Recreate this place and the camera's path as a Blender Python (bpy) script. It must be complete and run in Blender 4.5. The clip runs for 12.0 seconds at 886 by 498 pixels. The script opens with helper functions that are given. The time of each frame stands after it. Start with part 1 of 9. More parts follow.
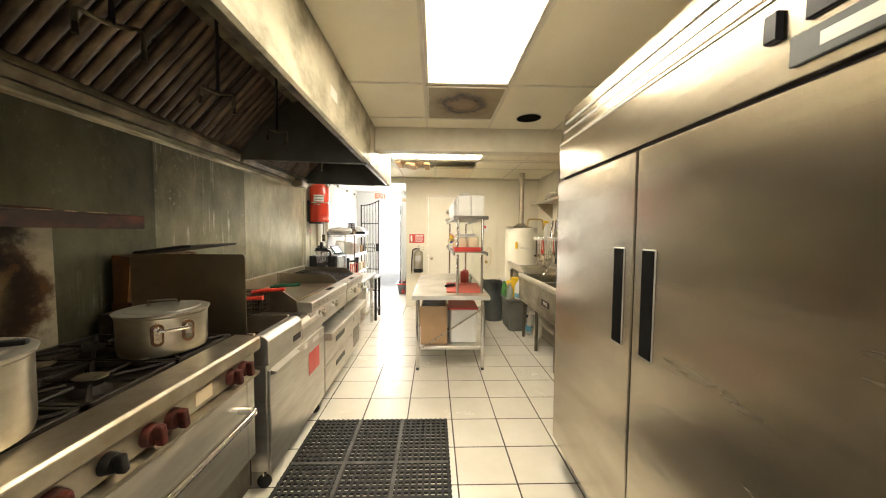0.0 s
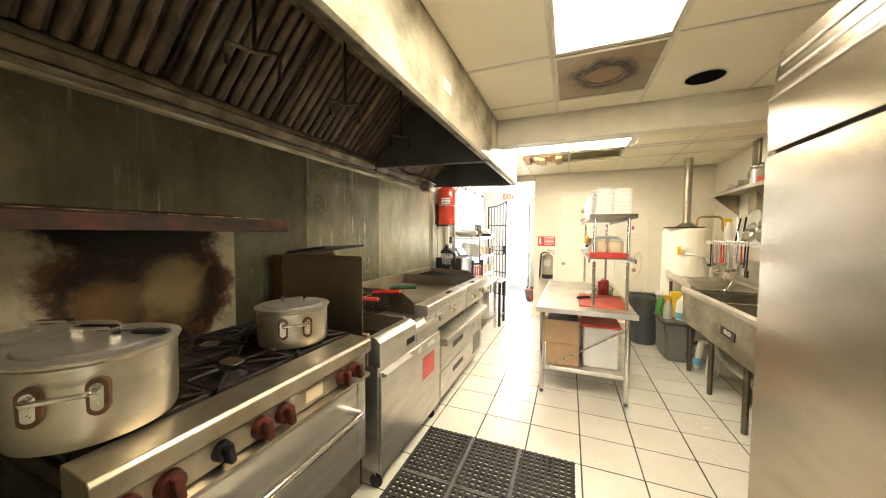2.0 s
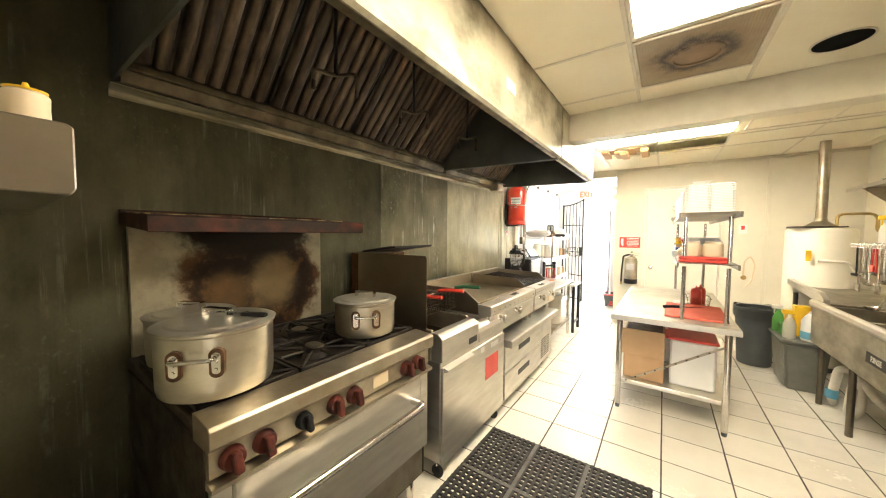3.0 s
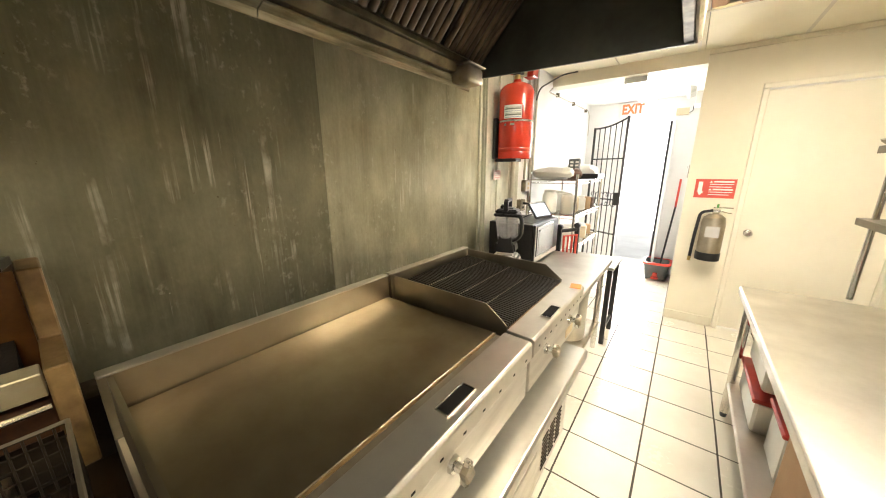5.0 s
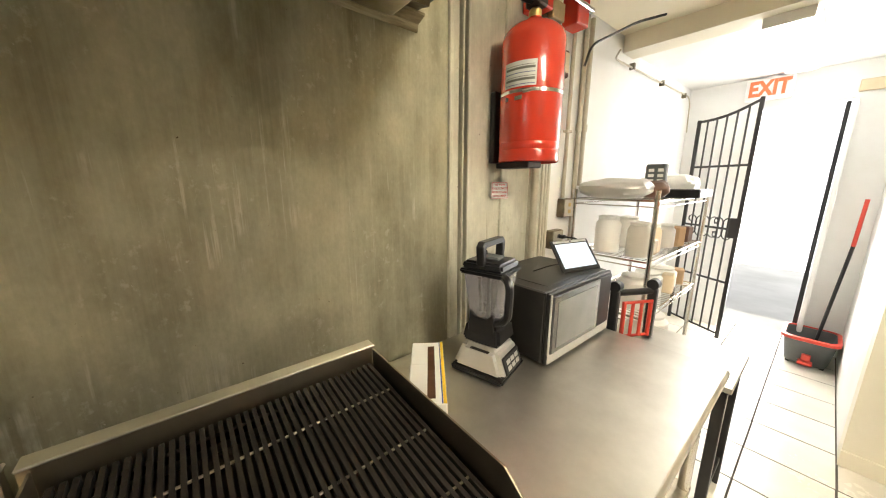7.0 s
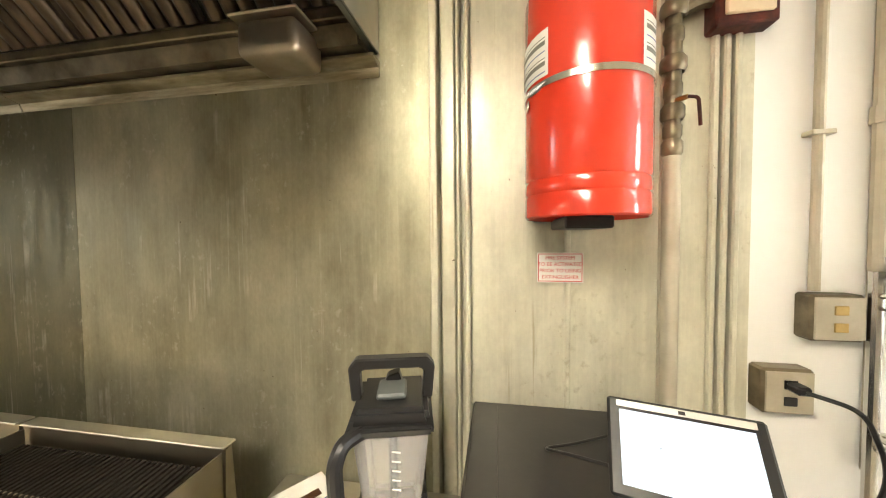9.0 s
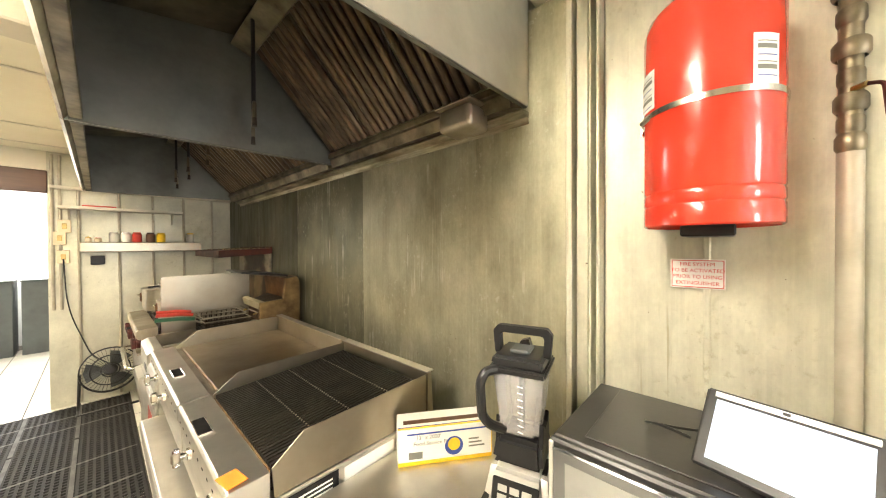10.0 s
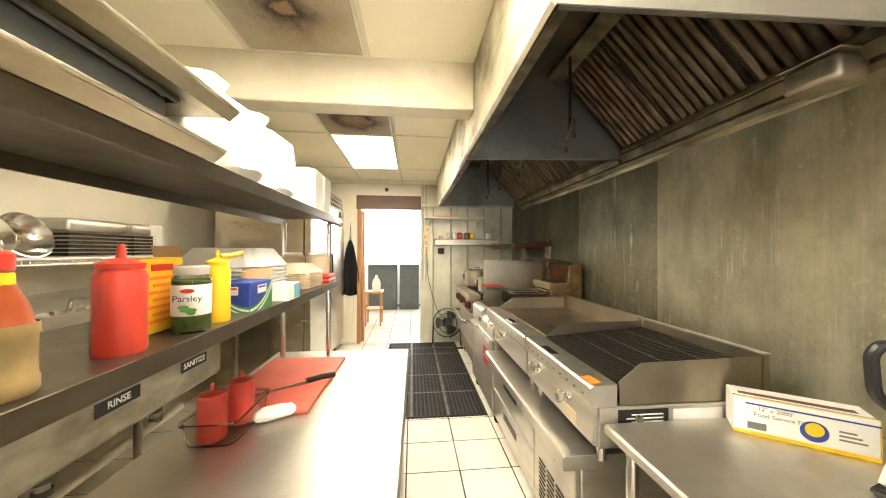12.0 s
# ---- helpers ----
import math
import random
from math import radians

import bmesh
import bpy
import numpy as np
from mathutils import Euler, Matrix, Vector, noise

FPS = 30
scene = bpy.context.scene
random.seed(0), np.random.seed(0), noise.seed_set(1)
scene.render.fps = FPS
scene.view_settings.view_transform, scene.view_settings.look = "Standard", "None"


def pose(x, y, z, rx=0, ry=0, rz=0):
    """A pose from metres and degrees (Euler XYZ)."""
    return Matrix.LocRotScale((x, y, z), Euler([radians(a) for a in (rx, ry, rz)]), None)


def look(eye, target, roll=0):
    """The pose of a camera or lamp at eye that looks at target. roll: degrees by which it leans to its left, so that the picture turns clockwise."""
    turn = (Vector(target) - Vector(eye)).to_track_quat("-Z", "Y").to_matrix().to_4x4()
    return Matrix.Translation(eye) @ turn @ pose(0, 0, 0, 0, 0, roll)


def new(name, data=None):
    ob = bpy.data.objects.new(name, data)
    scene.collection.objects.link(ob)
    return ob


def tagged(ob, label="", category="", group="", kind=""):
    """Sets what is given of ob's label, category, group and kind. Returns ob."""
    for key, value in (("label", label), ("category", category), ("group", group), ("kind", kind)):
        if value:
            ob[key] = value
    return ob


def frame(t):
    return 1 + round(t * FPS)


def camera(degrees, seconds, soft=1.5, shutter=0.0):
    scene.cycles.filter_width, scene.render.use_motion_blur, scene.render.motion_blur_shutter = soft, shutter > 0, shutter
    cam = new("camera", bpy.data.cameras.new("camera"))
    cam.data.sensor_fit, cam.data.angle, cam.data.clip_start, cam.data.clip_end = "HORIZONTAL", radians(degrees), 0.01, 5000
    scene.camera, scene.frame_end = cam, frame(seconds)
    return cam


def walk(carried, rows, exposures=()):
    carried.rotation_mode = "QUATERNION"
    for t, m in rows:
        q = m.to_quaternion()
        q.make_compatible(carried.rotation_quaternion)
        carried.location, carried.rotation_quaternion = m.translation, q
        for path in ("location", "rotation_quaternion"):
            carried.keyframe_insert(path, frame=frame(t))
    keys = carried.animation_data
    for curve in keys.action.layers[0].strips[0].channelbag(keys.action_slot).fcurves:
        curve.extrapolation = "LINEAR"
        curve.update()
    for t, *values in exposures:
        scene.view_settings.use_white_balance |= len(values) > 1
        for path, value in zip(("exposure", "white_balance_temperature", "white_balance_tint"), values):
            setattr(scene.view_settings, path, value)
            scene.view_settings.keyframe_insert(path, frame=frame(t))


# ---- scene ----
cam = camera(109.1, 12.0, soft=1.1)

PATH = [
    (0, (0.17, 0.008, 1.364), (0.226, 2.005, 1.262), 0.4),
    (0.5, (0.192, 0.157, 1.384), (0.255, 2.154, 1.289), 0.4),
    (1, (0.188, 0.221, 1.39), (0.112, 2.217, 1.296), 0.3),
    (1.5, (0.186, 0.249, 1.378), (-0.22, 2.205, 1.285), 0.3),
    (2, (0.213, 0.26, 1.366), (-0.531, 2.114, 1.272), 0.3),
    (2.5, (0.264, 0.265, 1.368), (-0.741, 1.992, 1.273), 0.3),
    (3, (0.274, 0.258, 1.373), (-0.871, 1.895, 1.275), 0.4),
    (5, (-0.345, 2.171, 1.423), (-1.518, 3.716, 0.936), -0.2),
    (5.5, (-0.405, 2.445, 1.423), (-1.541, 4.017, 0.933), -0.1),
    (6, (-0.458, 2.715, 1.425), (-1.61, 4.275, 0.933), -0.1),
    (6.5, (-0.496, 3.015, 1.431), (-1.789, 4.465, 0.957), -0.2),
    (7, (-0.584, 3.365, 1.422), (-2.095, 4.608, 1.007), 0.0),
    (9, (-0.708, 4.375, 1.465), (-2.678, 4.04, 1.395), -0.5),
    (9.5, (-0.609, 4.502, 1.465), (-2.402, 3.615, 1.417), -0.4),
    (10, (-0.48, 4.613, 1.464), (-1.954, 3.262, 1.443), -0.3),
    (10.5, (-0.408, 4.676, 1.457), (-1.446, 2.966, 1.455), -0.2),
    (11, (-0.388, 4.701, 1.443), (-0.985, 2.793, 1.454), -0.0),
    (11.5, (-0.285, 4.737, 1.412), (-0.533, 2.752, 1.428), 0.0),
    (12, (-0.052, 4.783, 1.348), (-0.244, 2.792, 1.359), 0.2),
]
walk(cam, [(t, look(eye, target, roll)) for t, eye, target, roll in PATH],
     exposures=((0, 0.15), (0.5, 0.25), (1.0, 0.35), (2.5, 0.6), (3.2, 0.75), (5.0, 0.42), (5.5, 0.4), (6.5, 0.22), (7.0, 0.17), (9.0, 0.5), (9.5, 0.68), (10.0, 0.86), (10.5, 0.78), (11.0, 0.78), (11.5, 0.75), (12.0, 0.65)))

# ---- world and light ----
world = bpy.data.worlds.new("sky")
scene.world = world
world.use_nodes = True
wn = world.node_tree
sky = wn.nodes.new("ShaderNodeTexSky")
sky.sky_type, sky.sun_disc = "NISHITA", False
sky.sun_elevation, sky.sun_rotation = radians(52), radians(200)
wn.links.new(sky.outputs[0], wn.nodes["Background"].inputs[0])
wn.nodes["Background"].inputs[1].default_value = 0.12


def lamp(name, kind, m, energy, colour, size=None, size_y=None, angle=None):
    data = bpy.data.lights.new(name, kind)
    data.energy, data.color = energy, colour
    if kind == "AREA":
        data.shape, data.size, data.size_y = "RECTANGLE", size, size_y
    if kind == "SUN":
        data.angle = radians(angle)
    ob = new(name, data)
    ob.matrix_world = m
    return ob


lamp("sun", "SUN", look((2, 16, 14), (0, 8, 0)), 3.5, (1.0, 0.95, 0.86), angle=0.5)
# daylight in the exit doorway and in the window of the front room
lamp("exit_daylight", "AREA", look((-0.84, 7.46, 1.15), (-0.84, 5.0, 0.9)), 32, (1.0, 0.98, 0.95), 0.38, 1.8)
lamp("front_window_daylight", "AREA", look((0.3, -2.9, 1.7), (0.3, -1.2, 0.0)), 70, (1.0, 0.98, 0.94), 1.9, 1.3)

# ---- materials ----


def nodes_of(name):
    m = bpy.data.materials.new(name)
    m.use_nodes = True
    t = m.node_tree
    return m, t, t.nodes["Principled BSDF"]


def mat(name, a, b=None, rough=0.5, metal=0.0, size=6.0, stretch=(1, 1, 1), bump=0.0, fine=60.0, rough_b=None, lo=0.35, hi=0.65,
        speck=None, vary=0.0, coat=0.0, space="Object", spec=0.5):
    """Two colours mixed by large soft noise, fine grain in roughness and relief, and an optional third colour in specks."""
    m, t, p = nodes_of(name)
    n, lk = t.nodes, t.links
    b = b or tuple(v * 0.8 for v in a)
    co = n.new("ShaderNodeTexCoord")
    geo = n.new("ShaderNodeNewGeometry")
    src = geo.outputs["Position"] if space == "World" else co.outputs["Object"]
    mp = n.new("ShaderNodeMapping")
    mp.inputs["Scale"].default_value = stretch
    lk.new(src, mp.inputs[0])
    big = n.new("ShaderNodeTexNoise")
    big.inputs["Scale"].default_value, big.inputs["Detail"].default_value, big.inputs["Roughness"].default_value = size, 6, 0.6
    lk.new(mp.outputs[0], big.inputs["Vector"])
    small = n.new("ShaderNodeTexNoise")
    small.inputs["Scale"].default_value, small.inputs["Detail"].default_value = fine, 4
    lk.new(mp.outputs[0], small.inputs["Vector"])
    ramp = n.new("ShaderNodeMapRange")
    ramp.inputs["From Min"].default_value, ramp.inputs["From Max"].default_value = lo, hi
    lk.new(big.outputs["Fac"], ramp.inputs["Value"])
    mix = n.new("ShaderNodeMix")
    mix.data_type = "RGBA"
    mix.inputs["A"].default_value, mix.inputs["B"].default_value = (*a, 1), (*b, 1)
    lk.new(ramp.outputs[0], mix.inputs["Factor"])
    out = mix.outputs["Result"]
    if speck:
        colour, level = speck
        sr = n.new("ShaderNodeMapRange")
        sr.inputs["From Min"].default_value, sr.inputs["From Max"].default_value = level, level + 0.06
        lk.new(small.outputs["Fac"], sr.inputs["Value"])
        m2 = n.new("ShaderNodeMix")
        m2.data_type = "RGBA"
        m2.inputs["B"].default_value = (*colour, 1)
        lk.new(sr.outputs[0], m2.inputs["Factor"])
        lk.new(out, m2.inputs["A"])
        out = m2.outputs["Result"]
    if vary:
        info = n.new("ShaderNodeObjectInfo")
        vr = n.new("ShaderNodeMapRange")
        vr.inputs["To Min"].default_value, vr.inputs["To Max"].default_value = 1 - vary, 1 + vary
        lk.new(info.outputs["Random"], vr.inputs["Value"])
        hsv = n.new("ShaderNodeHueSaturation")
        lk.new(vr.outputs[0], hsv.inputs["Value"])
        lk.new(out, hsv.inputs["Color"])
        out = hsv.outputs["Color"]
    lk.new(out, p.inputs["Base Color"])
    rr = n.new("ShaderNodeMapRange")
    rr.inputs["To Min"].default_value = rough
    rr.inputs["To Max"].default_value = rough_b if rough_b is not None else min(1.0, rough * 1.35)
    mixr = n.new("ShaderNodeMath")
    mixr.operation = "MULTIPLY_ADD"
    mixr.inputs[1].default_value = 0.5
    lk.new(small.outputs["Fac"], mixr.inputs[0])
    half = n.new("ShaderNodeMath")
    half.operation = "MULTIPLY"
    half.inputs[1].default_value = 0.5
    lk.new(ramp.outputs[0], half.inputs[0])
    lk.new(half.outputs[0], mixr.inputs[2])
    lk.new(mixr.outputs[0], rr.inputs["Value"])
    lk.new(rr.outputs[0], p.inputs["Roughness"])
    p.inputs["Metallic"].default_value = metal
    p.inputs["Coat Weight"].default_value = coat
    p.inputs["Specular IOR Level"].default_value = spec
    if bump:
        bp = n.new("ShaderNodeBump")
        bp.inputs["Strength"].default_value, bp.inputs["Distance"].default_value = bump, 0.004
        lk.new(small.outputs["Fac"], bp.inputs["Height"])
        lk.new(bp.outputs[0], p.inputs["Normal"])
    return m


def glow(name, colour, strength, base=(0.8, 0.8, 0.8)):
    m, t, p = nodes_of(name)
    p.inputs["Base Color"].default_value = (*base, 1)
    p.inputs["Emission Color"].default_value = (*colour, 1)
    p.inputs["Emission Strength"].default_value = strength
    return m


def clear(name, colour, rough=0.05, ior=1.3, mixed=0.0):
    m, t, p = nodes_of(name)
    p.inputs["Base Color"].default_value = (*colour, 1)
    p.inputs["Roughness"].default_value, p.inputs["IOR"].default_value = rough, ior
    p.inputs["Transmission Weight"].default_value = 1.0 - mixed
    return m


STEEL = mat("brushed_steel", (0.66, 0.63, 0.56), (0.54, 0.51, 0.45), 0.32, 0.92, 3, (1, 1, 6), 0.03, 70, 0.48)
STEEL_H = mat("brushed_steel_worktop", (0.62, 0.59, 0.52), (0.5, 0.47, 0.41), 0.3, 0.95, 4, (1, 1, 1), 0.03, 120, 0.48)
STEEL_OLD = mat("greasy_steel", (0.5, 0.45, 0.36), (0.32, 0.27, 0.19), 0.3, 0.95, 5, (1, 1, 1), 0.08, 50, 0.55)
FRIDGE_STEEL = mat("refrigerator_steel", (0.54, 0.49, 0.405), (0.42, 0.375, 0.3), 0.19, 1.0, 1.2, (1, 1, 5), 0.2, 3.5, 0.3)
CHROME = mat("chrome", (0.7, 0.68, 0.63), (0.6, 0.58, 0.54), 0.12, 1.0, 8, rough_b=0.25)
ALUMINIUM = mat("worn_aluminium", (0.7, 0.655, 0.55), (0.53, 0.48, 0.375), 0.26, 1.0, 5, (1, 1, 2), 0.06, 80, 0.46)


def streaked(name, dark, pale, drip, rough, metal, level=0.56, wet=1.0):
    """Sheet metal with soft mottling, long pale drips and small specks."""
    m, t, p = nodes_of(name)
    n, lk = t.nodes, t.links
    geo = n.new("ShaderNodeNewGeometry")

    def field(scale, stretch, detail, lo, hi):
        mp = n.new("ShaderNodeMapping")
        mp.inputs["Scale"].default_value = stretch
        lk.new(geo.outputs["Position"], mp.inputs[0])
        tx = n.new("ShaderNodeTexNoise")
        tx.inputs["Scale"].default_value, tx.inputs["Detail"].default_value, tx.inputs["Roughness"].default_value = scale, detail, 0.62
        lk.new(mp.outputs[0], tx.inputs["Vector"])
        mr = n.new("ShaderNodeMapRange")
        mr.inputs["From Min"].default_value, mr.inputs["From Max"].default_value = lo, hi
        lk.new(tx.outputs["Fac"], mr.inputs["Value"])
        return mr.outputs[0]

    def mul(a, b):
        k = n.new("ShaderNodeMath")
        k.operation = "MULTIPLY"
        lk.new(a, k.inputs[0])
        if isinstance(b, float):
            k.inputs[1].default_value = b
        else:
            lk.new(b, k.inputs[1])
        return k.outputs[0]

    def over(a, colour, f):
        mx = n.new("ShaderNodeMix")
        mx.data_type = "RGBA"
        lk.new(f, mx.inputs["Factor"])
        if isinstance(a, tuple):
            mx.inputs["A"].default_value = (*a, 1)
        else:
            lk.new(a, mx.inputs["A"])
        mx.inputs["B"].default_value = (*colour, 1)
        return mx.outputs["Result"]

    mottle = field(1.7, (1, 1.3, 0.7), 8, 0.36, 0.66)
    cloud = field(5.5, (1, 1.2, 0.8), 10, 0.4, 0.72)
    dirt = field(2.2, (1, 1.6, 0.9), 9, 0.5, 0.75)
    wash = field(2.6, (1, 5.0, 0.5), 6, 0.42, 0.7)
    hair = field(2.0, (1, 42, 0.8), 6, 0.45, 0.8)
    grain = field(90, (1, 1, 0.6), 3, 0.3, 0.7)
    drips = field(1.6, (1, 26, 0.9), 7, level, level + 0.09)
    where = field(2.1, (1, 1.5, 1.1), 5, 0.52, 0.62)
    crust = field(30, (1, 1.3, 1), 8, 0.56, 0.66)
    low = field(2.4, (1, 1.6, 1.2), 5, 0.5, 0.6)
    dots = field(60, (1, 1, 1), 2, 0.755, 0.775)
    flecks = field(46, (1, 1, 1), 3, 0.70, 0.73)
    c = over(dark, pale, mottle)
    c = over(c, tuple(v * 1.35 for v in pale), mul(cloud, 0.55))
    c = over(c, tuple(v * 0.55 for v in dark), mul(dirt, 0.6))
    c = over(c, tuple(v * 1.25 for v in pale), mul(wash, 0.4))
    c = over(c, tuple(v * 1.4 for v in pale), mul(hair, 0.2 * wet))
    c = over(c, tuple(v * 0.7 for v in dark), mul(grain, 0.16))
    drip_mask = mul(drips, where)
    c = over(c, drip, mul(drip_mask, 0.75 * wet))
    c = over(c, tuple(v * 0.9 for v in drip), mul(mul(crust, low), 0.45 * wet))
    c = over(c, tuple(v * 1.1 for v in drip), mul(mul(flecks, low), 0.5 * wet))
    c = over(c, (0.08, 0.045, 0.015), mul(dots, 0.85))
    lk.new(c, p.inputs["Base Color"])
    rr = n.new("ShaderNodeMapRange")
    rr.inputs["To Min"].default_value, rr.inputs["To Max"].default_value = rough, rough + 0.28
    lk.new(wash, rr.inputs["Value"])
    lk.new(rr.outputs[0], p.inputs["Roughness"])
    p.inputs["Metallic"].default_value = metal
    bp = n.new("ShaderNodeBump")
    bp.inputs["Strength"].default_value, bp.inputs["Distance"].default_value = 0.25, 0.004
    lk.new(drip_mask, bp.inputs["Height"])
    lk.new(bp.outputs[0], p.inputs["Normal"])
    return m


# One greasy steel in three tones, shaded to lit along the wall.
PANEL_SHADED = streaked("greasy_panel_shaded", (0.042, 0.042, 0.022), (0.128, 0.126, 0.077), (0.4, 0.39, 0.295), 0.34, 0.55, 0.55, 0.55)
PANEL_HALF_LIT = streaked("greasy_panel_half_lit", (0.108, 0.105, 0.066), (0.25, 0.242, 0.162), (0.62, 0.6, 0.49), 0.32, 0.6, 0.53)
PANEL_LIT = streaked("greasy_panel_lit", (0.25, 0.237, 0.155), (0.5, 0.478, 0.345), (0.72, 0.69, 0.56), 0.32, 0.6, 0.57)
PANEL_LIGHT = streaked("yellowed_wall_panel", (0.46, 0.44, 0.34), (0.62, 0.6, 0.48), (0.36, 0.32, 0.2), 0.36, 0.25, 0.58)
HOOD_OUT = mat("grease_stained_hood", (0.56, 0.515, 0.39), (0.2, 0.18, 0.115), 0.38, 0.3, 2.9, (1, 1.1, 1.5), 0.05, 30, 0.6, lo=0.42, hi=0.68, space="World")
RUBBER_WORN = mat("dusty_worn_rubber", (0.1, 0.095, 0.085), (0.06, 0.056, 0.05), 0.55, 0, 12, bump=0.2, fine=140)
HOOD_IN = mat("hood_lining", (0.21, 0.215, 0.19), (0.13, 0.132, 0.112), 0.38, 0.7, 2.5, (1, 1, 1), 0.05, 40, 0.6, space="World")
FILTER = mat("greasy_baffle", (0.125, 0.092, 0.058), (0.035, 0.024, 0.015), 0.28, 0.75, 7, (1, 3, 1), 0.15, 60, 0.5, vary=0.3)
DARK_STEEL = mat("burnt_steel", (0.09, 0.07, 0.05), (0.03, 0.025, 0.02), 0.35, 0.8, 7, (1, 1, 1), 0.2, 60, 0.7)
IRON = mat("cast_iron", (0.014, 0.012, 0.010), (0.028, 0.023, 0.018), 0.4, 0.0, 12, (1, 1, 1), 0.3, 90, 0.65, spec=0.22)
BLACK = mat("black_plastic", (0.016, 0.016, 0.017), (0.022, 0.021, 0.02), 0.28, 0, 10, bump=0.04, fine=120, spec=0.22)
RUBBER = mat("black_rubber", (0.022, 0.021, 0.02), (0.04, 0.037, 0.032), 0.6, 0, 6, bump=0.2, fine=140, spec=0.25)
BLACK_METAL = mat("black_painted_metal", (0.016, 0.015, 0.015), (0.026, 0.024, 0.021), 0.28, 0.0, 9, bump=0.05, spec=0.35)
WHITE_WALL = mat("cream_wall_paint", (0.78, 0.73, 0.6), (0.7, 0.65, 0.52), 0.45, 0, 1.3, (1, 1, 1), 0.06, 70, space="World")
WHITE_DOOR = mat("white_door_paint", (0.8, 0.76, 0.64), (0.75, 0.7, 0.58), 0.35, 0, 2, bump=0.04, fine=60)
PASSAGE = mat("white_wall_paint", (0.82, 0.82, 0.8), (0.74, 0.73, 0.7), 0.45, 0, 1.6, bump=0.05, space="World")
CEILING = mat("ceiling_board", (0.85, 0.8, 0.64), (0.78, 0.72, 0.55), 0.7, 0, 1.1, (1, 1, 1), 0.15, 160, space="World")
GRID = mat("ceiling_grid_paint", (0.74, 0.7, 0.58), (0.6, 0.54, 0.42), 0.45, 0, 4)
BEAM = mat("beam_paint", (0.72, 0.67, 0.53), (0.6, 0.54, 0.41), 0.5, 0, 2.5, bump=0.06, space="World")
TILE = mat("white_floor_tile", (0.78, 0.74, 0.65), (0.7, 0.66, 0.56), 0.14, 0, 2.4, (1, 1, 1), 0.03, 40, 0.32, vary=0.04, space="World")
GROUT = mat("dark_grout", (0.09, 0.075, 0.055), (0.05, 0.042, 0.03), 0.8, 0, 9, bump=0.3, space="World")
CONCRETE = mat("concrete", (0.45, 0.44, 0.41), (0.36, 0.35, 0.32), 0.8, 0, 1.2, bump=0.25, fine=60, space="World")
RED = mat("red_paint", (0.62, 0.045, 0.02), (0.52, 0.035, 0.018), 0.16, 0, 3, bump=0.01, coat=0.4, rough_b=0.24)
RED_PLASTIC = mat("red_plastic", (0.62, 0.06, 0.035), (0.52, 0.045, 0.03), 0.3, 0, 6)
RED_KNOB = mat("worn_red_knob", (0.105, 0.022, 0.014), (0.04, 0.012, 0.009), 0.5, 0, 30, bump=0.1, fine=90, spec=0.3)
BOARD = mat("red_cutting_board", (0.66, 0.13, 0.08), (0.6, 0.11, 0.065), 0.5, 0, 5, bump=0.1, fine=180)
WHITE = mat("white_plastic", (0.8, 0.79, 0.74), (0.74, 0.72, 0.66), 0.35, 0, 5)
FOAM = mat("white_foam", (0.83, 0.82, 0.78), (0.8, 0.78, 0.72), 0.6, 0, 6, bump=0.1, fine=200)
BAG = mat("white_plastic_bag", (0.85, 0.84, 0.8), (0.78, 0.77, 0.73), 0.3, 0, 9, bump=0.6, fine=18)
CREAM = mat("cream_card", (0.72, 0.6, 0.42), (0.66, 0.54, 0.36), 0.6, 0, 5)
CARDBOARD = mat("cardboard", (0.5, 0.33, 0.18), (0.44, 0.28, 0.15), 0.75, 0, 4, bump=0.1, fine=80)
GREY_PLASTIC = mat("grey_plastic", (0.1, 0.112, 0.11), (0.08, 0.088, 0.086), 0.45, 0, 6, bump=0.05)
GREY_BIN = mat("grey_tub_plastic", (0.2, 0.2, 0.165), (0.15, 0.15, 0.125), 0.45, 0, 5)
SILVER = mat("silver_plastic", (0.55, 0.54, 0.51), (0.5, 0.49, 0.46), 0.3, 0.4, 8)
WOOD = mat("orange_wood", (0.5, 0.24, 0.08), (0.36, 0.16, 0.05), 0.45, 0, 4, (6, 6, 0.7), 0.08, 30)
BROWN = mat("brown_painted_wood", (0.13, 0.06, 0.03), (0.08, 0.036, 0.02), 0.4, 0, 3, (0.6, 6, 6), 0.08, 30)
YELLOW = mat("yellow_plastic", (0.85, 0.55, 0.02), (0.78, 0.48, 0.02), 0.3, 0, 6)
BLUE = mat("blue_print", (0.03, 0.06, 0.3), (0.025, 0.05, 0.25), 0.4, 0, 6)
LIGHT_BLUE = mat("light_blue_print", (0.15, 0.4, 0.55), (0.12, 0.35, 0.5), 0.4, 0, 6)
GREEN = mat("green_print", (0.08, 0.28, 0.05), (0.06, 0.22, 0.04), 0.4, 0, 6)
ORANGE = mat("orange_sticker", (0.9, 0.22, 0.02), (0.85, 0.2, 0.02), 0.5, 0, 6)
PAPER = mat("white_print_paper", (0.8, 0.79, 0.75), (0.76, 0.75, 0.7), 0.5, 0, 8)
INK = mat("black_ink", (0.02, 0.02, 0.02), (0.03, 0.03, 0.03), 0.5, 0, 8)
RED_INK = mat("red_ink", (0.6, 0.03, 0.02), (0.55, 0.03, 0.02), 0.5, 0, 8)
BRASS = mat("brass", (0.55, 0.4, 0.16), (0.4, 0.28, 0.1), 0.3, 1.0, 20)
CLEAR = clear("clear_plastic", (0.9, 0.9, 0.88), 0.08, 1.2)
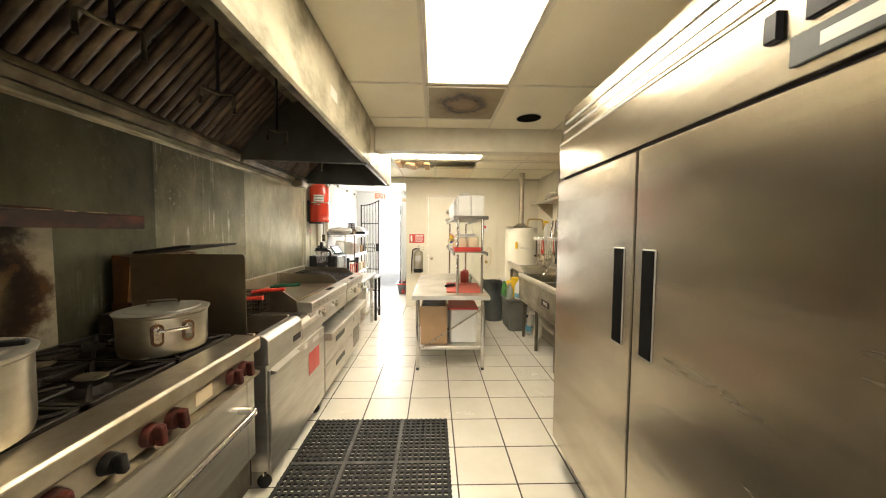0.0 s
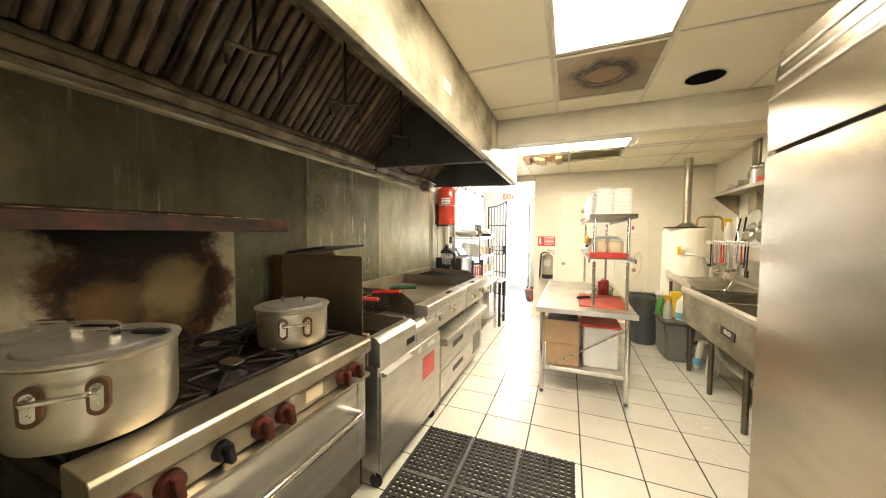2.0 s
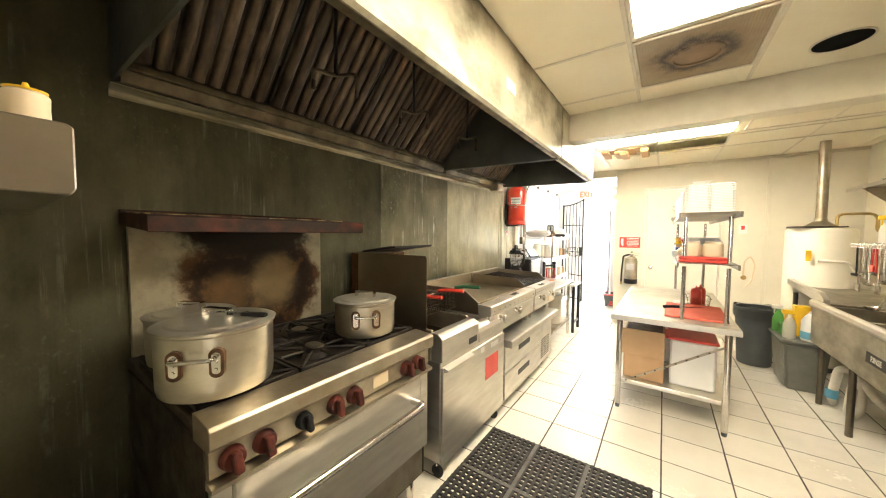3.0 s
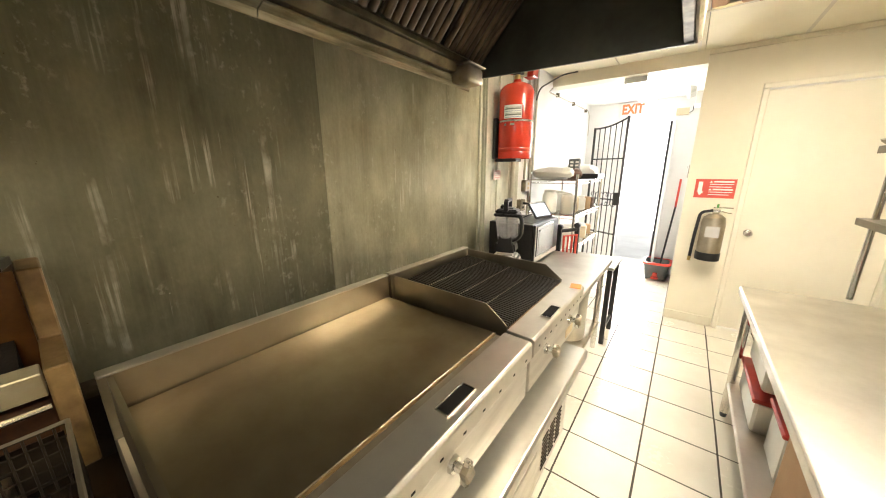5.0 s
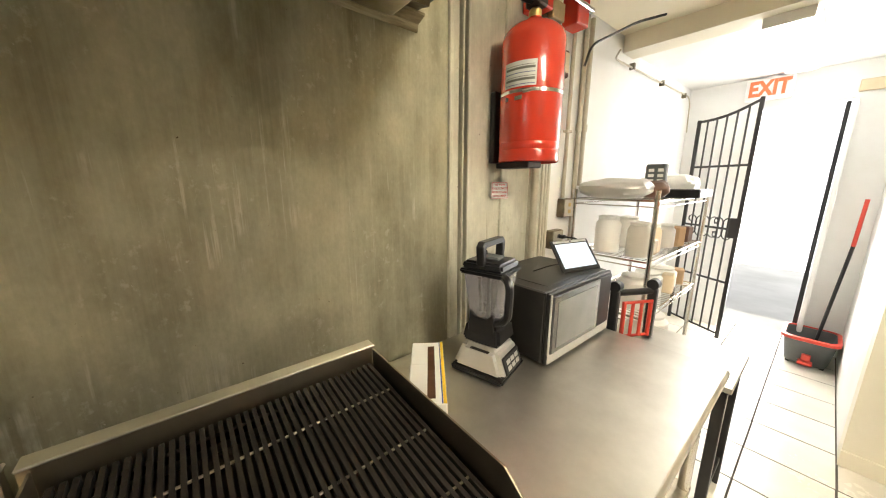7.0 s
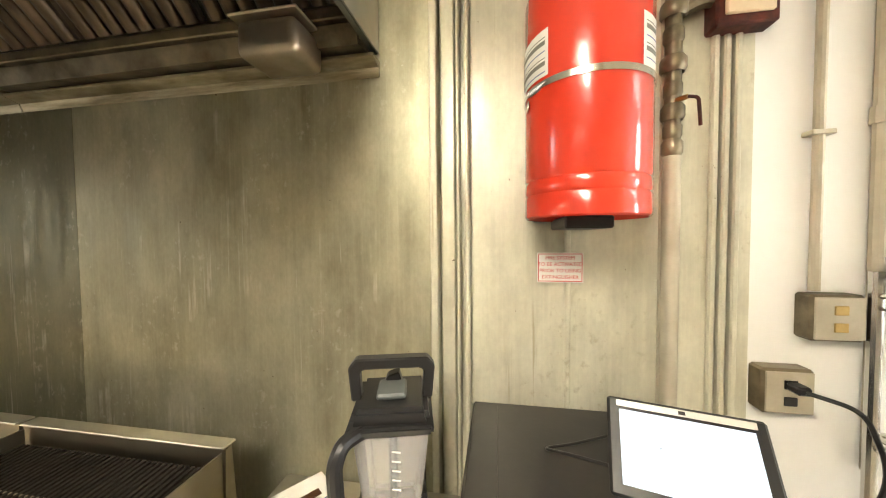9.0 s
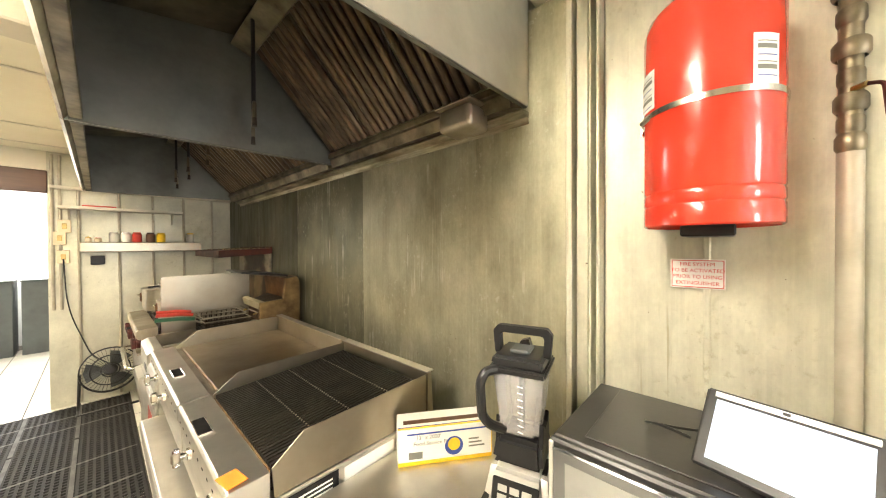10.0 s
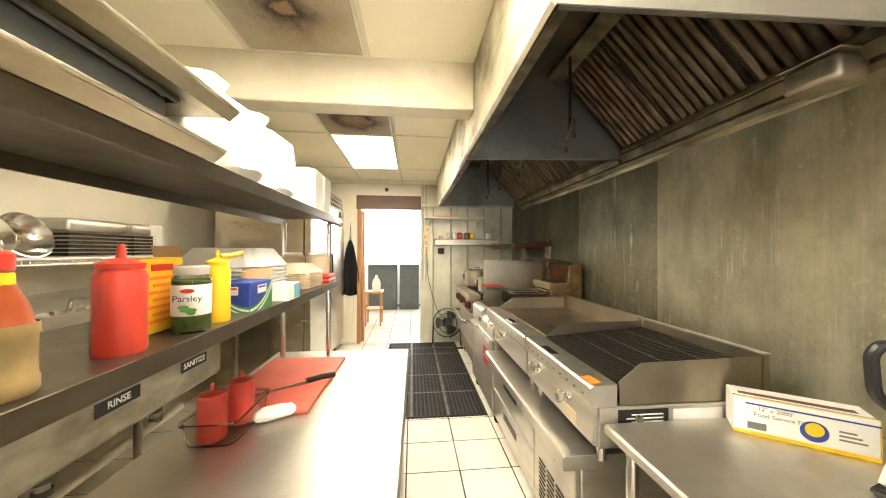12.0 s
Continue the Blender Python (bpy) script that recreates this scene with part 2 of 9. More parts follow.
FROST = clear("frosted_plastic", (0.9, 0.87, 0.8), 0.4, 1.25, 0.35)
JAR = clear("worn_clear_jar", (0.86, 0.85, 0.88), 0.12, 1.12, 0.26)
GLASS_DARK = mat("dark_glass", (0.06, 0.065, 0.065), (0.05, 0.05, 0.05), 0.06, 0, 4, coat=1.0, rough_b=0.1)
WINDOW_GREY = mat("grey_mesh_window", (0.2, 0.2, 0.19), (0.15, 0.15, 0.145), 0.08, 0.2, 5, coat=0.8, rough_b=0.14)
HERB = mat("dried_herb", (0.1, 0.14, 0.03), (0.05, 0.08, 0.02), 0.8, 0, 60, bump=0.4)
SAUCE = mat("brown_sauce", (0.3, 0.07, 0.02), (0.25, 0.05, 0.015), 0.25, 0, 8)
TAN = mat("tan_label", (0.3, 0.215, 0.09), (0.24, 0.165, 0.065), 0.4, 0, 10)
PVC = mat("dirty_white_pipe", (0.7, 0.66, 0.56), (0.55, 0.5, 0.4), 0.4, 0, 8)
PIPE = mat("painted_pipe", (0.5, 0.46, 0.36), (0.4, 0.36, 0.27), 0.4, 0.3, 8, bump=0.08)
GRIDDLE = mat("browned_griddle_steel", (0.44, 0.375, 0.27), (0.3, 0.245, 0.165), 0.26, 1.0, 2.5, (1, 1, 1), 0.04, 60, 0.42)
SPLASH = mat("smoked_steel_plate", (0.45, 0.405, 0.32), (0.32, 0.275, 0.2), 0.28, 1.0, 2, (1, 1, 1), 0.0, 25, 0.42)
SHELF_STEEL = mat("dull_shelf_steel", (0.22, 0.192, 0.145), (0.145, 0.122, 0.088), 0.26, 0.95, 4, (1, 1, 1), 0.05, 80, 0.42)
GREASY_YELLOW = mat("grease_yellowed_steel", (0.3, 0.2, 0.085), (0.12, 0.07, 0.03), 0.4, 0.5, 9, (1, 1, 1), 0.2, 50, 0.6)
RUST_BROWN = mat("baked_brown_grease", (0.14, 0.06, 0.025), (0.05, 0.022, 0.01), 0.45, 0.3, 9, (1, 1, 1), 0.25, 50, 0.65)
BAKED_ORANGE = mat("baked_orange_grease", (0.2, 0.085, 0.022), (0.05, 0.02, 0.009), 0.35, 0.3, 6, (1, 1, 1), 0.2, 60, 0.6)
CREAM_STEEL = mat("grease_yellowed_cream_steel", (0.46, 0.41, 0.27), (0.34, 0.28, 0.16), 0.35, 0.4, 6, (1, 1, 1), 0.06, 60)
SOOT_IN = mat("sooty_hood_inside", (0.12, 0.1, 0.058), (0.045, 0.036, 0.02), 0.5, 0.4, 4, (1, 1, 1), 0.08, 40, 0.7, space="World")
OIL = mat("dark_oil", (0.03, 0.018, 0.008), (0.02, 0.012, 0.006), 0.1, 0, 6)
CLOTH_BLACK = mat("black_cloth", (0.012, 0.012, 0.013), (0.02, 0.02, 0.02), 0.85, 0, 12, bump=0.3)
DIFFUSER = glow("lamp_diffuser", (1.0, 0.88, 0.68), 26.0)
DIFFUSER_PREP = glow("prep_lamp_diffuser", (1.0, 0.9, 0.73), 56.0)
DIFFUSER_COOL = glow("passage_lamp_diffuser", (1.0, 0.97, 0.9), 8.0)
SCREEN = glow("tablet_screen", (0.85, 0.93, 1.0), 1.1, (0.05, 0.05, 0.05))
EXIT_RED = glow("exit_letters", (1.0, 0.14, 0.045), 1.4, (0.3, 0.02, 0.01))
GREASE_RAIL = mat("grease_caked_rail", (0.26, 0.22, 0.145), (0.07, 0.058, 0.036), 0.34, 0.7, 6, (1, 1, 1), 0.15, 40, 0.6, space="World")
PAN_STAINED = mat("stained_pan_aluminium", (0.55, 0.5, 0.39), (0.3, 0.25, 0.16), 0.3, 1.0, 5, (1, 0.5, 1), 0.05, 40, 0.5, speck=((0.2, 0.13, 0.06), 0.64))
DEEP_BLACK = mat("deep_black_recess", (0.01, 0.01, 0.01), (0.015, 0.015, 0.014), 0.9, 0, 10, spec=0.0)
FLASHING = mat("grease_streaked_flashing", (0.5, 0.46, 0.33), (0.17, 0.145, 0.085), 0.3, 0.55, 4.5, (1, 0.6, 6), 0.12, 40, 0.55, lo=0.38, hi=0.62, space="World")
HOOD_SKIN = mat("paler_hood_end_sheet", (0.46, 0.46, 0.39), (0.34, 0.335, 0.275), 0.36, 0.5, 3, (1, 1, 1), 0.04, 40, 0.5, space="World")
DAY_FRONT = glow("front_window_glare", (1.0, 0.99, 0.96), 1.6)
DAY = glow("bright_daylight_backdrop", (1.0, 0.99, 0.96), 3.0)

# ---- building helpers ----
ORIGIN = {}


def thing(name, at, label, category, group="", turn=0.0):
    """An Empty at a thing's base. Its parts are given in the world's metres, or, with a turn, in metres from the base."""
    ob = new(name)
    ob.empty_display_size = 0.05
    ob.location, ob.rotation_euler = at, (0, 0, radians(turn))
    ORIGIN[ob.name] = Vector(at) if not turn else Vector((0, 0, 0))
    return tagged(ob, label, category, group)


def part(name, bm, material, parent=None, label="", smooth=False):
    me = bpy.data.meshes.new(name)
    if parent is not None:
        root = parent
        while root.parent is not None:
            root = root.parent
        bmesh.ops.translate(bm, verts=bm.verts, vec=-ORIGIN[root.name])
    bm.normal_update()
    bm.to_mesh(me)
    bm.free()
    me.materials.append(material)
    if smooth:
        me.polygons.foreach_set("use_smooth", [True] * len(me.polygons))
        if hasattr(me, "set_sharp_from_angle"):
            me.set_sharp_from_angle(angle=radians(35))
    ob = new(name, me)
    ob.parent = parent
    if parent is not None and label:
        tagged(ob, label)
    return ob


def solid(name, bm, material, label, category, kind="", group="", smooth=False):
    """A top-level thing of one mesh, in the world's metres."""
    ob = part(name, bm, material, None, "", smooth)
    return tagged(ob, label, category, group, kind)


def box(x0, x1, y0, y1, z0, z1, bevel=0.003, bm=None, seg=1):
    bm = bm or bmesh.new()
    vs = [bm.verts.new((x, y, z)) for x in (x0, x1) for y in (y0, y1) for z in (z0, z1)]
    fs = [bm.faces.new([vs[i] for i in f]) for f in ((0, 1, 3, 2), (4, 6, 7, 5), (0, 4, 5, 1), (2, 3, 7, 6), (0, 2, 6, 4), (1, 5, 7, 3))]
    if bevel:
        bevel = min(bevel, 0.45 * min(abs(x1 - x0), abs(y1 - y0), abs(z1 - z0)))
        edges = list({e for f in fs for e in f.edges})
        bmesh.ops.bevel(bm, geom=edges, offset=bevel, segments=seg, affect="EDGES", profile=0.5)
    return bm


def rod(a, b, r, n=10, bm=None, r2=None, cap=True):
    bm = bm or bmesh.new()
    a, b = Vector(a), Vector(b)
    d = b - a
    q = d.to_track_quat("Z", "Y").to_matrix()
    r2 = r if r2 is None else r2
    rings = []
    for p, rr in ((a, r), (b, r2)):
        rings.append([bm.verts.new(p + q @ Vector((math.cos(2 * math.pi * k / n) * rr, math.sin(2 * math.pi * k / n) * rr, 0))) for k in range(n)])
    for k in range(n):
        bm.faces.new((rings[0][k], rings[0][(k + 1) % n], rings[1][(k + 1) % n], rings[1][k]))
    if cap:
        bm.faces.new(rings[0][::-1])
        bm.faces.new(rings[1])
    return bm


def tube(points, r, n=8, bm=None, closed=False):
    """A round bar bent along points."""
    bm = bm or bmesh.new()
    pts = [Vector(p) for p in points]
    rings, up = [], None
    for i, p in enumerate(pts):
        before = pts[i - 1] if (i or closed) else p
        after = pts[(i + 1) % len(pts)] if (i < len(pts) - 1 or closed) else p
        d = (after - before).normalized()
        if up is None:
            up = d.orthogonal().normalized()
        up = (up - d * up.dot(d)).normalized()
        side = d.cross(up)
        rings.append([bm.verts.new(p + (up * math.cos(2 * math.pi * k / n) + side * math.sin(2 * math.pi * k / n)) * r) for k in range(n)])
    pairs = list(zip(rings, rings[1:])) + ([(rings[-1], rings[0])] if closed else [])
    for ra, rb in pairs:
        for k in range(n):
            bm.faces.new((ra[k], ra[(k + 1) % n], rb[(k + 1) % n], rb[k]))
    if not closed:
        bm.faces.new(rings[0][::-1])
        bm.faces.new(rings[-1])
    return bm


def arc(points, steps=5):
    """Rounds a polyline's corners."""
    pts = [Vector(p) for p in points]
    out = [pts[0]]
    for a, b, c in zip(pts, pts[1:], pts[2:]):
        r = min((a - b).length, (c - b).length) * 0.4
        s, e = b + (a - b).normalized() * r, b + (c - b).normalized() * r
        for k in range(steps + 1):
            u = k / steps
            out.append(s.lerp(b, u).lerp(b.lerp(e, u), u))
    return out + [pts[-1]]


def lathe(profile, at=(0, 0, 0), n=28, bm=None, squash=1.0):
    """A turned shape from (radius, height) pairs round a vertical axis."""
    bm = bm or bmesh.new()
    rings = []
    for r, z in profile:
        if r < 1e-5:
            rings.append([bm.verts.new((at[0], at[1], at[2] + z))])
        else:
            rings.append([bm.verts.new((at[0] + r * math.cos(2 * math.pi * k / n), at[1] + squash * r * math.sin(2 * math.pi * k / n), at[2] + z)) for k in range(n)])
    for a, b in zip(rings, rings[1:]):
        for k in range(n):
            v = [a[k % len(a)], a[(k + 1) % len(a)], b[(k + 1) % len(b)], b[k % len(b)]]
            v = list(dict.fromkeys(v))
            if len(v) > 2:
                bm.faces.new(v)
    return bm


def prism(outline, axis, lo, hi, bm=None, bevel=0.0):
    """A straight bar whose cross-section is the outline: pairs in the two other axes, in order."""
    bm = bm or bmesh.new()

    def spot(u, v, w):
        return {"x": (w, u, v), "y": (u, w, v), "z": (u, v, w)}[axis]

    a = [bm.verts.new(spot(u, v, lo)) for u, v in outline]
    b = [bm.verts.new(spot(u, v, hi)) for u, v in outline]
    n = len(outline)
    fs = [bm.faces.new((a[k], a[(k + 1) % n], b[(k + 1) % n], b[k])) for k in range(n)]
    fs += [bm.faces.new(a[::-1]), bm.faces.new(b)]
    bmesh.ops.recalc_face_normals(bm, faces=fs)
    if bevel:
        bmesh.ops.bevel(bm, geom=list({e for f in fs for e in f.edges}), offset=bevel, segments=1, affect="EDGES")
    return bm


def rounded_ring(bm, cx, cy, hx, hy, r, z):
    pts = []
    for sx, sy, a0 in ((1, 1, 0), (-1, 1, 90), (-1, -1, 180), (1, -1, 270)):
        for k in range(5):
            w = radians(a0 + k * 22.5)
            pts.append(bm.verts.new((cx + sx * (hx - r) + r * math.cos(w), cy + sy * (hy - r) + r * math.sin(w), z)))
    return pts


def spin(bm, angle, about, axis="Z", verts=None):
    bmesh.ops.rotate(bm, verts=verts or bm.verts, cent=about, matrix=Matrix.Rotation(radians(angle), 3, axis))
    return bm


def words(text, size, m, material, parent=None, name="lettering", bold=0.0):
    """Flat lettering in the built-in font, as a mesh. m is its pose: x along the line, y up."""
    cu = bpy.data.curves.new(name, "FONT")
    cu.body, cu.size, cu.align_x, cu.align_y, cu.extrude, cu.offset = text, size, "CENTER", "CENTER", 0.0004, bold
    tmp = bpy.data.objects.new(name, cu)
    scene.collection.objects.link(tmp)
    dg = bpy.context.evaluated_depsgraph_get()
    me = bpy.data.meshes.new_from_object(tmp.evaluated_get(dg))
    bpy.data.objects.remove(tmp)
    bm = bmesh.new()
    bm.from_mesh(me)
    bpy.data.meshes.remove(me)
    bmesh.ops.transform(bm, matrix=m, verts=bm.verts)
    return part(name, bm, material, parent)


FACE_X = Matrix(((0, 0, 1, 0), (1, 0, 0, 0), (0, 1, 0, 0), (0, 0, 0, 1)))  # lettering on a face that looks along +x
FACE_NX = Matrix(((0, 0, -1, 0), (-1, 0, 0, 0), (0, 1, 0, 0), (0, 0, 0, 1)))  # along -x
FACE_NY = Matrix(((1, 0, 0, 0), (0, 0, -1, 0), (0, 1, 0, 0), (0, 0, 0, 1)))  # along -y
FACE_Y = Matrix(((-1, 0, 0, 0), (0, 0, 1, 0), (0, 1, 0, 0), (0, 0, 0, 1)))  # along +y

# ---- structure ----
W = -1.565  # face of the steel wall panels
CEIL, CEIL2 = 2.32, 2.36
BACK = 5.80  # wall with the white door


def setting(name, bm, material, label, category):
    return solid(name, bm, material, label, category, "structure")


floor = thing("floor", (0, 0, -0.0016), "white ceramic floor tiles with dark grout joints", "floor")
tagged(floor, kind="structure")
part("grout_bed", box(-1.75, 2.3, -3.2, 7.62, -0.1, -0.0016, 0), GROUT, floor, "dark recessed grout")

left = thing("wall_left", (-1.66, 3.5, 0), "long side wall behind the cooking line", "wall")
tagged(left, kind="structure")
part("plaster", box(-1.78, -1.614, -0.02, 5.0, 0, 2.6, 0), PANEL_LIGHT, left)
# panel tones step paler away from the doorway, in place of the light's gradient
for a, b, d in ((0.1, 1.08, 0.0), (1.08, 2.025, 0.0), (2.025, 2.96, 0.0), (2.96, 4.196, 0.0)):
    part("wall_panel", box(-1.612, W - d, a, b, 0.0, 2.33, 0.001), PANEL_LIT if a > 2.9 else PANEL_HALF_LIT if a > 2.0 else PANEL_SHADED, left, "greasy streaked stainless panel, light along the wall put into its tone")
for a, b, d in ((4.196, 4.216, 0.012), (4.224, 4.262, -0.008), (4.268, 4.276, 0.008), (4.292, 4.302, 0.012)):
    part("edge_trim", box(-1.612, W + d, a, b, 0.0, 2.36, 0.003), PANEL_LIGHT, left)
for a, b in ((4.306, 4.56), (4.566, 4.79), (4.796, 4.90)):
    part("wall_panel", box(-1.612, -1.604, a, b, 0.0, 2.36, 0.001), PANEL_LIGHT, left, "yellowed metal wall sheet")
for y in (4.563, 4.793, 4.905, 4.93, 4.955):
    part("edge_trim", box(-1.612, -1.592, y - 0.008, y + 0.008, 0.0, 2.36, 0.004), PANEL_LIGHT, left)

setting("wall_passage_left", box(-1.78, -1.62, 5.0, 7.5, 0, 2.6, 0), PASSAGE, "bright white wall of the back passage", "wall")
setting("wall_passage_right", box(-0.345, -0.2, BACK + 0.12, 7.5, 0, 2.6, 0), PASSAGE, "white side wall of the back passage", "wall")
setting("wall_back_door", box(-0.345, 0.02, BACK, BACK + 0.118, 0, 2.6, 0), WHITE_WALL, "cream painted wall beside the closed door", "wall")
setting("wall_back", box(0.9, 2.25, BACK, BACK + 0.118, 0, 2.6, 0), WHITE_WALL, "cream painted back wall behind the sink", "wall")
setting("wall_over_door", box(0.02, 0.9, BACK, BACK + 0.118, 2.06, 2.6, 0), WHITE_WALL, "cream painted wall over the door", "wall")
setting("wall_over_passage", box(-1.61, -0.347, BACK - 0.05, BACK + 0.118, 2.256, 2.6, 0), WHITE_WALL, "cream header over the passage opening", "wall")
setting("wall_right", box(2.09, 2.25, -0.02, BACK, 0, 2.6, 0), WHITE_WALL, "cream painted side wall behind the sink", "wall")
setting("wall_front_right", box(0.75, 2.088, -0.02, 0.1, 0, 2.6, 0), WHITE_WALL, "cream wall beside the doorway to the front room", "wall")
setting("wall_front_left", box(-1.612, -0.17, -0.02, 0.1, 0, 2.6, 0), PANEL_LIGHT, "yellowed wall behind the range with conduits", "wall")
setting("wall_over_doorway", box(-0.17, 0.75, -0.02, 0.1, 2.15, 2.6, 0), WHITE_WALL, "cream wall over the doorway", "wall")
setting("baseboard", box(-0.347, 0.015, BACK - 0.012, BACK - 0.001, 0, 0.09, 0.003), WHITE_WALL, "cream baseboard below the sign", "baseboard")
setting("trim", box(1.30, 1.335, BACK - 0.015, BACK - 0.001, 0.09, 2.36, 0.003), WHITE_WALL, "narrow cream batten on the back wall", "trim")

# ceiling boards with their grid, in three fields
bm = bmesh.new()
xs = [-0.381, 0.10, 0.66, 1.27, 1.88, 2.2]
ys = [0.1, 0.38, 0.985, 2.09, 2.70, 2.95]
for i in range(len(xs) - 1):
    for j in range(len(ys) - 1):
        if (xs[i], ys[j]) in ((0.10, 0.985), (0.10, 2.09)):
            continue
        if xs[i] > 0.6 and ys[j] == 2.70:
            continue
        box(xs[i] + 0.004, xs[i + 1] - 0.004, ys[j] + 0.004, (2.95 if xs[i] > 0.6 and ys[j] == 2.09 else ys[j + 1]) - 0.004, CEIL + 0.004, CEIL + 0.02, 0.002, bm)
box(-0.381, 2.2, 0.1, 2.95, CEIL + 0.03, CEIL + 0.08, 0, bm)
box(-1.61, -0.385, 0.1, 0.547, CEIL + 0.004, CEIL + 0.08, 0.002, bm)
setting("ceiling", bm, CEILING, "cream lay-in ceiling boards", "ceiling")
bm = bmesh.new()
for x in xs[1:-1]:
    box(x - 0.009, x + 0.009, 0.1, 2.95, CEIL - 0.002, CEIL + 0.003, 0.001, bm)
for y in ys[1:-1]:
    for a, b in zip(xs, xs[1:]):
        if y == 2.70 and a > 0.6:
            continue
        box(a + 0.010, b - 0.010, y - 0.009, y + 0.009, CEIL - 0.002, CEIL + 0.003, 0.001, bm)
setting("ceiling_grid", bm, GRID, "painted metal ceiling grid", "ceiling grid")
bm = bmesh.new()
xs2 = [-1.62, -1.0, -0.381, 0.18, 0.78, 1.40, 2.0, 2.2]
ys2 = [3.1, 3.7, 3.98, 4.34, 4.46, 4.93, BACK]
for i in range(len(xs2) - 1):
    for j in range(len(ys2) - 1):
        x0, y0 = xs2[i], ys2[j]
        if x0 < -0.5 and y0 < 4.0:
            continue
        if (y0 == 3.1 and x0 == 0.18) or (y0 == 3.98 and -0.5 < x0 < 0.7) or (y0 == 4.46 and -0.5 < x0 < 0.7):
            continue
        box(xs2[i] + 0.003, xs2[i + 1] - 0.003, ys2[j] + 0.003, ys2[j + 1] - 0.003, CEIL2 + 0.002, CEIL2 + 0.016, 0.002, bm)
box(-0.381, 2.2, 3.1, BACK, CEIL2 + 0.22, CEIL2 + 0.26, 0, bm)
box(-1.61, -0.385, 4.062, 4.34, CEIL2 + 0.002, CEIL2 + 0.05, 0.002, bm)
setting("ceiling.001", bm, CEILING, "cream lay-in ceiling with two open panels", "ceiling")
bm = bmesh.new()
for y in (3.7, 3.975, 4.345, 4.455, 4.935):
    box(-0.42, 2.2, y - 0.011, y + 0.011, CEIL2 - 0.004, CEIL2 + 0.002, 0.001, bm)
for x in (-0.42, 0.18, 0.78, 1.4):
    box(x - 0.011, x + 0.011, 3.1, BACK, CEIL2 - 0.006, CEIL2 - 0.0045, 0.0005, bm)
setting("ceiling_grid.001", bm, GRID, "painted metal ceiling grid", "ceiling grid")
setting("ceiling_passage", box(-1.62, -0.2, BACK + 0.118, 7.5, 2.3, 2.36, 0), PASSAGE, "white passage ceiling", "ceiling")
setting("beam", box(-0.38, 2.088, 2.955, 3.095, 2.115, 2.60, 0.006), BEAM, "boxed-in beam painted cream", "beam")
setting("trim.001", box(-0.42, 2.088, BACK - 0.03, BACK - 0.002, 2.325, 2.36, 0.004), BEAM, "ceiling edge moulding", "trim")

# white door in the back wall
door = thing("door_1", (0.46, BACK + 0.03, 0), "closed plain white painted interior door", "door")
tagged(door, kind="structure")
part("door_leaf", box(0.062, 0.872, BACK + 0.03, BACK + 0.07, 0.012, 2.015, 0.004), WHITE_DOOR, door)
part("door_frame", box(0.022, 0.06, BACK - 0.012, BACK + 0.116, 0, 2.02, 0.005), WHITE_DOOR, door)
part("door_frame", box(0.874, 0.898, BACK - 0.012, BACK + 0.116, 0, 2.02, 0.005), WHITE_DOOR, door)
part("door_frame", box(0.022, 0.898, BACK - 0.012, BACK + 0.116, 2.022, 2.058, 0.005), WHITE_DOOR, door)
bm = lathe([(0.0, 0.062), (0.02, 0.06), (0.027, 0.05), (0.027, 0.042), (0.012, 0.03), (0.012, 0.01), (0.028, 0.006), (0.03, 0.0)], n=20)
spin(bm, 90, (0, 0, 0), "X")
bmesh.ops.translate(bm, verts=bm.verts, vec=(0.125, BACK + 0.03, 0.895))
part("door_knob", bm, CHROME, door, "round satin metal door knob", True)

# doorway to the front room: brown lintel and orange jamb
setting("door_header", box(-0.175, 0.76, 0.09, 0.125, 1.95, 2.15, 0.006), BROWN, "dark brown lintel board over the doorway", "lintel")
jamb = thing("door_jamb", (0.73, 0.05, 0), "orange-brown wooden door jamb", "door jamb")
tagged(jamb, kind="structure")
part("jamb_board", box(0.70, 0.747, -0.03, 0.12, 0, 1.95, 0.004), WOOD, jamb)
part("jamb_stop", box(0.66, 0.695, -0.035, 0.005, 0, 1.93, 0.004), WOOD, jamb)

# exit wall: open white door leaf and open gate beyond the passage
setting("wall_exit_left", box(-1.62, -1.10, 7.38, 7.5, 0, 2.36, 0), PASSAGE, "white wall at the end of the passage", "wall")
setting("wall_exit_right", box(-0.59, -0.2, 7.38, 7.5, 0, 2.3, 0), PASSAGE, "white wall beside the exit", "wall")
setting("wall_over_exit", box(-1.10, -0.59, 7.38, 7.5, 2.05, 2.3, 0), PASSAGE, "white wall over the exit", "wall")
yard = setting("ground", box(-60, 60, 7.62, 120, -0.14, -0.02, 0), CONCRETE, "pale sunlit concrete yard outside", "ground")
setting("backdrop", box(-6, 5, 11.0, 11.2, 0, 5, 0), DAY, "over-bright daylight beyond the exit", "backdrop")

# front room seen through the doorway
setting("wall_front_room_left", box(-2.2, -2.1, -3.2, -0.02, 0, 2.6, 0), PASSAGE, "white side wall of the front room", "wall")
setting("wall_front_room_right", box(2.3, 2.4, -3.2, -0.02, 0, 2.6, 0), PASSAGE, "white side wall of the front room", "wall")
setting("wall_front_room_end", box(-2.2, 2.4, -3.3, -3.2, 0, 0.95, 0), PASSAGE, "low white wall under the front window", "wall")
setting("ceiling_front_room", box(-2.2, 2.4, -3.3, -0.02, 2.5, 2.6, 0), PASSAGE, "white front room ceiling", "ceiling")
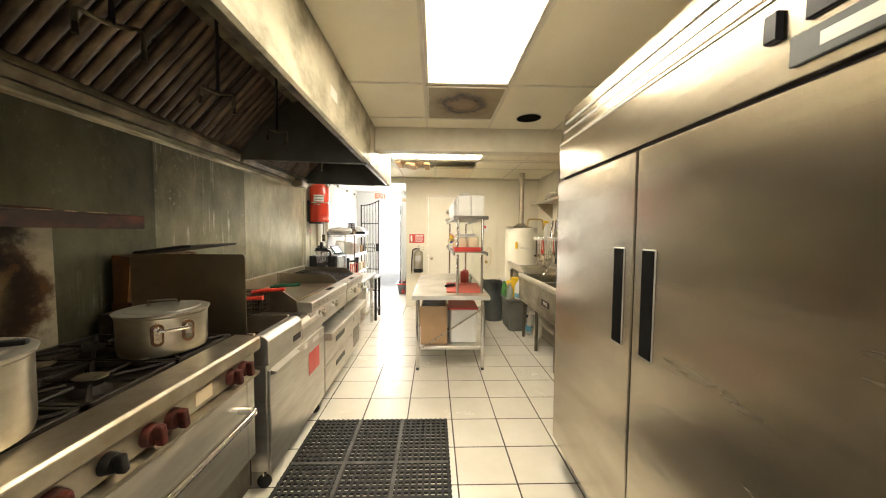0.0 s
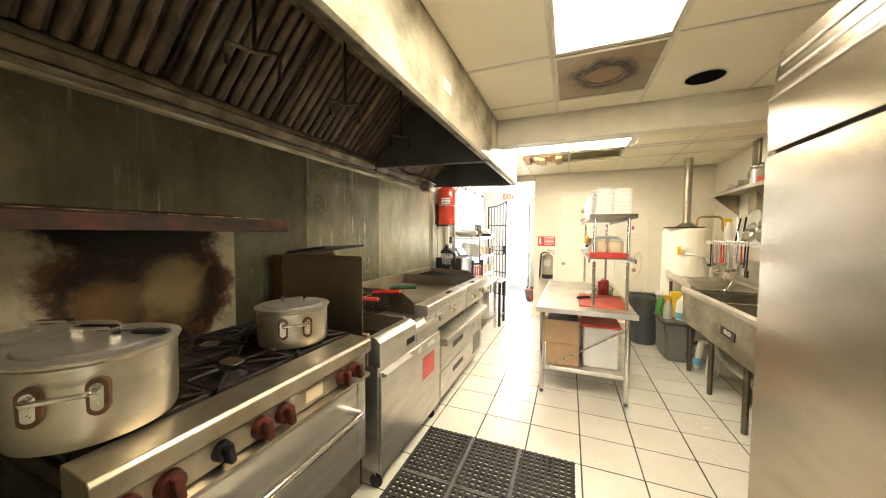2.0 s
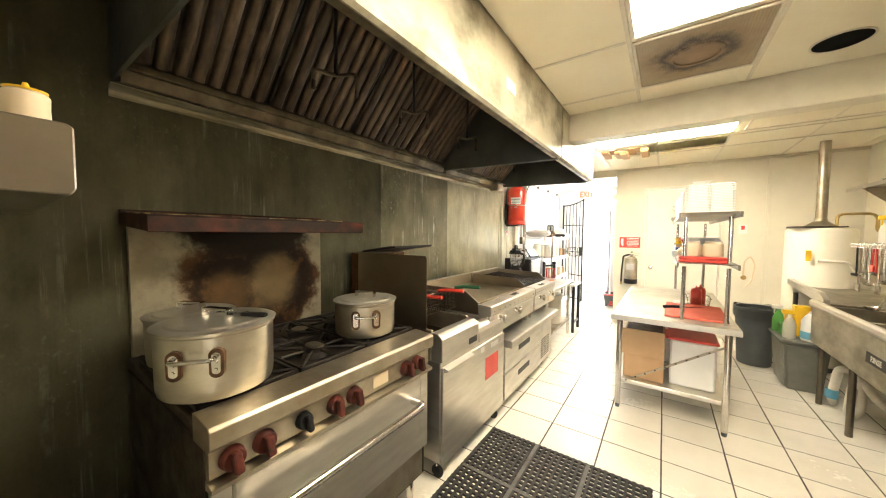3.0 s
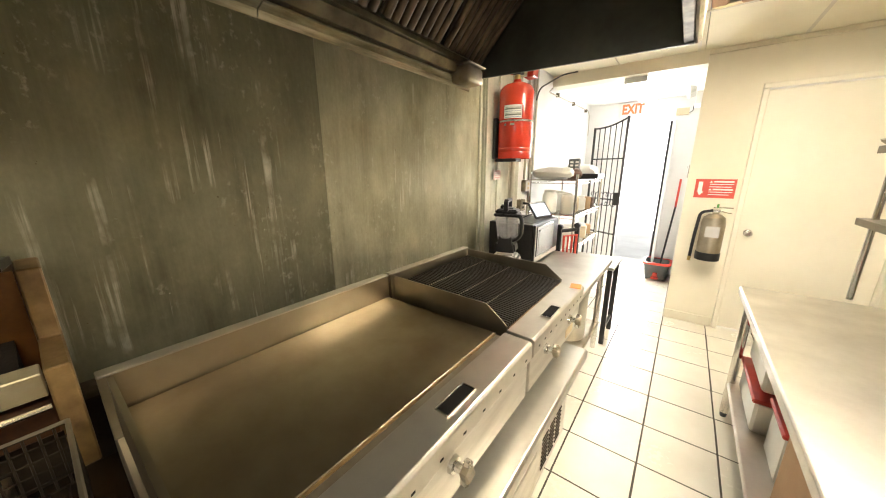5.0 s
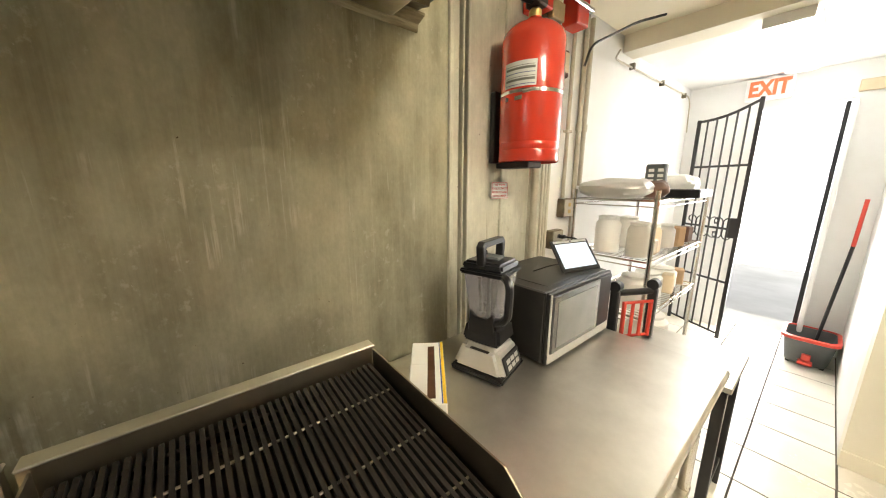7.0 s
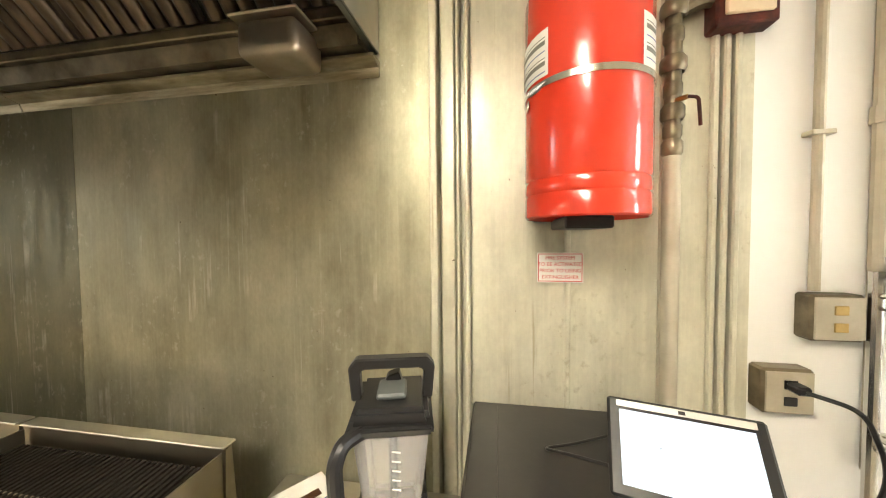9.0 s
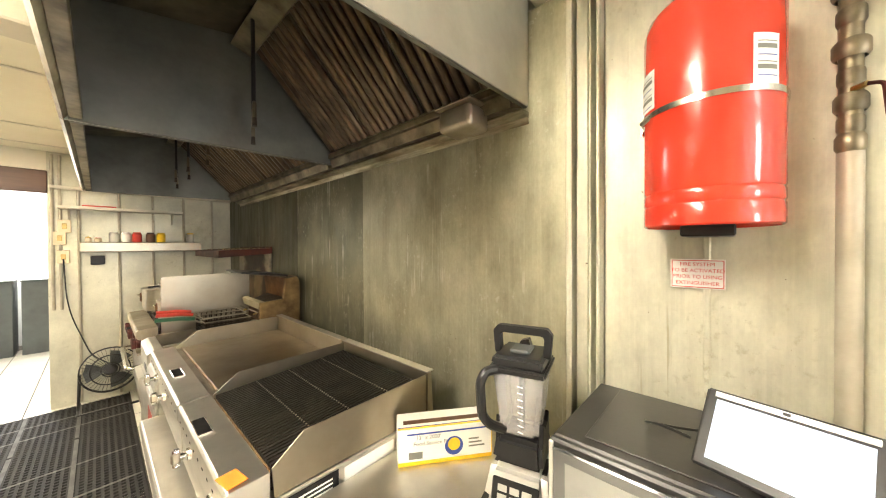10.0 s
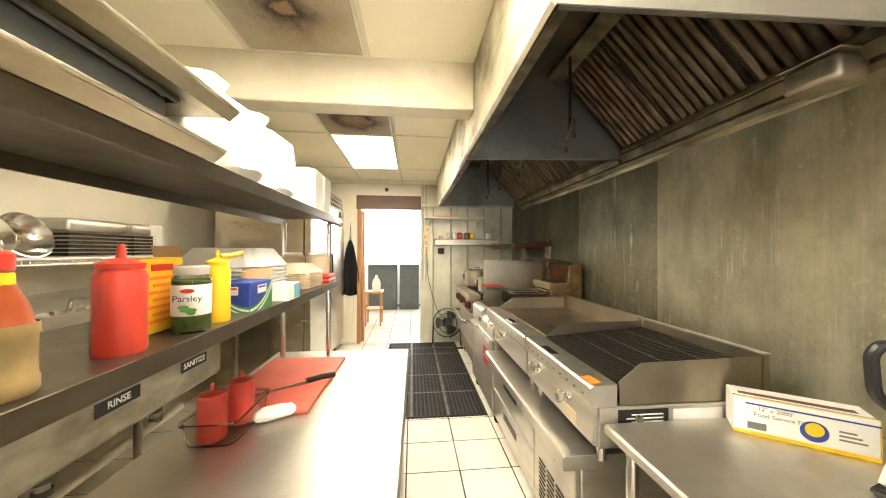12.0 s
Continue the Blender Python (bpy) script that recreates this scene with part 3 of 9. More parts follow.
setting("backdrop.001", box(-2.2, 2.4, -3.6, -3.55, 0.95, 2.5, 0), DAY_FRONT, "over-bright daylight in the front window", "backdrop")

# ---- ceiling fittings ----


def troffer(x0, x1, y0, y1, z, label, shine):
    t = thing("ceiling_light", ((x0 + x1) / 2, (y0 + y1) / 2, z), label, "ceiling light", "ceiling lights")
    for a in ((x0, x1, y0, y0 + 0.018), (x0, x1, y1 - 0.018, y1), (x0, x0 + 0.018, y0 + 0.019, y1 - 0.019), (x1 - 0.018, x1, y0 + 0.019, y1 - 0.019)):
        part("frame", box(*a, z - 0.006, z + 0.028, 0.002), GRID, t)
    part("diffuser", box(x0 + 0.019, x1 - 0.019, y0 + 0.019, y1 - 0.019, z + 0.003, z + 0.012, 0), shine, t, "glowing warm white diffuser")
    return t


troffer(0.112, 0.648, 0.998, 2.078, CEIL, "lit warm white fluorescent panel in the ceiling", DIFFUSER)
troffer(-0.40, 0.87, 3.99, 4.33, CEIL2, "long lit fluorescent panel above the prep table", DIFFUSER_PREP)


def sooted(name, base, rust, ring, spread):
    """Fine perforated sheet with a round stain about its middle."""
    m, t, p = nodes_of(name)
    n, lk = t.nodes, t.links
    co = n.new("ShaderNodeTexCoord")
    sp = n.new("ShaderNodeSeparateXYZ")
    lk.new(co.outputs["Object"], sp.inputs[0])
    cb2 = n.new("ShaderNodeCombineXYZ")
    lk.new(sp.outputs[0], cb2.inputs[0])
    lk.new(sp.outputs[1], cb2.inputs[1])
    ln = n.new("ShaderNodeVectorMath")
    ln.operation = "LENGTH"
    lk.new(cb2.outputs[0], ln.inputs[0])
    nz = n.new("ShaderNodeTexNoise")
    nz.inputs["Scale"].default_value, nz.inputs["Detail"].default_value, nz.inputs["Roughness"].default_value = 7, 8, 0.65
    lk.new(co.outputs["Object"], nz.inputs["Vector"])
    ad = n.new("ShaderNodeMath")
    ad.operation = "MULTIPLY_ADD"
    ad.inputs[1].default_value = 0.22
    lk.new(nz.outputs["Fac"], ad.inputs[0])
    lk.new(ln.outputs["Value"], ad.inputs[2])
    rp = n.new("ShaderNodeValToRGB")
    e = rp.color_ramp.elements
    e[0].position, e[0].color = 0.14, (*(v * 1.4 for v in rust), 1)
    e[1].position, e[1].color = 0.11 + ring + spread * 2.2, (*base, 1)
    for pos, col in ((0.11 + ring * 0.75, rust), (0.11 + ring, (0.02, 0.014, 0.009)), (0.11 + ring + spread, tuple((u + v) / 2 for u, v in zip(rust, base)))):
        e.new(pos).color = (*col, 1)
    lk.new(ad.outputs[0], rp.inputs[0])
    lk.new(rp.outputs[0], p.inputs["Base Color"])
    p.inputs["Roughness"].default_value, p.inputs["Metallic"].default_value = 0.55, 0.15
    return m


SOOT_VENT = sooted("sooty_diffuser_sheet", (0.36, 0.29, 0.18), (0.2, 0.13, 0.07), 0.14, 0.06)
RUST_VENT = sooted("rusty_grille_sheet", (0.46, 0.41, 0.3), (0.2, 0.13, 0.075), 0.05, 0.1)


def vent(x0, x1, y0, y1, z, label, hub):
    v = thing("ceiling_vent", ((x0 + x1) / 2, (y0 + y1) / 2, z), label, "ceiling vent", "ceiling vents")
    part("plate", box(x0, x1, y0, y1, z - 0.004, z + 0.012, 0.002), SOOT_VENT if hub else RUST_VENT, v)
    cx, cy = (x0 + x1) / 2, (y0 + y1) / 2
    for a in ((x0, x1, y0, y0 + 0.015), (x0, x1, y1 - 0.015, y1), (x0, x0 + 0.015, y0 + 0.016, y1 - 0.016), (x1 - 0.015, x1, y0 + 0.016, y1 - 0.016)):
        part("frame", box(*a, z - 0.012, z - 0.005, 0.002), GRID, v)
    bm = bmesh.new()
    k = 0
    while x0 + 0.022 + k * 0.0125 < x1 - 0.022:
        box(x0 + 0.022 + k * 0.0125, x0 + 0.028 + k * 0.0125, y0 + 0.02, y1 - 0.02, z - 0.0075, z - 0.0045, 0, bm)
        k += 1
    tagged(part("grille", bm, SOOT_VENT if hub else RUST_VENT, v, "fine stained return grille"), kind="stuff")
    if hub:
        part("damper_ring", lathe([(0.118, -0.008), (0.116, -0.012), (0.098, -0.013), (0.096, -0.008)], (cx, cy, z), 36), SOOT_VENT, v, "sooty round duct ring", True)
    return v


vent(0.112, 0.648, 2.102, 2.688, CEIL, "square ceiling air diffuser black with soot", True)
vent(0.19, 0.77, 3.115, 3.69, CEIL2, "square ceiling return grille with rust stains", False)
# open ceiling panels: sagging insulation and a dark slab for the void's shade
setting("void_shade_slab", box(0.185, 0.775, 4.47, 4.925, CEIL2 + 0.1, CEIL2 + 0.14, 0), DARK_STEEL, "dark slab standing in for the shaded void of an open ceiling panel", "ceiling")
bm = bmesh.new()
for k in range(7):
    u = k / 6
    box(-0.38 + u * 0.4, -0.3 + u * 0.4, 4.5 + 0.03 * (k % 3), 4.85 - 0.05 * (k % 2), CEIL2 - 0.02 + 0.04 * math.sin(k * 1.7), CEIL2 + 0.02 + 0.04 * math.sin(k * 1.7), 0.01, bm)
setting("insulation", bm, CARDBOARD, "torn brown insulation hanging in an open ceiling panel", "insulation")
ring = thing("ceiling_round_hole", (0.95, 2.70, CEIL), "round black cut-out in the ceiling board", "ceiling hole")
part("rim", lathe([(0.106, 0.0), (0.107, -0.004), (0.099, -0.005), (0.096, 0.0)], (0.95, 2.66, CEIL + 0.003), 32), GRID, ring, "", True)
# black disc under the board stands in for the hole's shaded depth
part("opening", lathe([(0.0, -0.003), (0.098, -0.003), (0.098, 0.0)], (0.95, 2.66, CEIL + 0.003), 32), DEEP_BLACK, ring, "black disc standing in for the shade of the opening", True)
cam_dot = thing("dome_sensor", (0.33, 0.11, 2.24), "small round black sensor on the wall over the doorway", "sensor")
part("dome", spin(lathe([(0.0, 0.03), (0.02, 0.024), (0.028, 0.01), (0.028, 0.0)], (0.33, 0.1, 2.24), 16), -90, (0.33, 0.1, 2.24), "X"), BLACK, cam_dot, "", True)

# ---- exhaust hood: two sections along the panel wall ----


def hood(y0, y1, label):
    z0, z1, xf = 1.945, 2.70, -0.395
    h = thing("exhaust_hood", ((W + xf) / 2, (y0 + y1) / 2, z0), label, "exhaust hood", "exhaust hoods")
    part("front_panel", prism([(xf, z0), (xf + 0.012, z0 + 0.012), (xf + 0.012, z1), (xf - 0.012, z1), (xf - 0.012, z0 + 0.02)], "y", y0, y1), HOOD_OUT, h, "stained cream front panel")
    for y in (y0, y1 - 0.014):
        part("end_panel", prism([(W + 0.005, z0 + 0.03), (xf - 0.013, z0), (xf - 0.013, z1), (W + 0.005, z1)], "y", y, y + 0.014), HOOD_IN, h, "dull grey metal end panel")
    # thin added sheet gives the end panel's outer face a paler grey
    part("end_skin", prism([(W + 0.006, z0 + 0.032), (xf - 0.001, z0 + 0.002), (xf - 0.001, z1), (W + 0.006, z1)], "y", y1 + 0.001, y1 + 0.005), HOOD_SKIN, h, "paler grey outer face of the end panel")
    part("front_lip", box(xf - 0.05, xf - 0.013, y0 + 0.015, y1 - 0.015, z0 + 0.008, z0 + 0.026, 0.003), GREASE_RAIL, h)
    part("inner_top", box(W + 0.006, xf - 0.014, y0 + 0.015, y1 - 0.015, z1 - 0.02, z1 - 0.004, 0), HOOD_IN, h)
    part("inner_slope", prism([(xf - 0.014, 2.42), (-0.95, 2.52), (-0.95, 2.535), (xf - 0.014, 2.435)], "y", y0 + 0.015, y1 - 0.015), SOOT_IN, h, "yellowed sooty inner ceiling of the hood")
    part("grease_gutter", prism([(W + 0.006, z0 + 0.03), (W + 0.10, z0 + 0.005), (W + 0.115, z0 + 0.05), (W + 0.105, z0 + 0.055), (W + 0.09, z0 + 0.025), (W + 0.006, z0 + 0.05)], "y", y0 + 0.015, y1 - 0.015), GREASE_RAIL, h, "greasy gutter below the filters")
    part("wall_flashing", prism([(W + 0.001, z0 - 0.030), (W + 0.006, z0 - 0.033), (W + 0.014, z0 - 0.008), (W + 0.05, z0 + 0.004), (W + 0.05, z0 + 0.012), (W + 0.001, z0 + 0.012)], "y", y0 - 0.005, y1 + 0.005), FLASHING, h, "pale grease-streaked flashing along the wall")
    part("filter_rail", box(W + 0.10, W + 0.128, y0 + 0.015, y1 - 0.015, z0 + 0.055, z0 + 0.085, 0.003), GREASE_RAIL, h)
    part("filter_rail", prism([(-1.02, 2.44), (-0.93, 2.47), (-0.95, 2.52), (-1.06, 2.49)], "y", y0 + 0.015, y1 - 0.015), GREASE_RAIL, h)
    # baffle filters lean from the gutter up to the rail
    n = max(1, round((y1 - y0) / 0.5))
    wide = (y1 - y0 - 0.04) / n
    a, b = Vector((W + 0.118, 0, z0 + 0.08)), Vector((-1.02, 0, 2.47))
    along = (b - a).normalized()
    out = Vector((along.z, 0, -along.x))
    length = (b - a).length
    for k in range(n):
        f = part("filter_frame", slab(a, along, out, length, y0 + 0.02 + k * wide + 0.004, y0 + 0.02 + (k + 1) * wide - 0.004, -0.03, -0.02), DARK_STEEL, h, "baffle filter")
        m = 8
        step = (wide - 0.03) / m
        for j in range(m):
            c = y0 + 0.02 + k * wide + 0.015 + (j + 0.5) * step
            part("baffle", ridge(a, along, out, length - 0.015, c, step * 0.41, 0.018), FILTER, f, "", True)
    return h


def ridge(a, along, out, length, y, half, high):
    """A half-round bar that leans along a slope."""
    bm = bmesh.new()
    rows = []
    for s in (0.012, length):
        row = []
        for k in range(7):
            w = math.pi * k / 6
            p = a + along * s + out * (high * math.sin(w) - high)
            row.append(bm.verts.new((p.x, y - half * math.cos(w), p.z)))
        rows.append(row)
    for k in range(6):
        bm.faces.new((rows[0][k], rows[0][k + 1], rows[1][k + 1], rows[1][k]))
    bm.faces.new(rows[0][::-1])
    bm.faces.new(rows[1])
    bm.faces.new((rows[0][6], rows[0][0], rows[1][0], rows[1][6]))
    bmesh.ops.recalc_face_normals(bm, faces=bm.faces)
    return bm


def slab(a, along, out, length, y0, y1, lo, hi):
    """A board that leans along a slope, between two places of y."""
    bm = bmesh.new()
    vs = []
    for y in (y0, y1):
        for s in (0.012, length):
            for o in (lo, hi):
                inset = 0.006 if o == hi else 0.0
                p = a + along * s + out * o
                vs.append(bm.verts.new((p.x, y + (inset if y == y0 else -inset), p.z)))
    for f in ((0, 1, 3, 2), (4, 6, 7, 5), (0, 4, 5, 1), (2, 3, 7, 6), (0, 2, 6, 4), (1, 5, 7, 3)):
        bm.faces.new([vs[i] for i in f])
    bmesh.ops.recalc_face_normals(bm, faces=bm.faces)
    return bm


hood(2.765, 4.05, "stained exhaust hood over the griddle and charbroiler")
hood(0.55, 2.75, "long stained exhaust hood over the range and fryers")


def nozzle(x, y, z, top, turn):
    """A fire-suppression pipe with two drop nozzles."""
    p = thing("suppression_nozzle", (x, y, z), "dark fire-suppression pipe with drop nozzles under the hood", "fire nozzle", "fire-suppression pipes")
    part("drop_pipe", rod((x, y, z), (x, y, top), 0.009), BLACK_METAL, p, "", True)
    d = Vector((math.cos(radians(turn)), math.sin(radians(turn)), 0)) * 0.1
    c = Vector((x, y, z))
    part("arm", tube(arc([c - d - Vector((0, 0, 0.05)), c - d - Vector((0, 0, 0.005)), c, c + d + Vector((0, 0, 0.045)), c + d - Vector((0, 0, 0.03))]), 0.0085), GREASE_RAIL, p, "", True)
    for e in (c - d - Vector((0, 0, 0.05)), c + d - Vector((0, 0, 0.03))):
        part("nozzle", rod(e, e - Vector((0, 0, 0.035)), 0.008, 8, None, 0.010), DARK_STEEL, p, "small greasy spray nozzle", True)


nozzle(-0.95, 3.05, 2.03, 2.52, 75)
nozzle(-0.93, 2.28, 2.06, 2.52, 80)
nozzle(-0.93, 1.68, 2.06, 2.52, 80)
nozzle(-0.93, 1.15, 2.06, 2.52, 80)
cup = thing("grease_cup", (-1.44, 3.84, 1.90), "brushed steel grease cup hanging under the hood gutter", "grease cup")
bm = box(-1.50, -1.375, 3.765, 3.925, 1.895, 1.985, 0.022, None, 3)
part("cup", bm, STEEL_OLD, cup, "", True)
part("rim", box(-1.51, -1.365, 3.755, 3.935, 1.9855, 1.993, 0.003), STEEL_OLD, cup)
sticker = solid("hood_sticker", box(-0.382, -0.3805, 1.725, 1.845, 2.085, 2.145, 0), PAPER, "small white printed notice stuck on the hood front", "notice")

# ---- cooking line ----
F = -0.668  # front plane of the cooking line


def caster(parent, x, y, z):
    c = part("caster", rod((x, y, z - 0.06), (x, y, z), 0.011), CHROME, parent, "", True)
    part("wheel", spin(lathe([(0, -0.013), (0.03, -0.013), (0.036, -0.007), (0.036, 0.007), (0.03, 0.013), (0, 0.013)], (x, y, 0.036), 18), 90, (x, y, 0.036), "X"), RUBBER, c, "black rubber wheel", True)


def knob_x(parent, x, y, z, r, material, label):
    k = part("knob", spin(lathe([(0, 0.024), (r * 0.85, 0.023), (r * 0.97, 0.018), (r, 0.006), (r * 1.05, 0.0)], (x, y, z), 24), 90, (x, y, z), "Y"), material, parent, label, True)
    part("knob_grip", spin(box(x + 0.0235, x + 0.05, y - r * 0.36, y + r * 0.36, z - r * 1.0, z + r * 1.0, 0.006, None, 2), 8, (x, y, z), "X"), material, k)
    return k


def gas_range():
    y0, y1 = 0.558, 1.498
    r = thing("gas_range", (-1.1, (y0 + y1) / 2, 0), "six-burner stainless gas range with grease-blackened top", "gas range")
    part("body", box(W + 0.03, F - 0.035, y0, y1, 0.14, 0.80, 0.004), DARK_STEEL, r, "dark steel range body")
    part("cooktop", box(W + 0.03, F - 0.105, y0 + 0.005, y1 - 0.005, 0.801, 0.845, 0.004), DARK_STEEL, r, "burnt black cooktop tray")
    part("front_ledge", prism([(F - 0.10, 0.80), (F + 0.0, 0.80), (F + 0.018, 0.815), (F + 0.018, 0.862), (F + 0.008, 0.872), (F - 0.10, 0.878)], "y", y0 - 0.004, y1 + 0.004, None, 0.002), STEEL_OLD, r, "worn stainless front ledge")
    part("valve_panel", prism([(F - 0.034, 0.715), (F - 0.012, 0.72), (F - 0.012, 0.799), (F - 0.034, 0.799)], "y", y0 + 0.003, y1 - 0.003), STEEL_OLD, r)
    part("lower_ledge", prism([(F - 0.03, 0.688), (F + 0.012, 0.692), (F + 0.014, 0.706), (F - 0.03, 0.714)], "y", y0, y1), STEEL_OLD, r)
    for y in (0.615, 0.70, 0.945, 1.03, 1.325, 1.405):
        knob_x(r, F - 0.012, y, 0.755, 0.032, RED_KNOB, "worn dark red control knob")
    knob_x(r, F - 0.012, 0.825, 0.757, 0.027, BLACK, "black oven thermostat knob")
    part("rating_plate", box(F - 0.0125, F - 0.0105, 1.13, 1.215, 0.735, 0.785, 0), CREAM, r, "small yellowed rating plate")
    d = part("oven_door", box(F - 0.034, F - 0.012, y0 + 0.06, y1 - 0.06, 0.30, 0.675, 0.006), STEEL, r, "stainless oven door")
    hy0, hy1 = y0 + 0.11, y1 - 0.12
    part("handle", tube(arc([(F - 0.014, hy0, 0.578), (F + 0.055, hy0, 0.578), (F + 0.06, hy0 + 0.06, 0.578), (F + 0.06, hy1 - 0.06, 0.578), (F + 0.055, hy1, 0.578), (F - 0.014, hy1, 0.578)], 6), 0.0165, 12), CHROME, d, "thick bowed chrome bar handle", True)
    part("kick_panel", box(F - 0.05, F - 0.03, y0 + 0.02, y1 - 0.02, 0.15, 0.29, 0.004), STEEL_OLD, r)
    for y in (y0 + 0.06, y1 - 0.06):
        part("side_stile", box(F - 0.03, F - 0.013, y - 0.055, y - 0.003 if y < 1 else y + 0.055, 0.30, 0.685, 0.003) if y < 1 else box(F - 0.03, F - 0.013, y + 0.003, y + 0.058, 0.30, 0.685, 0.003), STEEL, r)
    for x in (F - 0.09, W + 0.12):
        for y in (y0 + 0.05, y1 - 0.05):
            part("leg", rod((x, y, 0.0), (x, y, 0.14), 0.018, 12, None, 0.022), CHROME, r, "", True)
    # backguard with high shelf
    g = part("backguard", box(W + 0.004, W + 0.03, y0 + 0.02, y1 - 0.03, 0.84, 1.40, 0.003), BURNT, r, "scorched stainless backguard")
    part("high_shelf", prism([(W + 0.004, 1.40), (-1.165, 1.374), (-1.148, 1.372), (-1.148, 1.428), (-1.16, 1.433), (W + 0.004, 1.45)], "y", y0, y1 - 0.012, None, 0.002), RUSTED, r, "rusted red-brown shelf over the range")
    part("shelf_rim", box(W + 0.005, W + 0.02, y0, y1 - 0.012, 1.4505, 1.464, 0.002), RUSTED, r, "flaking yellow rim")
    for k in range(7):
        part("shelf_bar", box(W + 0.03 + k * 0.045, W + 0.05 + k * 0.045, y0 + 0.015 + 0.01 * (k % 3), y1 - 0.03 - 0.03 * (k % 2), 1.4492 - k * 0.0022, 1.4535 - k * 0.0022, 0.001), RUST_STRIP, r)
    # burners and grates
    for cx in (-0.93, -1.24):
        for k in range(3):
            cy = y0 + 0.16 + k * 0.31
            b = part("burner", lathe([(0.0, 0.028), (0.035, 0.026), (0.045, 0.014), (0.05, 0.0)], (cx, cy, 0.846), 20), IRON, r, "black cast-iron burner", True)
            bm = bmesh.new()
            s, q = 0.145, 0.006
            for d0, d1 in (((-s, -s), (s, -s)), ((s, -s), (s, s)), ((s, s), (-s, s)), ((-s, s), (-s, -s))):
                box(cx + min(d0[0], d1[0]) - q, cx + max(d0[0], d1[0]) + q, cy + min(d0[1], d1[1]) - q, cy + max(d0[1], d1[1]) + q, 0.868, 0.886, 0.002, bm)
            for a in range(8):
                u = Vector((math.cos(a * math.pi / 4), math.sin(a * math.pi / 4), 0))
                far = s / max(abs(u.x), abs(u.y))
                p0, p1 = Vector((cx, cy, 0.884)) + u * 0.05, Vector((cx, cy, 0.884)) + u * far
                rod(p0, p1, 0.0065, 6, bm)
            for sx in (-s, s):
                for sy in (-s, s):
                    rod((cx + sx, cy + sy, 0.845), (cx + sx, cy + sy, 0.872), 0.007, 6, bm)
            part("grate", bm, IRON, r, "greasy cast-iron burner grate")
    return r


RUSTED = mat("rusted_enamel", (0.085, 0.02, 0.009), (0.018, 0.009, 0.006), 0.4, 0.1, 4, (1, 1, 1), 0.25, 50, 0.6, lo=0.42, hi=0.58, spec=0.3)
RUST_STRIP = mat("flaking_yellow_paint", (0.45, 0.32, 0.15), (0.05, 0.022, 0.012), 0.6, 0.1, 16, (1, 1, 1), 0.4, 60, 0.8, lo=0.45, hi=0.55)


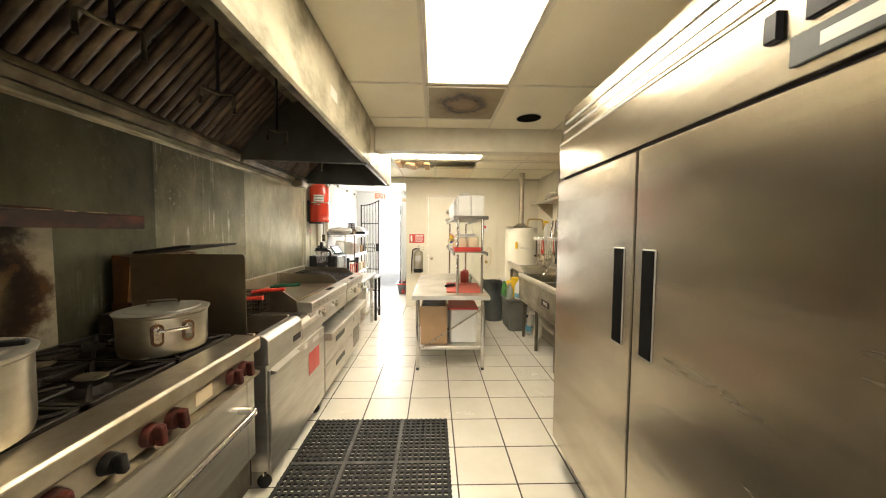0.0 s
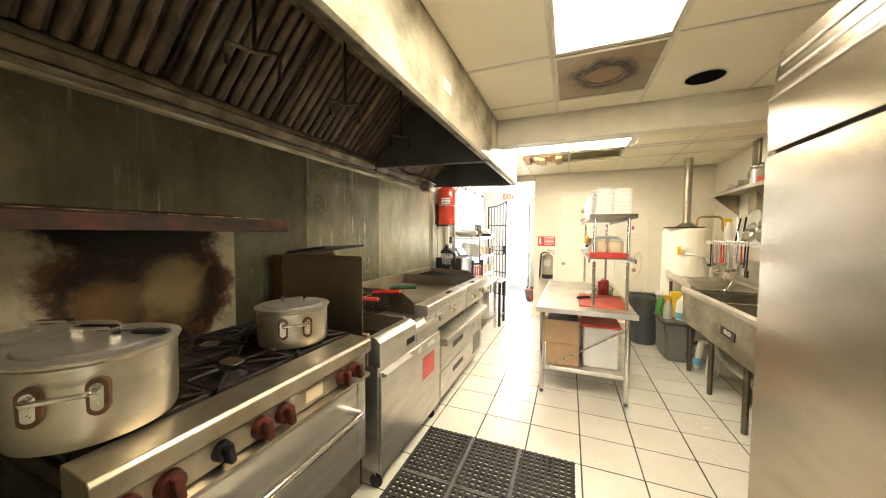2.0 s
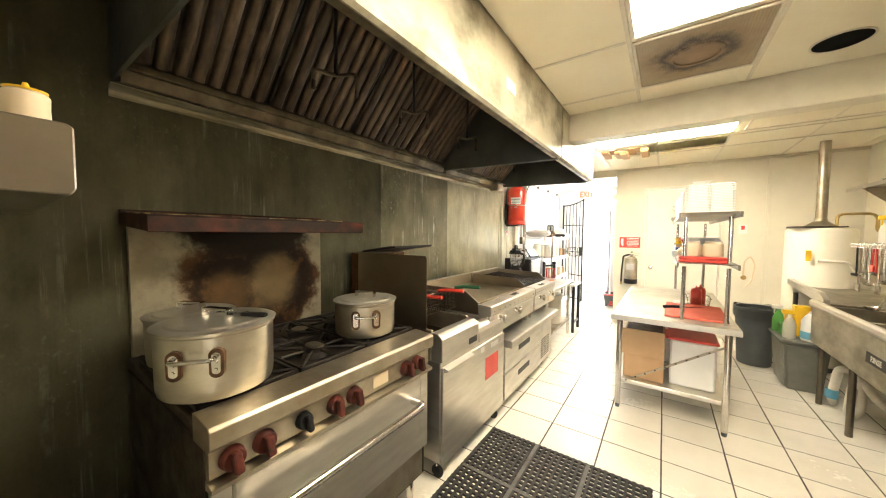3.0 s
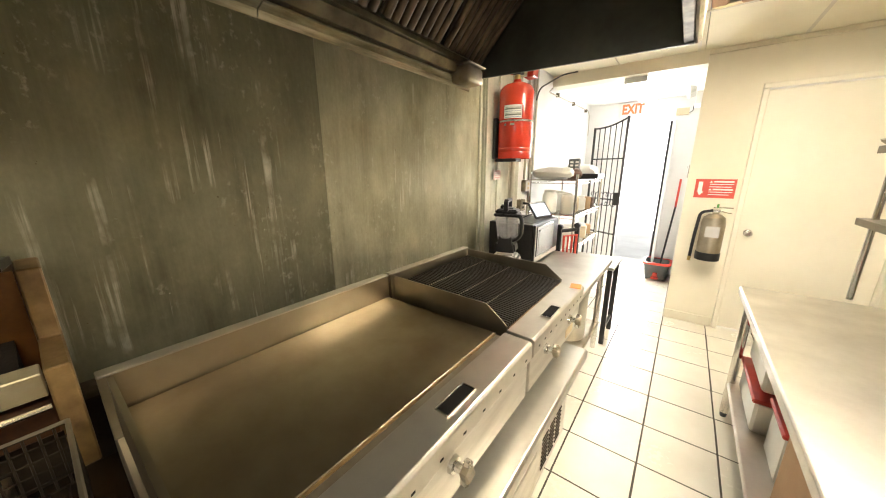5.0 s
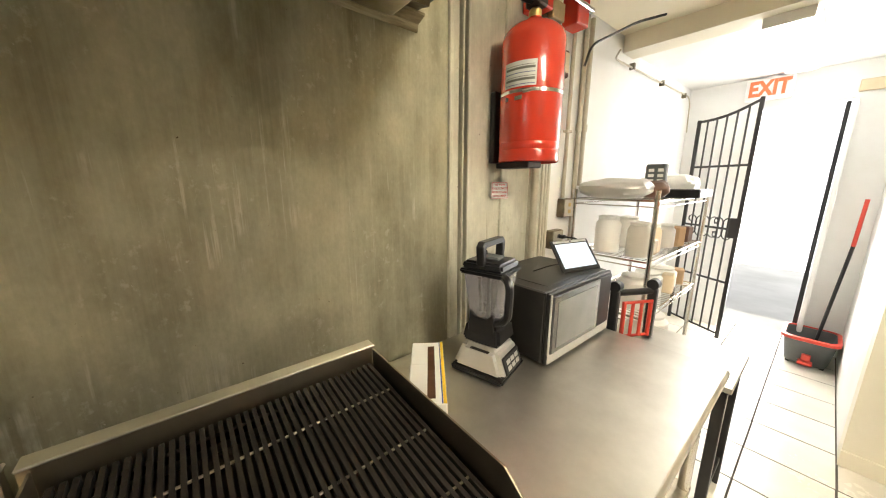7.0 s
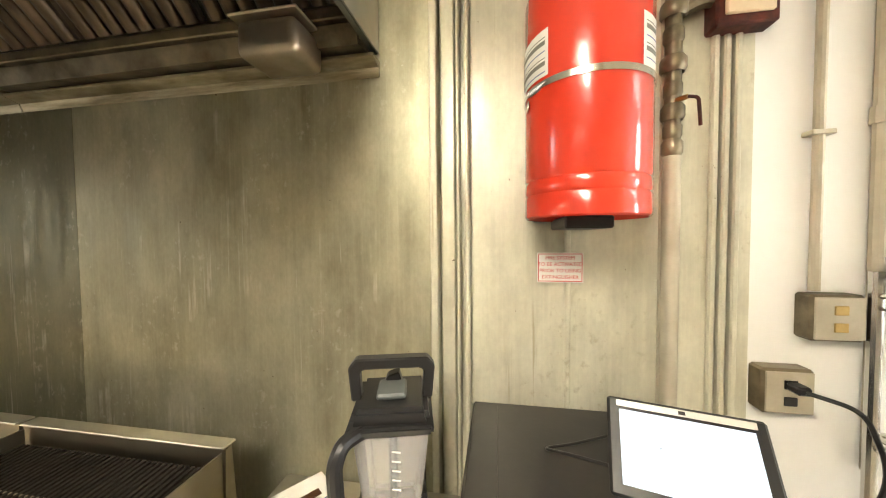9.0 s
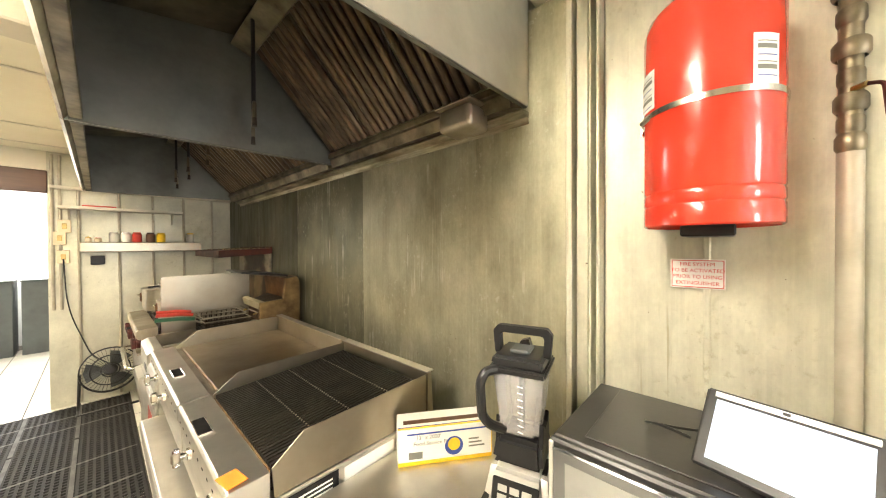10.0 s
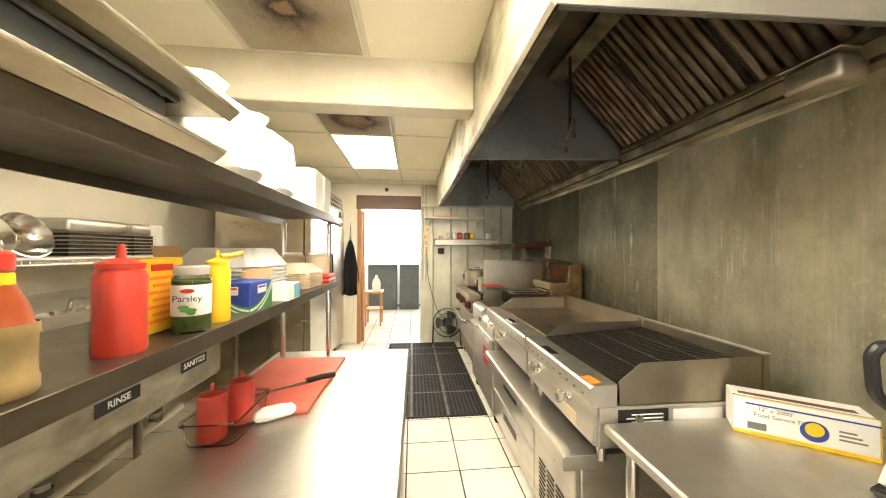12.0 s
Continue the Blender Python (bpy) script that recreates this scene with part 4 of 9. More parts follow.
def scorched():
    """Dull steel with an arch of baked brown and black grease and a paler patch inside it."""
    m, t, p = nodes_of("scorched_steel")
    n, lk = t.nodes, t.links
    co = n.new("ShaderNodeTexCoord")
    nz = n.new("ShaderNodeTexNoise")
    nz.inputs["Scale"].default_value, nz.inputs["Detail"].default_value, nz.inputs["Roughness"].default_value = 7.0, 9, 0.68
    lk.new(co.outputs["Object"], nz.inputs["Vector"])
    fine = n.new("ShaderNodeTexNoise")
    fine.inputs["Scale"].default_value, fine.inputs["Detail"].default_value = 38, 6
    lk.new(co.outputs["Object"], fine.inputs["Vector"])

    def calc(op, a, b, c=None):
        k = n.new("ShaderNodeMath")
        k.operation = op
        for i, v in enumerate((a, b, c)):
            if v is None:
                continue
            if isinstance(v, (int, float)):
                k.inputs[i].default_value = v
            else:
                lk.new(v, k.inputs[i])
        return k.outputs[0]

    def far(y, z, sy, sz):
        mp = n.new("ShaderNodeMapping")
        mp.vector_type = "TEXTURE"
        mp.inputs["Location"].default_value = (0, y, z)
        mp.inputs["Scale"].default_value = (1e3, sy, sz)
        lk.new(co.outputs["Object"], mp.inputs[0])
        ln = n.new("ShaderNodeVectorMath")
        ln.operation = "LENGTH"
        lk.new(mp.outputs[0], ln.inputs[0])
        return ln.outputs["Value"]

    def blend(a, colour, f):
        mx = n.new("ShaderNodeMix")
        mx.data_type = "RGBA"
        lk.new(f, mx.inputs["Factor"])
        if isinstance(a, tuple):
            mx.inputs["A"].default_value = (*a, 1)
        else:
            lk.new(a, mx.inputs["A"])
        mx.inputs["B"].default_value = (*colour, 1)
        return mx.outputs["Result"]

    def ramp(v, lo, hi):
        r = n.new("ShaderNodeMapRange")
        r.interpolation_type = "SMOOTHSTEP"
        r.inputs["From Min"].default_value, r.inputs["From Max"].default_value = lo, hi
        lk.new(v, r.inputs["Value"])
        return r.outputs[0]

    wob = calc("MULTIPLY_ADD", nz.outputs["Fac"], 0.9, -0.45)
    outer = calc("ADD", far(0.06, 1.08, 0.36, 0.31), wob)
    inner = calc("ADD", far(0.14, 1.10, 0.16, 0.19), wob)
    inner2 = calc("ADD", far(-0.09, 1.06, 0.13, 0.15), wob)
    soot = calc("ADD", far(0.03, 1.39, 0.36, 0.15), wob)
    c = blend((0.3, 0.275, 0.2), (0.4, 0.355, 0.25), ramp(nz.outputs["Fac"], 0.4, 0.6))
    c = blend(c, (0.11, 0.05, 0.018), ramp(outer, 1.12, 0.86))
    c = blend(c, (0.02, 0.012, 0.008), calc("MULTIPLY", ramp(outer, 1.02, 0.8), ramp(nz.outputs["Fac"], 0.36, 0.5)))
    c = blend(c, (0.3, 0.22, 0.11), calc("MULTIPLY", ramp(inner, 1.1, 0.4), 0.75))
    c = blend(c, (0.2, 0.12, 0.05), calc("MULTIPLY", ramp(inner2, 1.1, 0.4), 0.6))
    c = blend(c, (0.018, 0.012, 0.008), ramp(soot, 1.05, 0.75))
    c = blend(c, (0.06, 0.035, 0.018), calc("MULTIPLY", ramp(fine.outputs["Fac"], 0.55, 0.7), 0.12))
    lk.new(c, p.inputs["Base Color"])
    rg = n.new("ShaderNodeMapRange")
    rg.inputs["To Min"].default_value, rg.inputs["To Max"].default_value = 0.3, 0.55
    lk.new(nz.outputs["Fac"], rg.inputs["Value"])
    lk.new(rg.outputs[0], p.inputs["Roughness"])
    p.inputs["Metallic"].default_value = 0.45
    return m


BURNT = scorched()
gas_range()


def pot(x, y, z, r, h, label, turn):
    p = thing("stock_pot", (x, y, z), label, "pot", "stock pots")
    wall = [(0.0, 0.004), (r * 0.9, 0.0), (r * 0.97, 0.006), (r * 0.995, 0.022), (r, 0.04), (r + 0.001, h - 0.012), (r + 0.006, h - 0.006), (r + 0.006, h), (r - 0.002, h), (r - 0.006, h - 0.008), (r - 0.008, 0.02), (0, 0.012)]
    bm = lathe(wall, (x, y, z), 64)
    for v in bm.verts:
        d = Vector((v.co.x - x, v.co.y - y, 0))
        v.co += d * noise.noise(v.co * 6.0 + Vector((x, y, 0))) * 0.012
    part("body", bm, ALUMINIUM, p, "dented pale aluminium wall", True)
    lid = part("lid", lathe([(r - 0.002, h - 0.004), (r + 0.009, h + 0.001), (r + 0.010, h + 0.004), (r + 0.006, h + 0.006), (r * 0.86, h + 0.006), (r * 0.82, h + 0.011), (r * 0.3, h + 0.015), (0, h + 0.016)], (x, y, z), 64), LID, p, "flat aluminium lid", True)
    strap = prism([(-0.05, h + 0.014), (-0.05, h + 0.04), (-0.045, h + 0.044), (0.045, h + 0.044), (0.05, h + 0.04), (0.05, h + 0.014), (0.046, h + 0.014), (0.046, h + 0.038), (-0.046, h + 0.038), (-0.046, h + 0.014)], "y", -0.012, 0.012)
    bmesh.ops.transform(strap, matrix=Matrix.Translation((x, y, z)) @ Matrix.Rotation(radians(turn + 60), 4, "Z"), verts=strap.verts)
    part("lid_handle", strap, CHROME, lid, "bent steel strap handle")
    for s in (0, 180):
        d = radians(turn + s)
        o, t = Vector((math.cos(d), math.sin(d), 0)), Vector((-math.sin(d), math.cos(d), 0))
        up = Vector((0, 0, 1))
        k = r / 0.157
        c = Vector((x, y, z + h * 0.70)) + o * (r * 0.985)
        part("handle", tube(arc([c - t * 0.05 * k + o * 0.012, c - t * 0.05 * k + o * 0.04, c + t * 0.05 * k + o * 0.04, c + t * 0.05 * k + o * 0.012]), 0.006, 10), CHROME, p, "thin bent bar handle", True)
        for e in (-0.05 * k, 0.05 * k):
            for nm, w, hi, lo, near, far, mt, lb in (("grease_ring", 0.019, 0.022, -0.062, -0.012, 0.0075, GREASE_BURN, "burnt grease round the rivets"), ("handle_plate", 0.0115, 0.012, -0.05, -0.004, 0.0105, CHROME, "tarnished rivet plate")):
                bm = bmesh.new()
                ring = []
                for q in range(16):
                    ang = q * math.pi / 8
                    mid = (hi if math.sin(ang) >= 0 else lo + w) - (w if math.sin(ang) >= 0 else 0)
                    ring.append((w * math.cos(ang), mid + w * math.sin(ang)))
                lower = [bm.verts.new(c + t * (e + u) + up * v + o * near) for u, v in ring]
                upper = [bm.verts.new(c + t * (e + u) + up * v + o * far) for u, v in ring]
                bm.faces.new(lower[::-1])
                bm.faces.new(upper)
                for q in range(16):
                    bm.faces.new((lower[q], lower[(q + 1) % 16], upper[(q + 1) % 16], upper[q]))
                plate = part(nm, bm, mt, p, lb)
            for v in (-0.016, -0.036):
                part("rivet", rod(c + t * e + up * v + o * 0.009, c + t * e + up * v + o * 0.0135, 0.005, 10, None, 0.0035), CHROME, plate, "", True)
    return p


LID = mat("bright_lid_aluminium", (0.62, 0.59, 0.51), (0.46, 0.425, 0.345), 0.3, 0.8, 5, (1, 1, 1), 0.04, 60, 0.5)
GREASE_BURN = mat("burnt_pot_grease", (0.16, 0.075, 0.025), (0.05, 0.022, 0.01), 0.4, 0.2, 30, bump=0.2)
pot(-0.897, 0.665, 0.888, 0.157, 0.198, "large dented aluminium pot with lid on the range", -38)
pot(-1.215, 0.69, 0.888, 0.135, 0.172, "aluminium pot with lid behind another on the range", -30)
pot(-0.928, 1.308, 0.888, 0.142, 0.158, "lidded aluminium pot with riveted handles on the range", -40)
sp = thing("spatula", (-0.85, 0.72, 1.098), "black-handled spatula resting on a pot lid", "spatula")
part("handle", spin(box(-0.855, -0.765, 0.71, 0.732, 1.098, 1.112, 0.006, None, 2), 25, (-0.855, 0.72, 1.105)), BLACK, sp, "black riveted grip", True)
part("shank", spin(box(-0.95, -0.856, 0.7165, 0.7255, 1.104, 1.108, 0.001), 25, (-0.855, 0.72, 1.105)), CHROME, sp, "flat steel shank")
for k in (0.02, 0.07):
    part("rivet", spin(rod((-0.855 + k, 0.721, 1.111), (-0.855 + k, 0.721, 1.1135), 0.004, 8), 25, (-0.855, 0.72, 1.105)), CHROME, sp)


def fryer():
    y0, ym, y1 = 1.602, 2.012, 2.405
    f = thing("deep_fryer", (-1.05, 2.0, 0), "wide stainless floor fryer with two oil wells", "deep fryer")
    part("cabinet", box(W + 0.06, F - 0.012, y0 + 0.002, y1 - 0.002, 0.12, 0.68, 0.004), STEEL, f)
    part("door", box(F - 0.011, F + 0.004, y0 + 0.006, y1 - 0.012, 0.11, 0.655, 0.004), STEEL, f, "wide plain stainless door")
    part("door_pull", prism([(F + 0.0045, 0.628), (F + 0.034, 0.64), (F + 0.034, 0.648), (F + 0.0045, 0.656)], "y", y0 + 0.012, y0 + 0.30), STEEL, f, "bent stainless door pull")
    for a, b, top, run in ((y0, ym, 0.835, 0.028), (ym, y1, 0.79, 0.05)):
        part("front_apron", prism([(F - 0.075, 0.681), (F - 0.0, 0.681), (F - 0.0, top - run), (F - 0.012, top - run * 0.5), (F - 0.035, top), (F - 0.075, top)], "y", a + 0.003, b - 0.003, None, 0.003), STEEL, f, "rolled stainless front apron")
        for q in ((a + 0.003, a + 0.028), (b - 0.028, b - 0.003)):
            part("side_wall", box(W + 0.17, F - 0.076, q[0], q[1], 0.681, top + 0.01, 0.003), STEEL_OLD, f)
        part("flue_box", box(W + 0.06, W + 0.169, a + 0.003, b - 0.003, 0.681, top + 0.11, 0.004), DARK_STEEL, f, "grease-dark flue box")
        part("oil", box(W + 0.171, F - 0.077, a + 0.03, b - 0.03, 0.69, 0.735, 0), OIL, f, "dark frying oil")
    part("badge", box(F + 0.0003, F + 0.0025, 1.885, 1.985, 0.705, 0.742, 0), BLACK, f, "small dark maker's plate")
    part("warning_label", box(F + 0.0045, F + 0.0055, 2.10, 2.29, 0.40, 0.55, 0), RED_PLASTIC, f, "faded red warning label")
    part("sticker", box(F + 0.0045, F + 0.0055, 2.17, 2.29, 0.60, 0.63, 0), PAPER, f, "thin white sticker")
    part("sticker", box(F + 0.0045, F + 0.0055, 2.03, 2.08, 0.605, 0.64, 0), PAPER, f, "small white sticker")
    part("splash_guard", prism([(-1.335, 0.83), (-0.775, 0.83), (-0.775, 1.235), (-0.779, 1.245), (-0.789, 1.25), (-1.335, 1.25)], "y", 1.606, 1.6095), SPLASH, f, "upright steel splash guard")
    for x in (F - 0.06, W + 0.14):
        for y in (y0 + 0.05, y1 - 0.05):
            caster(f, x, y, 0.12)
    return f


fryer()


def basket(x, y, z, handle, label):
    b = thing("fry_basket", (x, y, z), label, "fry basket", "fry baskets")
    for k, (a0, a1, b0, b1) in enumerate(((-0.13, 0.13, -0.07, -0.07), (-0.13, 0.13, 0.07, 0.07), (-0.13, -0.13, -0.07, 0.07), (0.13, 0.13, -0.07, 0.07))):
        bm = bmesh.new()
        for j in range(6):
            rod((x + a0, y + b0, z + j * 0.025), (x + a1, y + b1, z + j * 0.025), 0.0022, 5, bm)
        for j in range(9):
            u = j / 8
            rod((x + a0 + (a1 - a0) * u, y + b0 + (b1 - b0) * u, z), (x + a0 + (a1 - a0) * u, y + b0 + (b1 - b0) * u, z + 0.125), 0.0022, 5, bm)
        tagged(part("mesh_side", bm, DARK_STEEL, b), kind="stuff")
    bm = bmesh.new()
    for j in range(7):
        rod((x - 0.13, y - 0.07 + j * 0.0233, z), (x + 0.13, y - 0.07 + j * 0.0233, z), 0.0022, 5, bm)
    tagged(part("mesh_floor", bm, DARK_STEEL, b), kind="stuff")
    part("rim", tube([(x - 0.13, y - 0.07, z + 0.128), (x + 0.13, y - 0.07, z + 0.128), (x + 0.13, y + 0.07, z + 0.128), (x - 0.13, y + 0.07, z + 0.128)], 0.0045, 6, None, True), STEEL_OLD, b)
    h = part("handle_rod", tube([(x + 0.13, y, z + 0.12), (x + 0.2, y, z + 0.155), (x + 0.3, y, z + 0.17)], 0.006), STEEL_OLD, b, "", True)
    part("grip", tube([(x + 0.17, y, z + 0.152), (x + 0.24, y, z + 0.165), (x + 0.36, y, z + 0.172)], 0.011), handle, h, "coloured plastic grip", True)


GREEN_DARK = mat("green_grip", (0.02, 0.1, 0.05), (0.02, 0.08, 0.04), 0.4, 0, 8)
basket(-1.10, 1.70, 0.84, RED_PLASTIC, "wire fry basket with a red handle")
basket(-1.08, 1.90, 0.85, RED_PLASTIC, "wire fry basket with a red handle")
basket(-1.06, 2.07, 0.85, GREEN_DARK, "wire fry basket with a dark green handle")
flue = thing("fryer_flue", (-1.38, 1.95, 0.9), "grease-baked fryer flue riser with a raised black flap", "fryer flue")
part("riser", box(-1.53, -1.30, 1.70, 2.128, 0.90, 0.985, 0.004), RUST_BROWN, flue)
part("end_post", prism([(-1.52, 0.84), (-1.235, 0.84), (-1.245, 1.065), (-1.40, 1.075), (-1.42, 1.225), (-1.50, 1.235), (-1.52, 1.2)], "y", 2.13, 2.165, None, 0.003), GREASY_YELLOW, flue, "yellowed end post")
part("back_panel", prism([(-1.515, 0.986), (-1.445, 0.986), (-1.42, 1.225), (-1.515, 1.235)], "y", 1.70, 2.128), BAKED_ORANGE, flue, "orange-brown baked back panel")
part("sooty_gap", prism([(-1.44, 0.986), (-1.305, 0.986), (-1.305, 1.03), (-1.436, 1.075)], "y", 1.72, 2.10), IRON, flue, "crusted black gap")
part("cream_strip", prism([(-1.30, 1.012), (-1.268, 1.002), (-1.256, 1.056), (-1.288, 1.066)], "y", 1.70, 2.127, None, 0.002), CREAM_STEEL, flue, "pale metal deflector strip")
part("hanger_rail", rod((-1.245, 1.70, 0.99), (-1.245, 2.127, 0.99), 0.006, 8), CHROME, flue, "bright basket hanger rail", True)
for y in (1.80, 2.03):
    part("hanger_bolt", rod((-1.262, y, 0.975), (-1.238, y, 0.968), 0.007, 8), BRASS, flue, "", True)
part("flap", prism([(-1.445, 1.236), (-1.14, 1.278), (-1.138, 1.29), (-1.20, 1.286), (-1.445, 1.252)], "y", 1.74, 2.13), BLACK_METAL, flue, "raised black flap")


def chef_base():
    y0, y1 = 2.412, 3.66
    c = thing("chef_base", (-1.05, (y0 + y1) / 2, 0), "low stainless refrigerated chef base with drawers", "chef base")
    part("body", box(W + 0.10, F - 0.03, y0 + 0.01, y1 - 0.03, 0.10, 0.53, 0.004), STEEL, c)
    part("worktop", prism([(W + 0.08, 0.531), (F + 0.055, 0.531), (F + 0.06, 0.54), (F + 0.06, 0.578), (F + 0.052, 0.587), (W + 0.08, 0.587)], "y", y0, y1, None, 0.002), STEEL_H, c, "thick stainless worktop edge")
    for a, b in ((y0 + 0.02, 3.22),):
        for z0, z1 in ((0.32, 0.52), (0.11, 0.31)):
            d = part("drawer", box(F - 0.029, F - 0.002, a, b, z0, z1, 0.005), STEEL, c, "wide stainless drawer front")
            part("recessed_pull", box(F - 0.0015, F + 0.002, (a + b) / 2 - 0.13, (a + b) / 2 + 0.13, (z0 + z1) / 2 + 0.005, (z0 + z1) / 2 + 0.05, 0.002), BLACK, d, "black recessed drawer pull")
    part("machine_cover", box(F - 0.029, F - 0.006, 3.225, y1 - 0.035, 0.11, 0.52, 0.004), STEEL, c, "stainless compressor cover")
    for k in range(9):
        for j in range(3):
            part("louvre", box(F - 0.0055, F - 0.001, 3.29 + j * 0.09, 3.36 + j * 0.09, 0.16 + k * 0.022, 0.168 + k * 0.022, 0.001), DARK_STEEL, c)
    part("thermometer", box(F - 0.0055, F, 3.30, 3.46, 0.43, 0.48, 0.002), SILVER, c)
    for x in (F - 0.1, W + 0.2):
        for y in (y0 + 0.08, y1 - 0.12):
            caster(c, x, y, 0.10)


chef_base()


# near-black colour that stands in for the shade inside slots and holes
SLOT_BLACK = mat("shade_black_slot_and_hole", (0.006, 0.005, 0.005), (0.01, 0.009, 0.008), 0.6, 0, 20, spec=0.1)


G = F + 0.055  # front plane of the griddle and the charbroiler


def counter_unit(name, y0, y1, label, category, slot):
    """The stainless case that the griddle and the charbroiler share in kind."""
    g = thing(name, (-1.05, (y0 + y1) / 2, 0.587), label, category)
    part("case", box(W + 0.20, G - 0.09, y0, y1, 0.655, 0.80, 0.004), STEEL, g)
    part("front_ledge", prism([(G - 0.16, 0.801), (G - 0.065, 0.801), (G - 0.058, 0.815), (G - 0.058, 0.868), (G - 0.066, 0.876), (G - 0.16, 0.879)], "y", y0 + 0.001, y1 - 0.001, None, 0.002), STEEL_H, g, "flat stainless front ledge")
    part("control_panel", box(G - 0.089, G - 0.07, y0 + 0.004, y1 - 0.004, 0.665, 0.80, 0.003), STEEL, g)
    for k in range(2):
        y = y0 + (0.16, 0.46)[k]
        v = part("gas_valve", spin(lathe([(0, 0.03), (0.011, 0.03), (0.012, 0.012), (0.02, 0.010), (0.022, 0.0)], (G - 0.07, y, 0.765), 16), 90, (G - 0.07, y, 0.765), "Y"), CHROME, g, "chrome gas valve", True)
        part("valve_handle", spin(box(G - 0.042, G - 0.022, y - 0.008, y + 0.008, 0.735, 0.795, 0.004), 12 - 30 * k, (G - 0.03, y, 0.765), "X"), CHROME, v, "angular metal valve handle")
        part("valve_cap", spin(box(G - 0.0415, G - 0.018, y - 0.017, y + 0.017, 0.748, 0.782, 0.005), 20, (G - 0.03, y, 0.765), "X"), STEEL_OLD, v)
    for k in range(10):
        y = y0 + 0.05 + k * (y1 - y0 - 0.1) / 9
        part("vent_hole", box(G - 0.0582, G - 0.0572, y - 0.006, y + 0.006, 0.83, 0.836, 0), SLOT_BLACK, g)
    sx, sy = slot
    part("grease_slot", box(sx - 0.017, sx + 0.017, sy - 0.056, sy + 0.056, 0.8765, 0.8796, 0.001), SLOT_BLACK, g, "dark grease slot")
    for a in ((sx - 0.021, sx - 0.0172, sy - 0.06, sy + 0.06), (sx + 0.0172, sx + 0.021, sy - 0.06, sy + 0.06), (sx - 0.017, sx + 0.017, sy - 0.06, sy - 0.0562), (sx - 0.017, sx + 0.017, sy + 0.0562, sy + 0.06)):
        part("slot_rim", box(*a, 0.876, 0.8822, 0.001), CHROME, g)
    for x in (G - 0.13, W + 0.27):
        for y in (y0 + 0.05, y1 - 0.05):
            part("leg", rod((x, y, 0.587), (x, y, 0.656), 0.015, 12, None, 0.019), CHROME, g, "", True)
    return g


gr = counter_unit("griddle", 2.19, 3.085, "stainless countertop gas griddle with a browned plate", "griddle", (-0.72, 2.715))
part("plate", box(W + 0.225, G - 0.192, 2.22, 3.075, 0.805, 0.872, 0.003), GRIDDLE, gr, "browned smooth steel griddle plate")
part("back_splash", prism([(W + 0.19, 0.80), (W + 0.224, 0.80), (W + 0.218, 0.965), (W + 0.20, 0.968)], "y", 2.19, 3.085), SPLASH, gr)
for a, b in ((2.205, 2.216),):
    part("side_splash", prism([(W + 0.225, 0.805), (G - 0.17, 0.805), (G - 0.17, 0.885), (G - 0.27, 0.955), (W + 0.225, 0.962)], "y", a, b), SPLASH, gr)
part("grease_trough", box(G - 0.188, G - 0.161, 2.22, 3.075, 0.805, 0.866, 0.002), STEEL_OLD, gr, "greasy front trough")
part("plate_lip", box(G - 0.1915, G - 0.1885, 2.22, 3.075, 0.81, 0.8735, 0.001), GREASY_YELLOW, gr, "greasy plate lip")

cb = counter_unit("charbroiler", 3.10, 3.735, "stainless countertop charbroiler with black slatted grates", "charbroiler", (-0.70, 3.34))
part("firebox", box(W + 0.225, G - 0.165, 3.13, 3.70, 0.805, 0.85, 0.003), DARK_STEEL, cb)
part("back_splash", prism([(W + 0.19, 0.80), (W + 0.224, 0.80), (W + 0.218, 0.962), (W + 0.20, 0.965)], "y", 3.10, 3.735), SPLASH, cb)
for a, b in ((3.114, 3.118), (3.728, 3.732)):
    part("side_splash", prism([(W + 0.225, 0.805), (G - 0.17, 0.805), (G - 0.165, 0.885), (G - 0.25, 0.95), (W + 0.225, 0.96)], "y", a, b), SPLASH, cb)
for a, b, g in ((2.19, 3.085, gr), (3.10, 3.735, cb)):
    part("splash_cap", box(W + 0.186, W + 0.226, a, b, 0.9655, 0.9715, 0.002), STEEL_H, g, "folded bright top edge")
n = 38
for k in range(n):
    y = 3.134 + k * (0.575 / (n - 1))
    part("grate_bar", prism([(W + 0.235, 0.912), (G - 0.168, 0.872), (G - 0.168, 0.886), (W + 0.235, 0.927)], "y", y - 0.0042, y + 0.0042), IRON, cb)
for u in (0.22, 0.5, 0.74):
    x = W + 0.235 + u * (G - 0.168 - W - 0.235)
    z = 0.924 - u * 0.041
    part("cross_bar", rod((x, 3.128, z), (x, 3.712, z), 0.0030, 6), STEEL_OLD, cb, "thin bright cross rod")
for u in (0.03, 0.97):
    x = W + 0.235 + u * (G - 0.168 - W - 0.235)
    z = 0.908 - u * 0.04
    part("grate_rest", box(x - 0.006, x + 0.006, 3.128, 3.712, z - 0.014, z + 0.003, 0.001), DARK_STEEL, cb)
for k in range(4):
    y = 3.17 + k * 0.153
    part("radiant", prism([(y - 0.05, 0.852), (y, 0.87), (y + 0.05, 0.852)], "x", W + 0.25, G - 0.2), DARK_STEEL, cb, "angled steel radiant under the grates")
part("crumb_edge", box(G - 0.1675, G - 0.1615, 3.128, 3.712, 0.855, 0.8755, 0.001), GREASY_YELLOW, cb, "crumb-crusted front edge")
part("rating_strip", box(G - 0.35, G - 0.16, 3.7365, 3.7375, 0.722, 0.79, 0), BLACK, cb, "black printed rating strip")
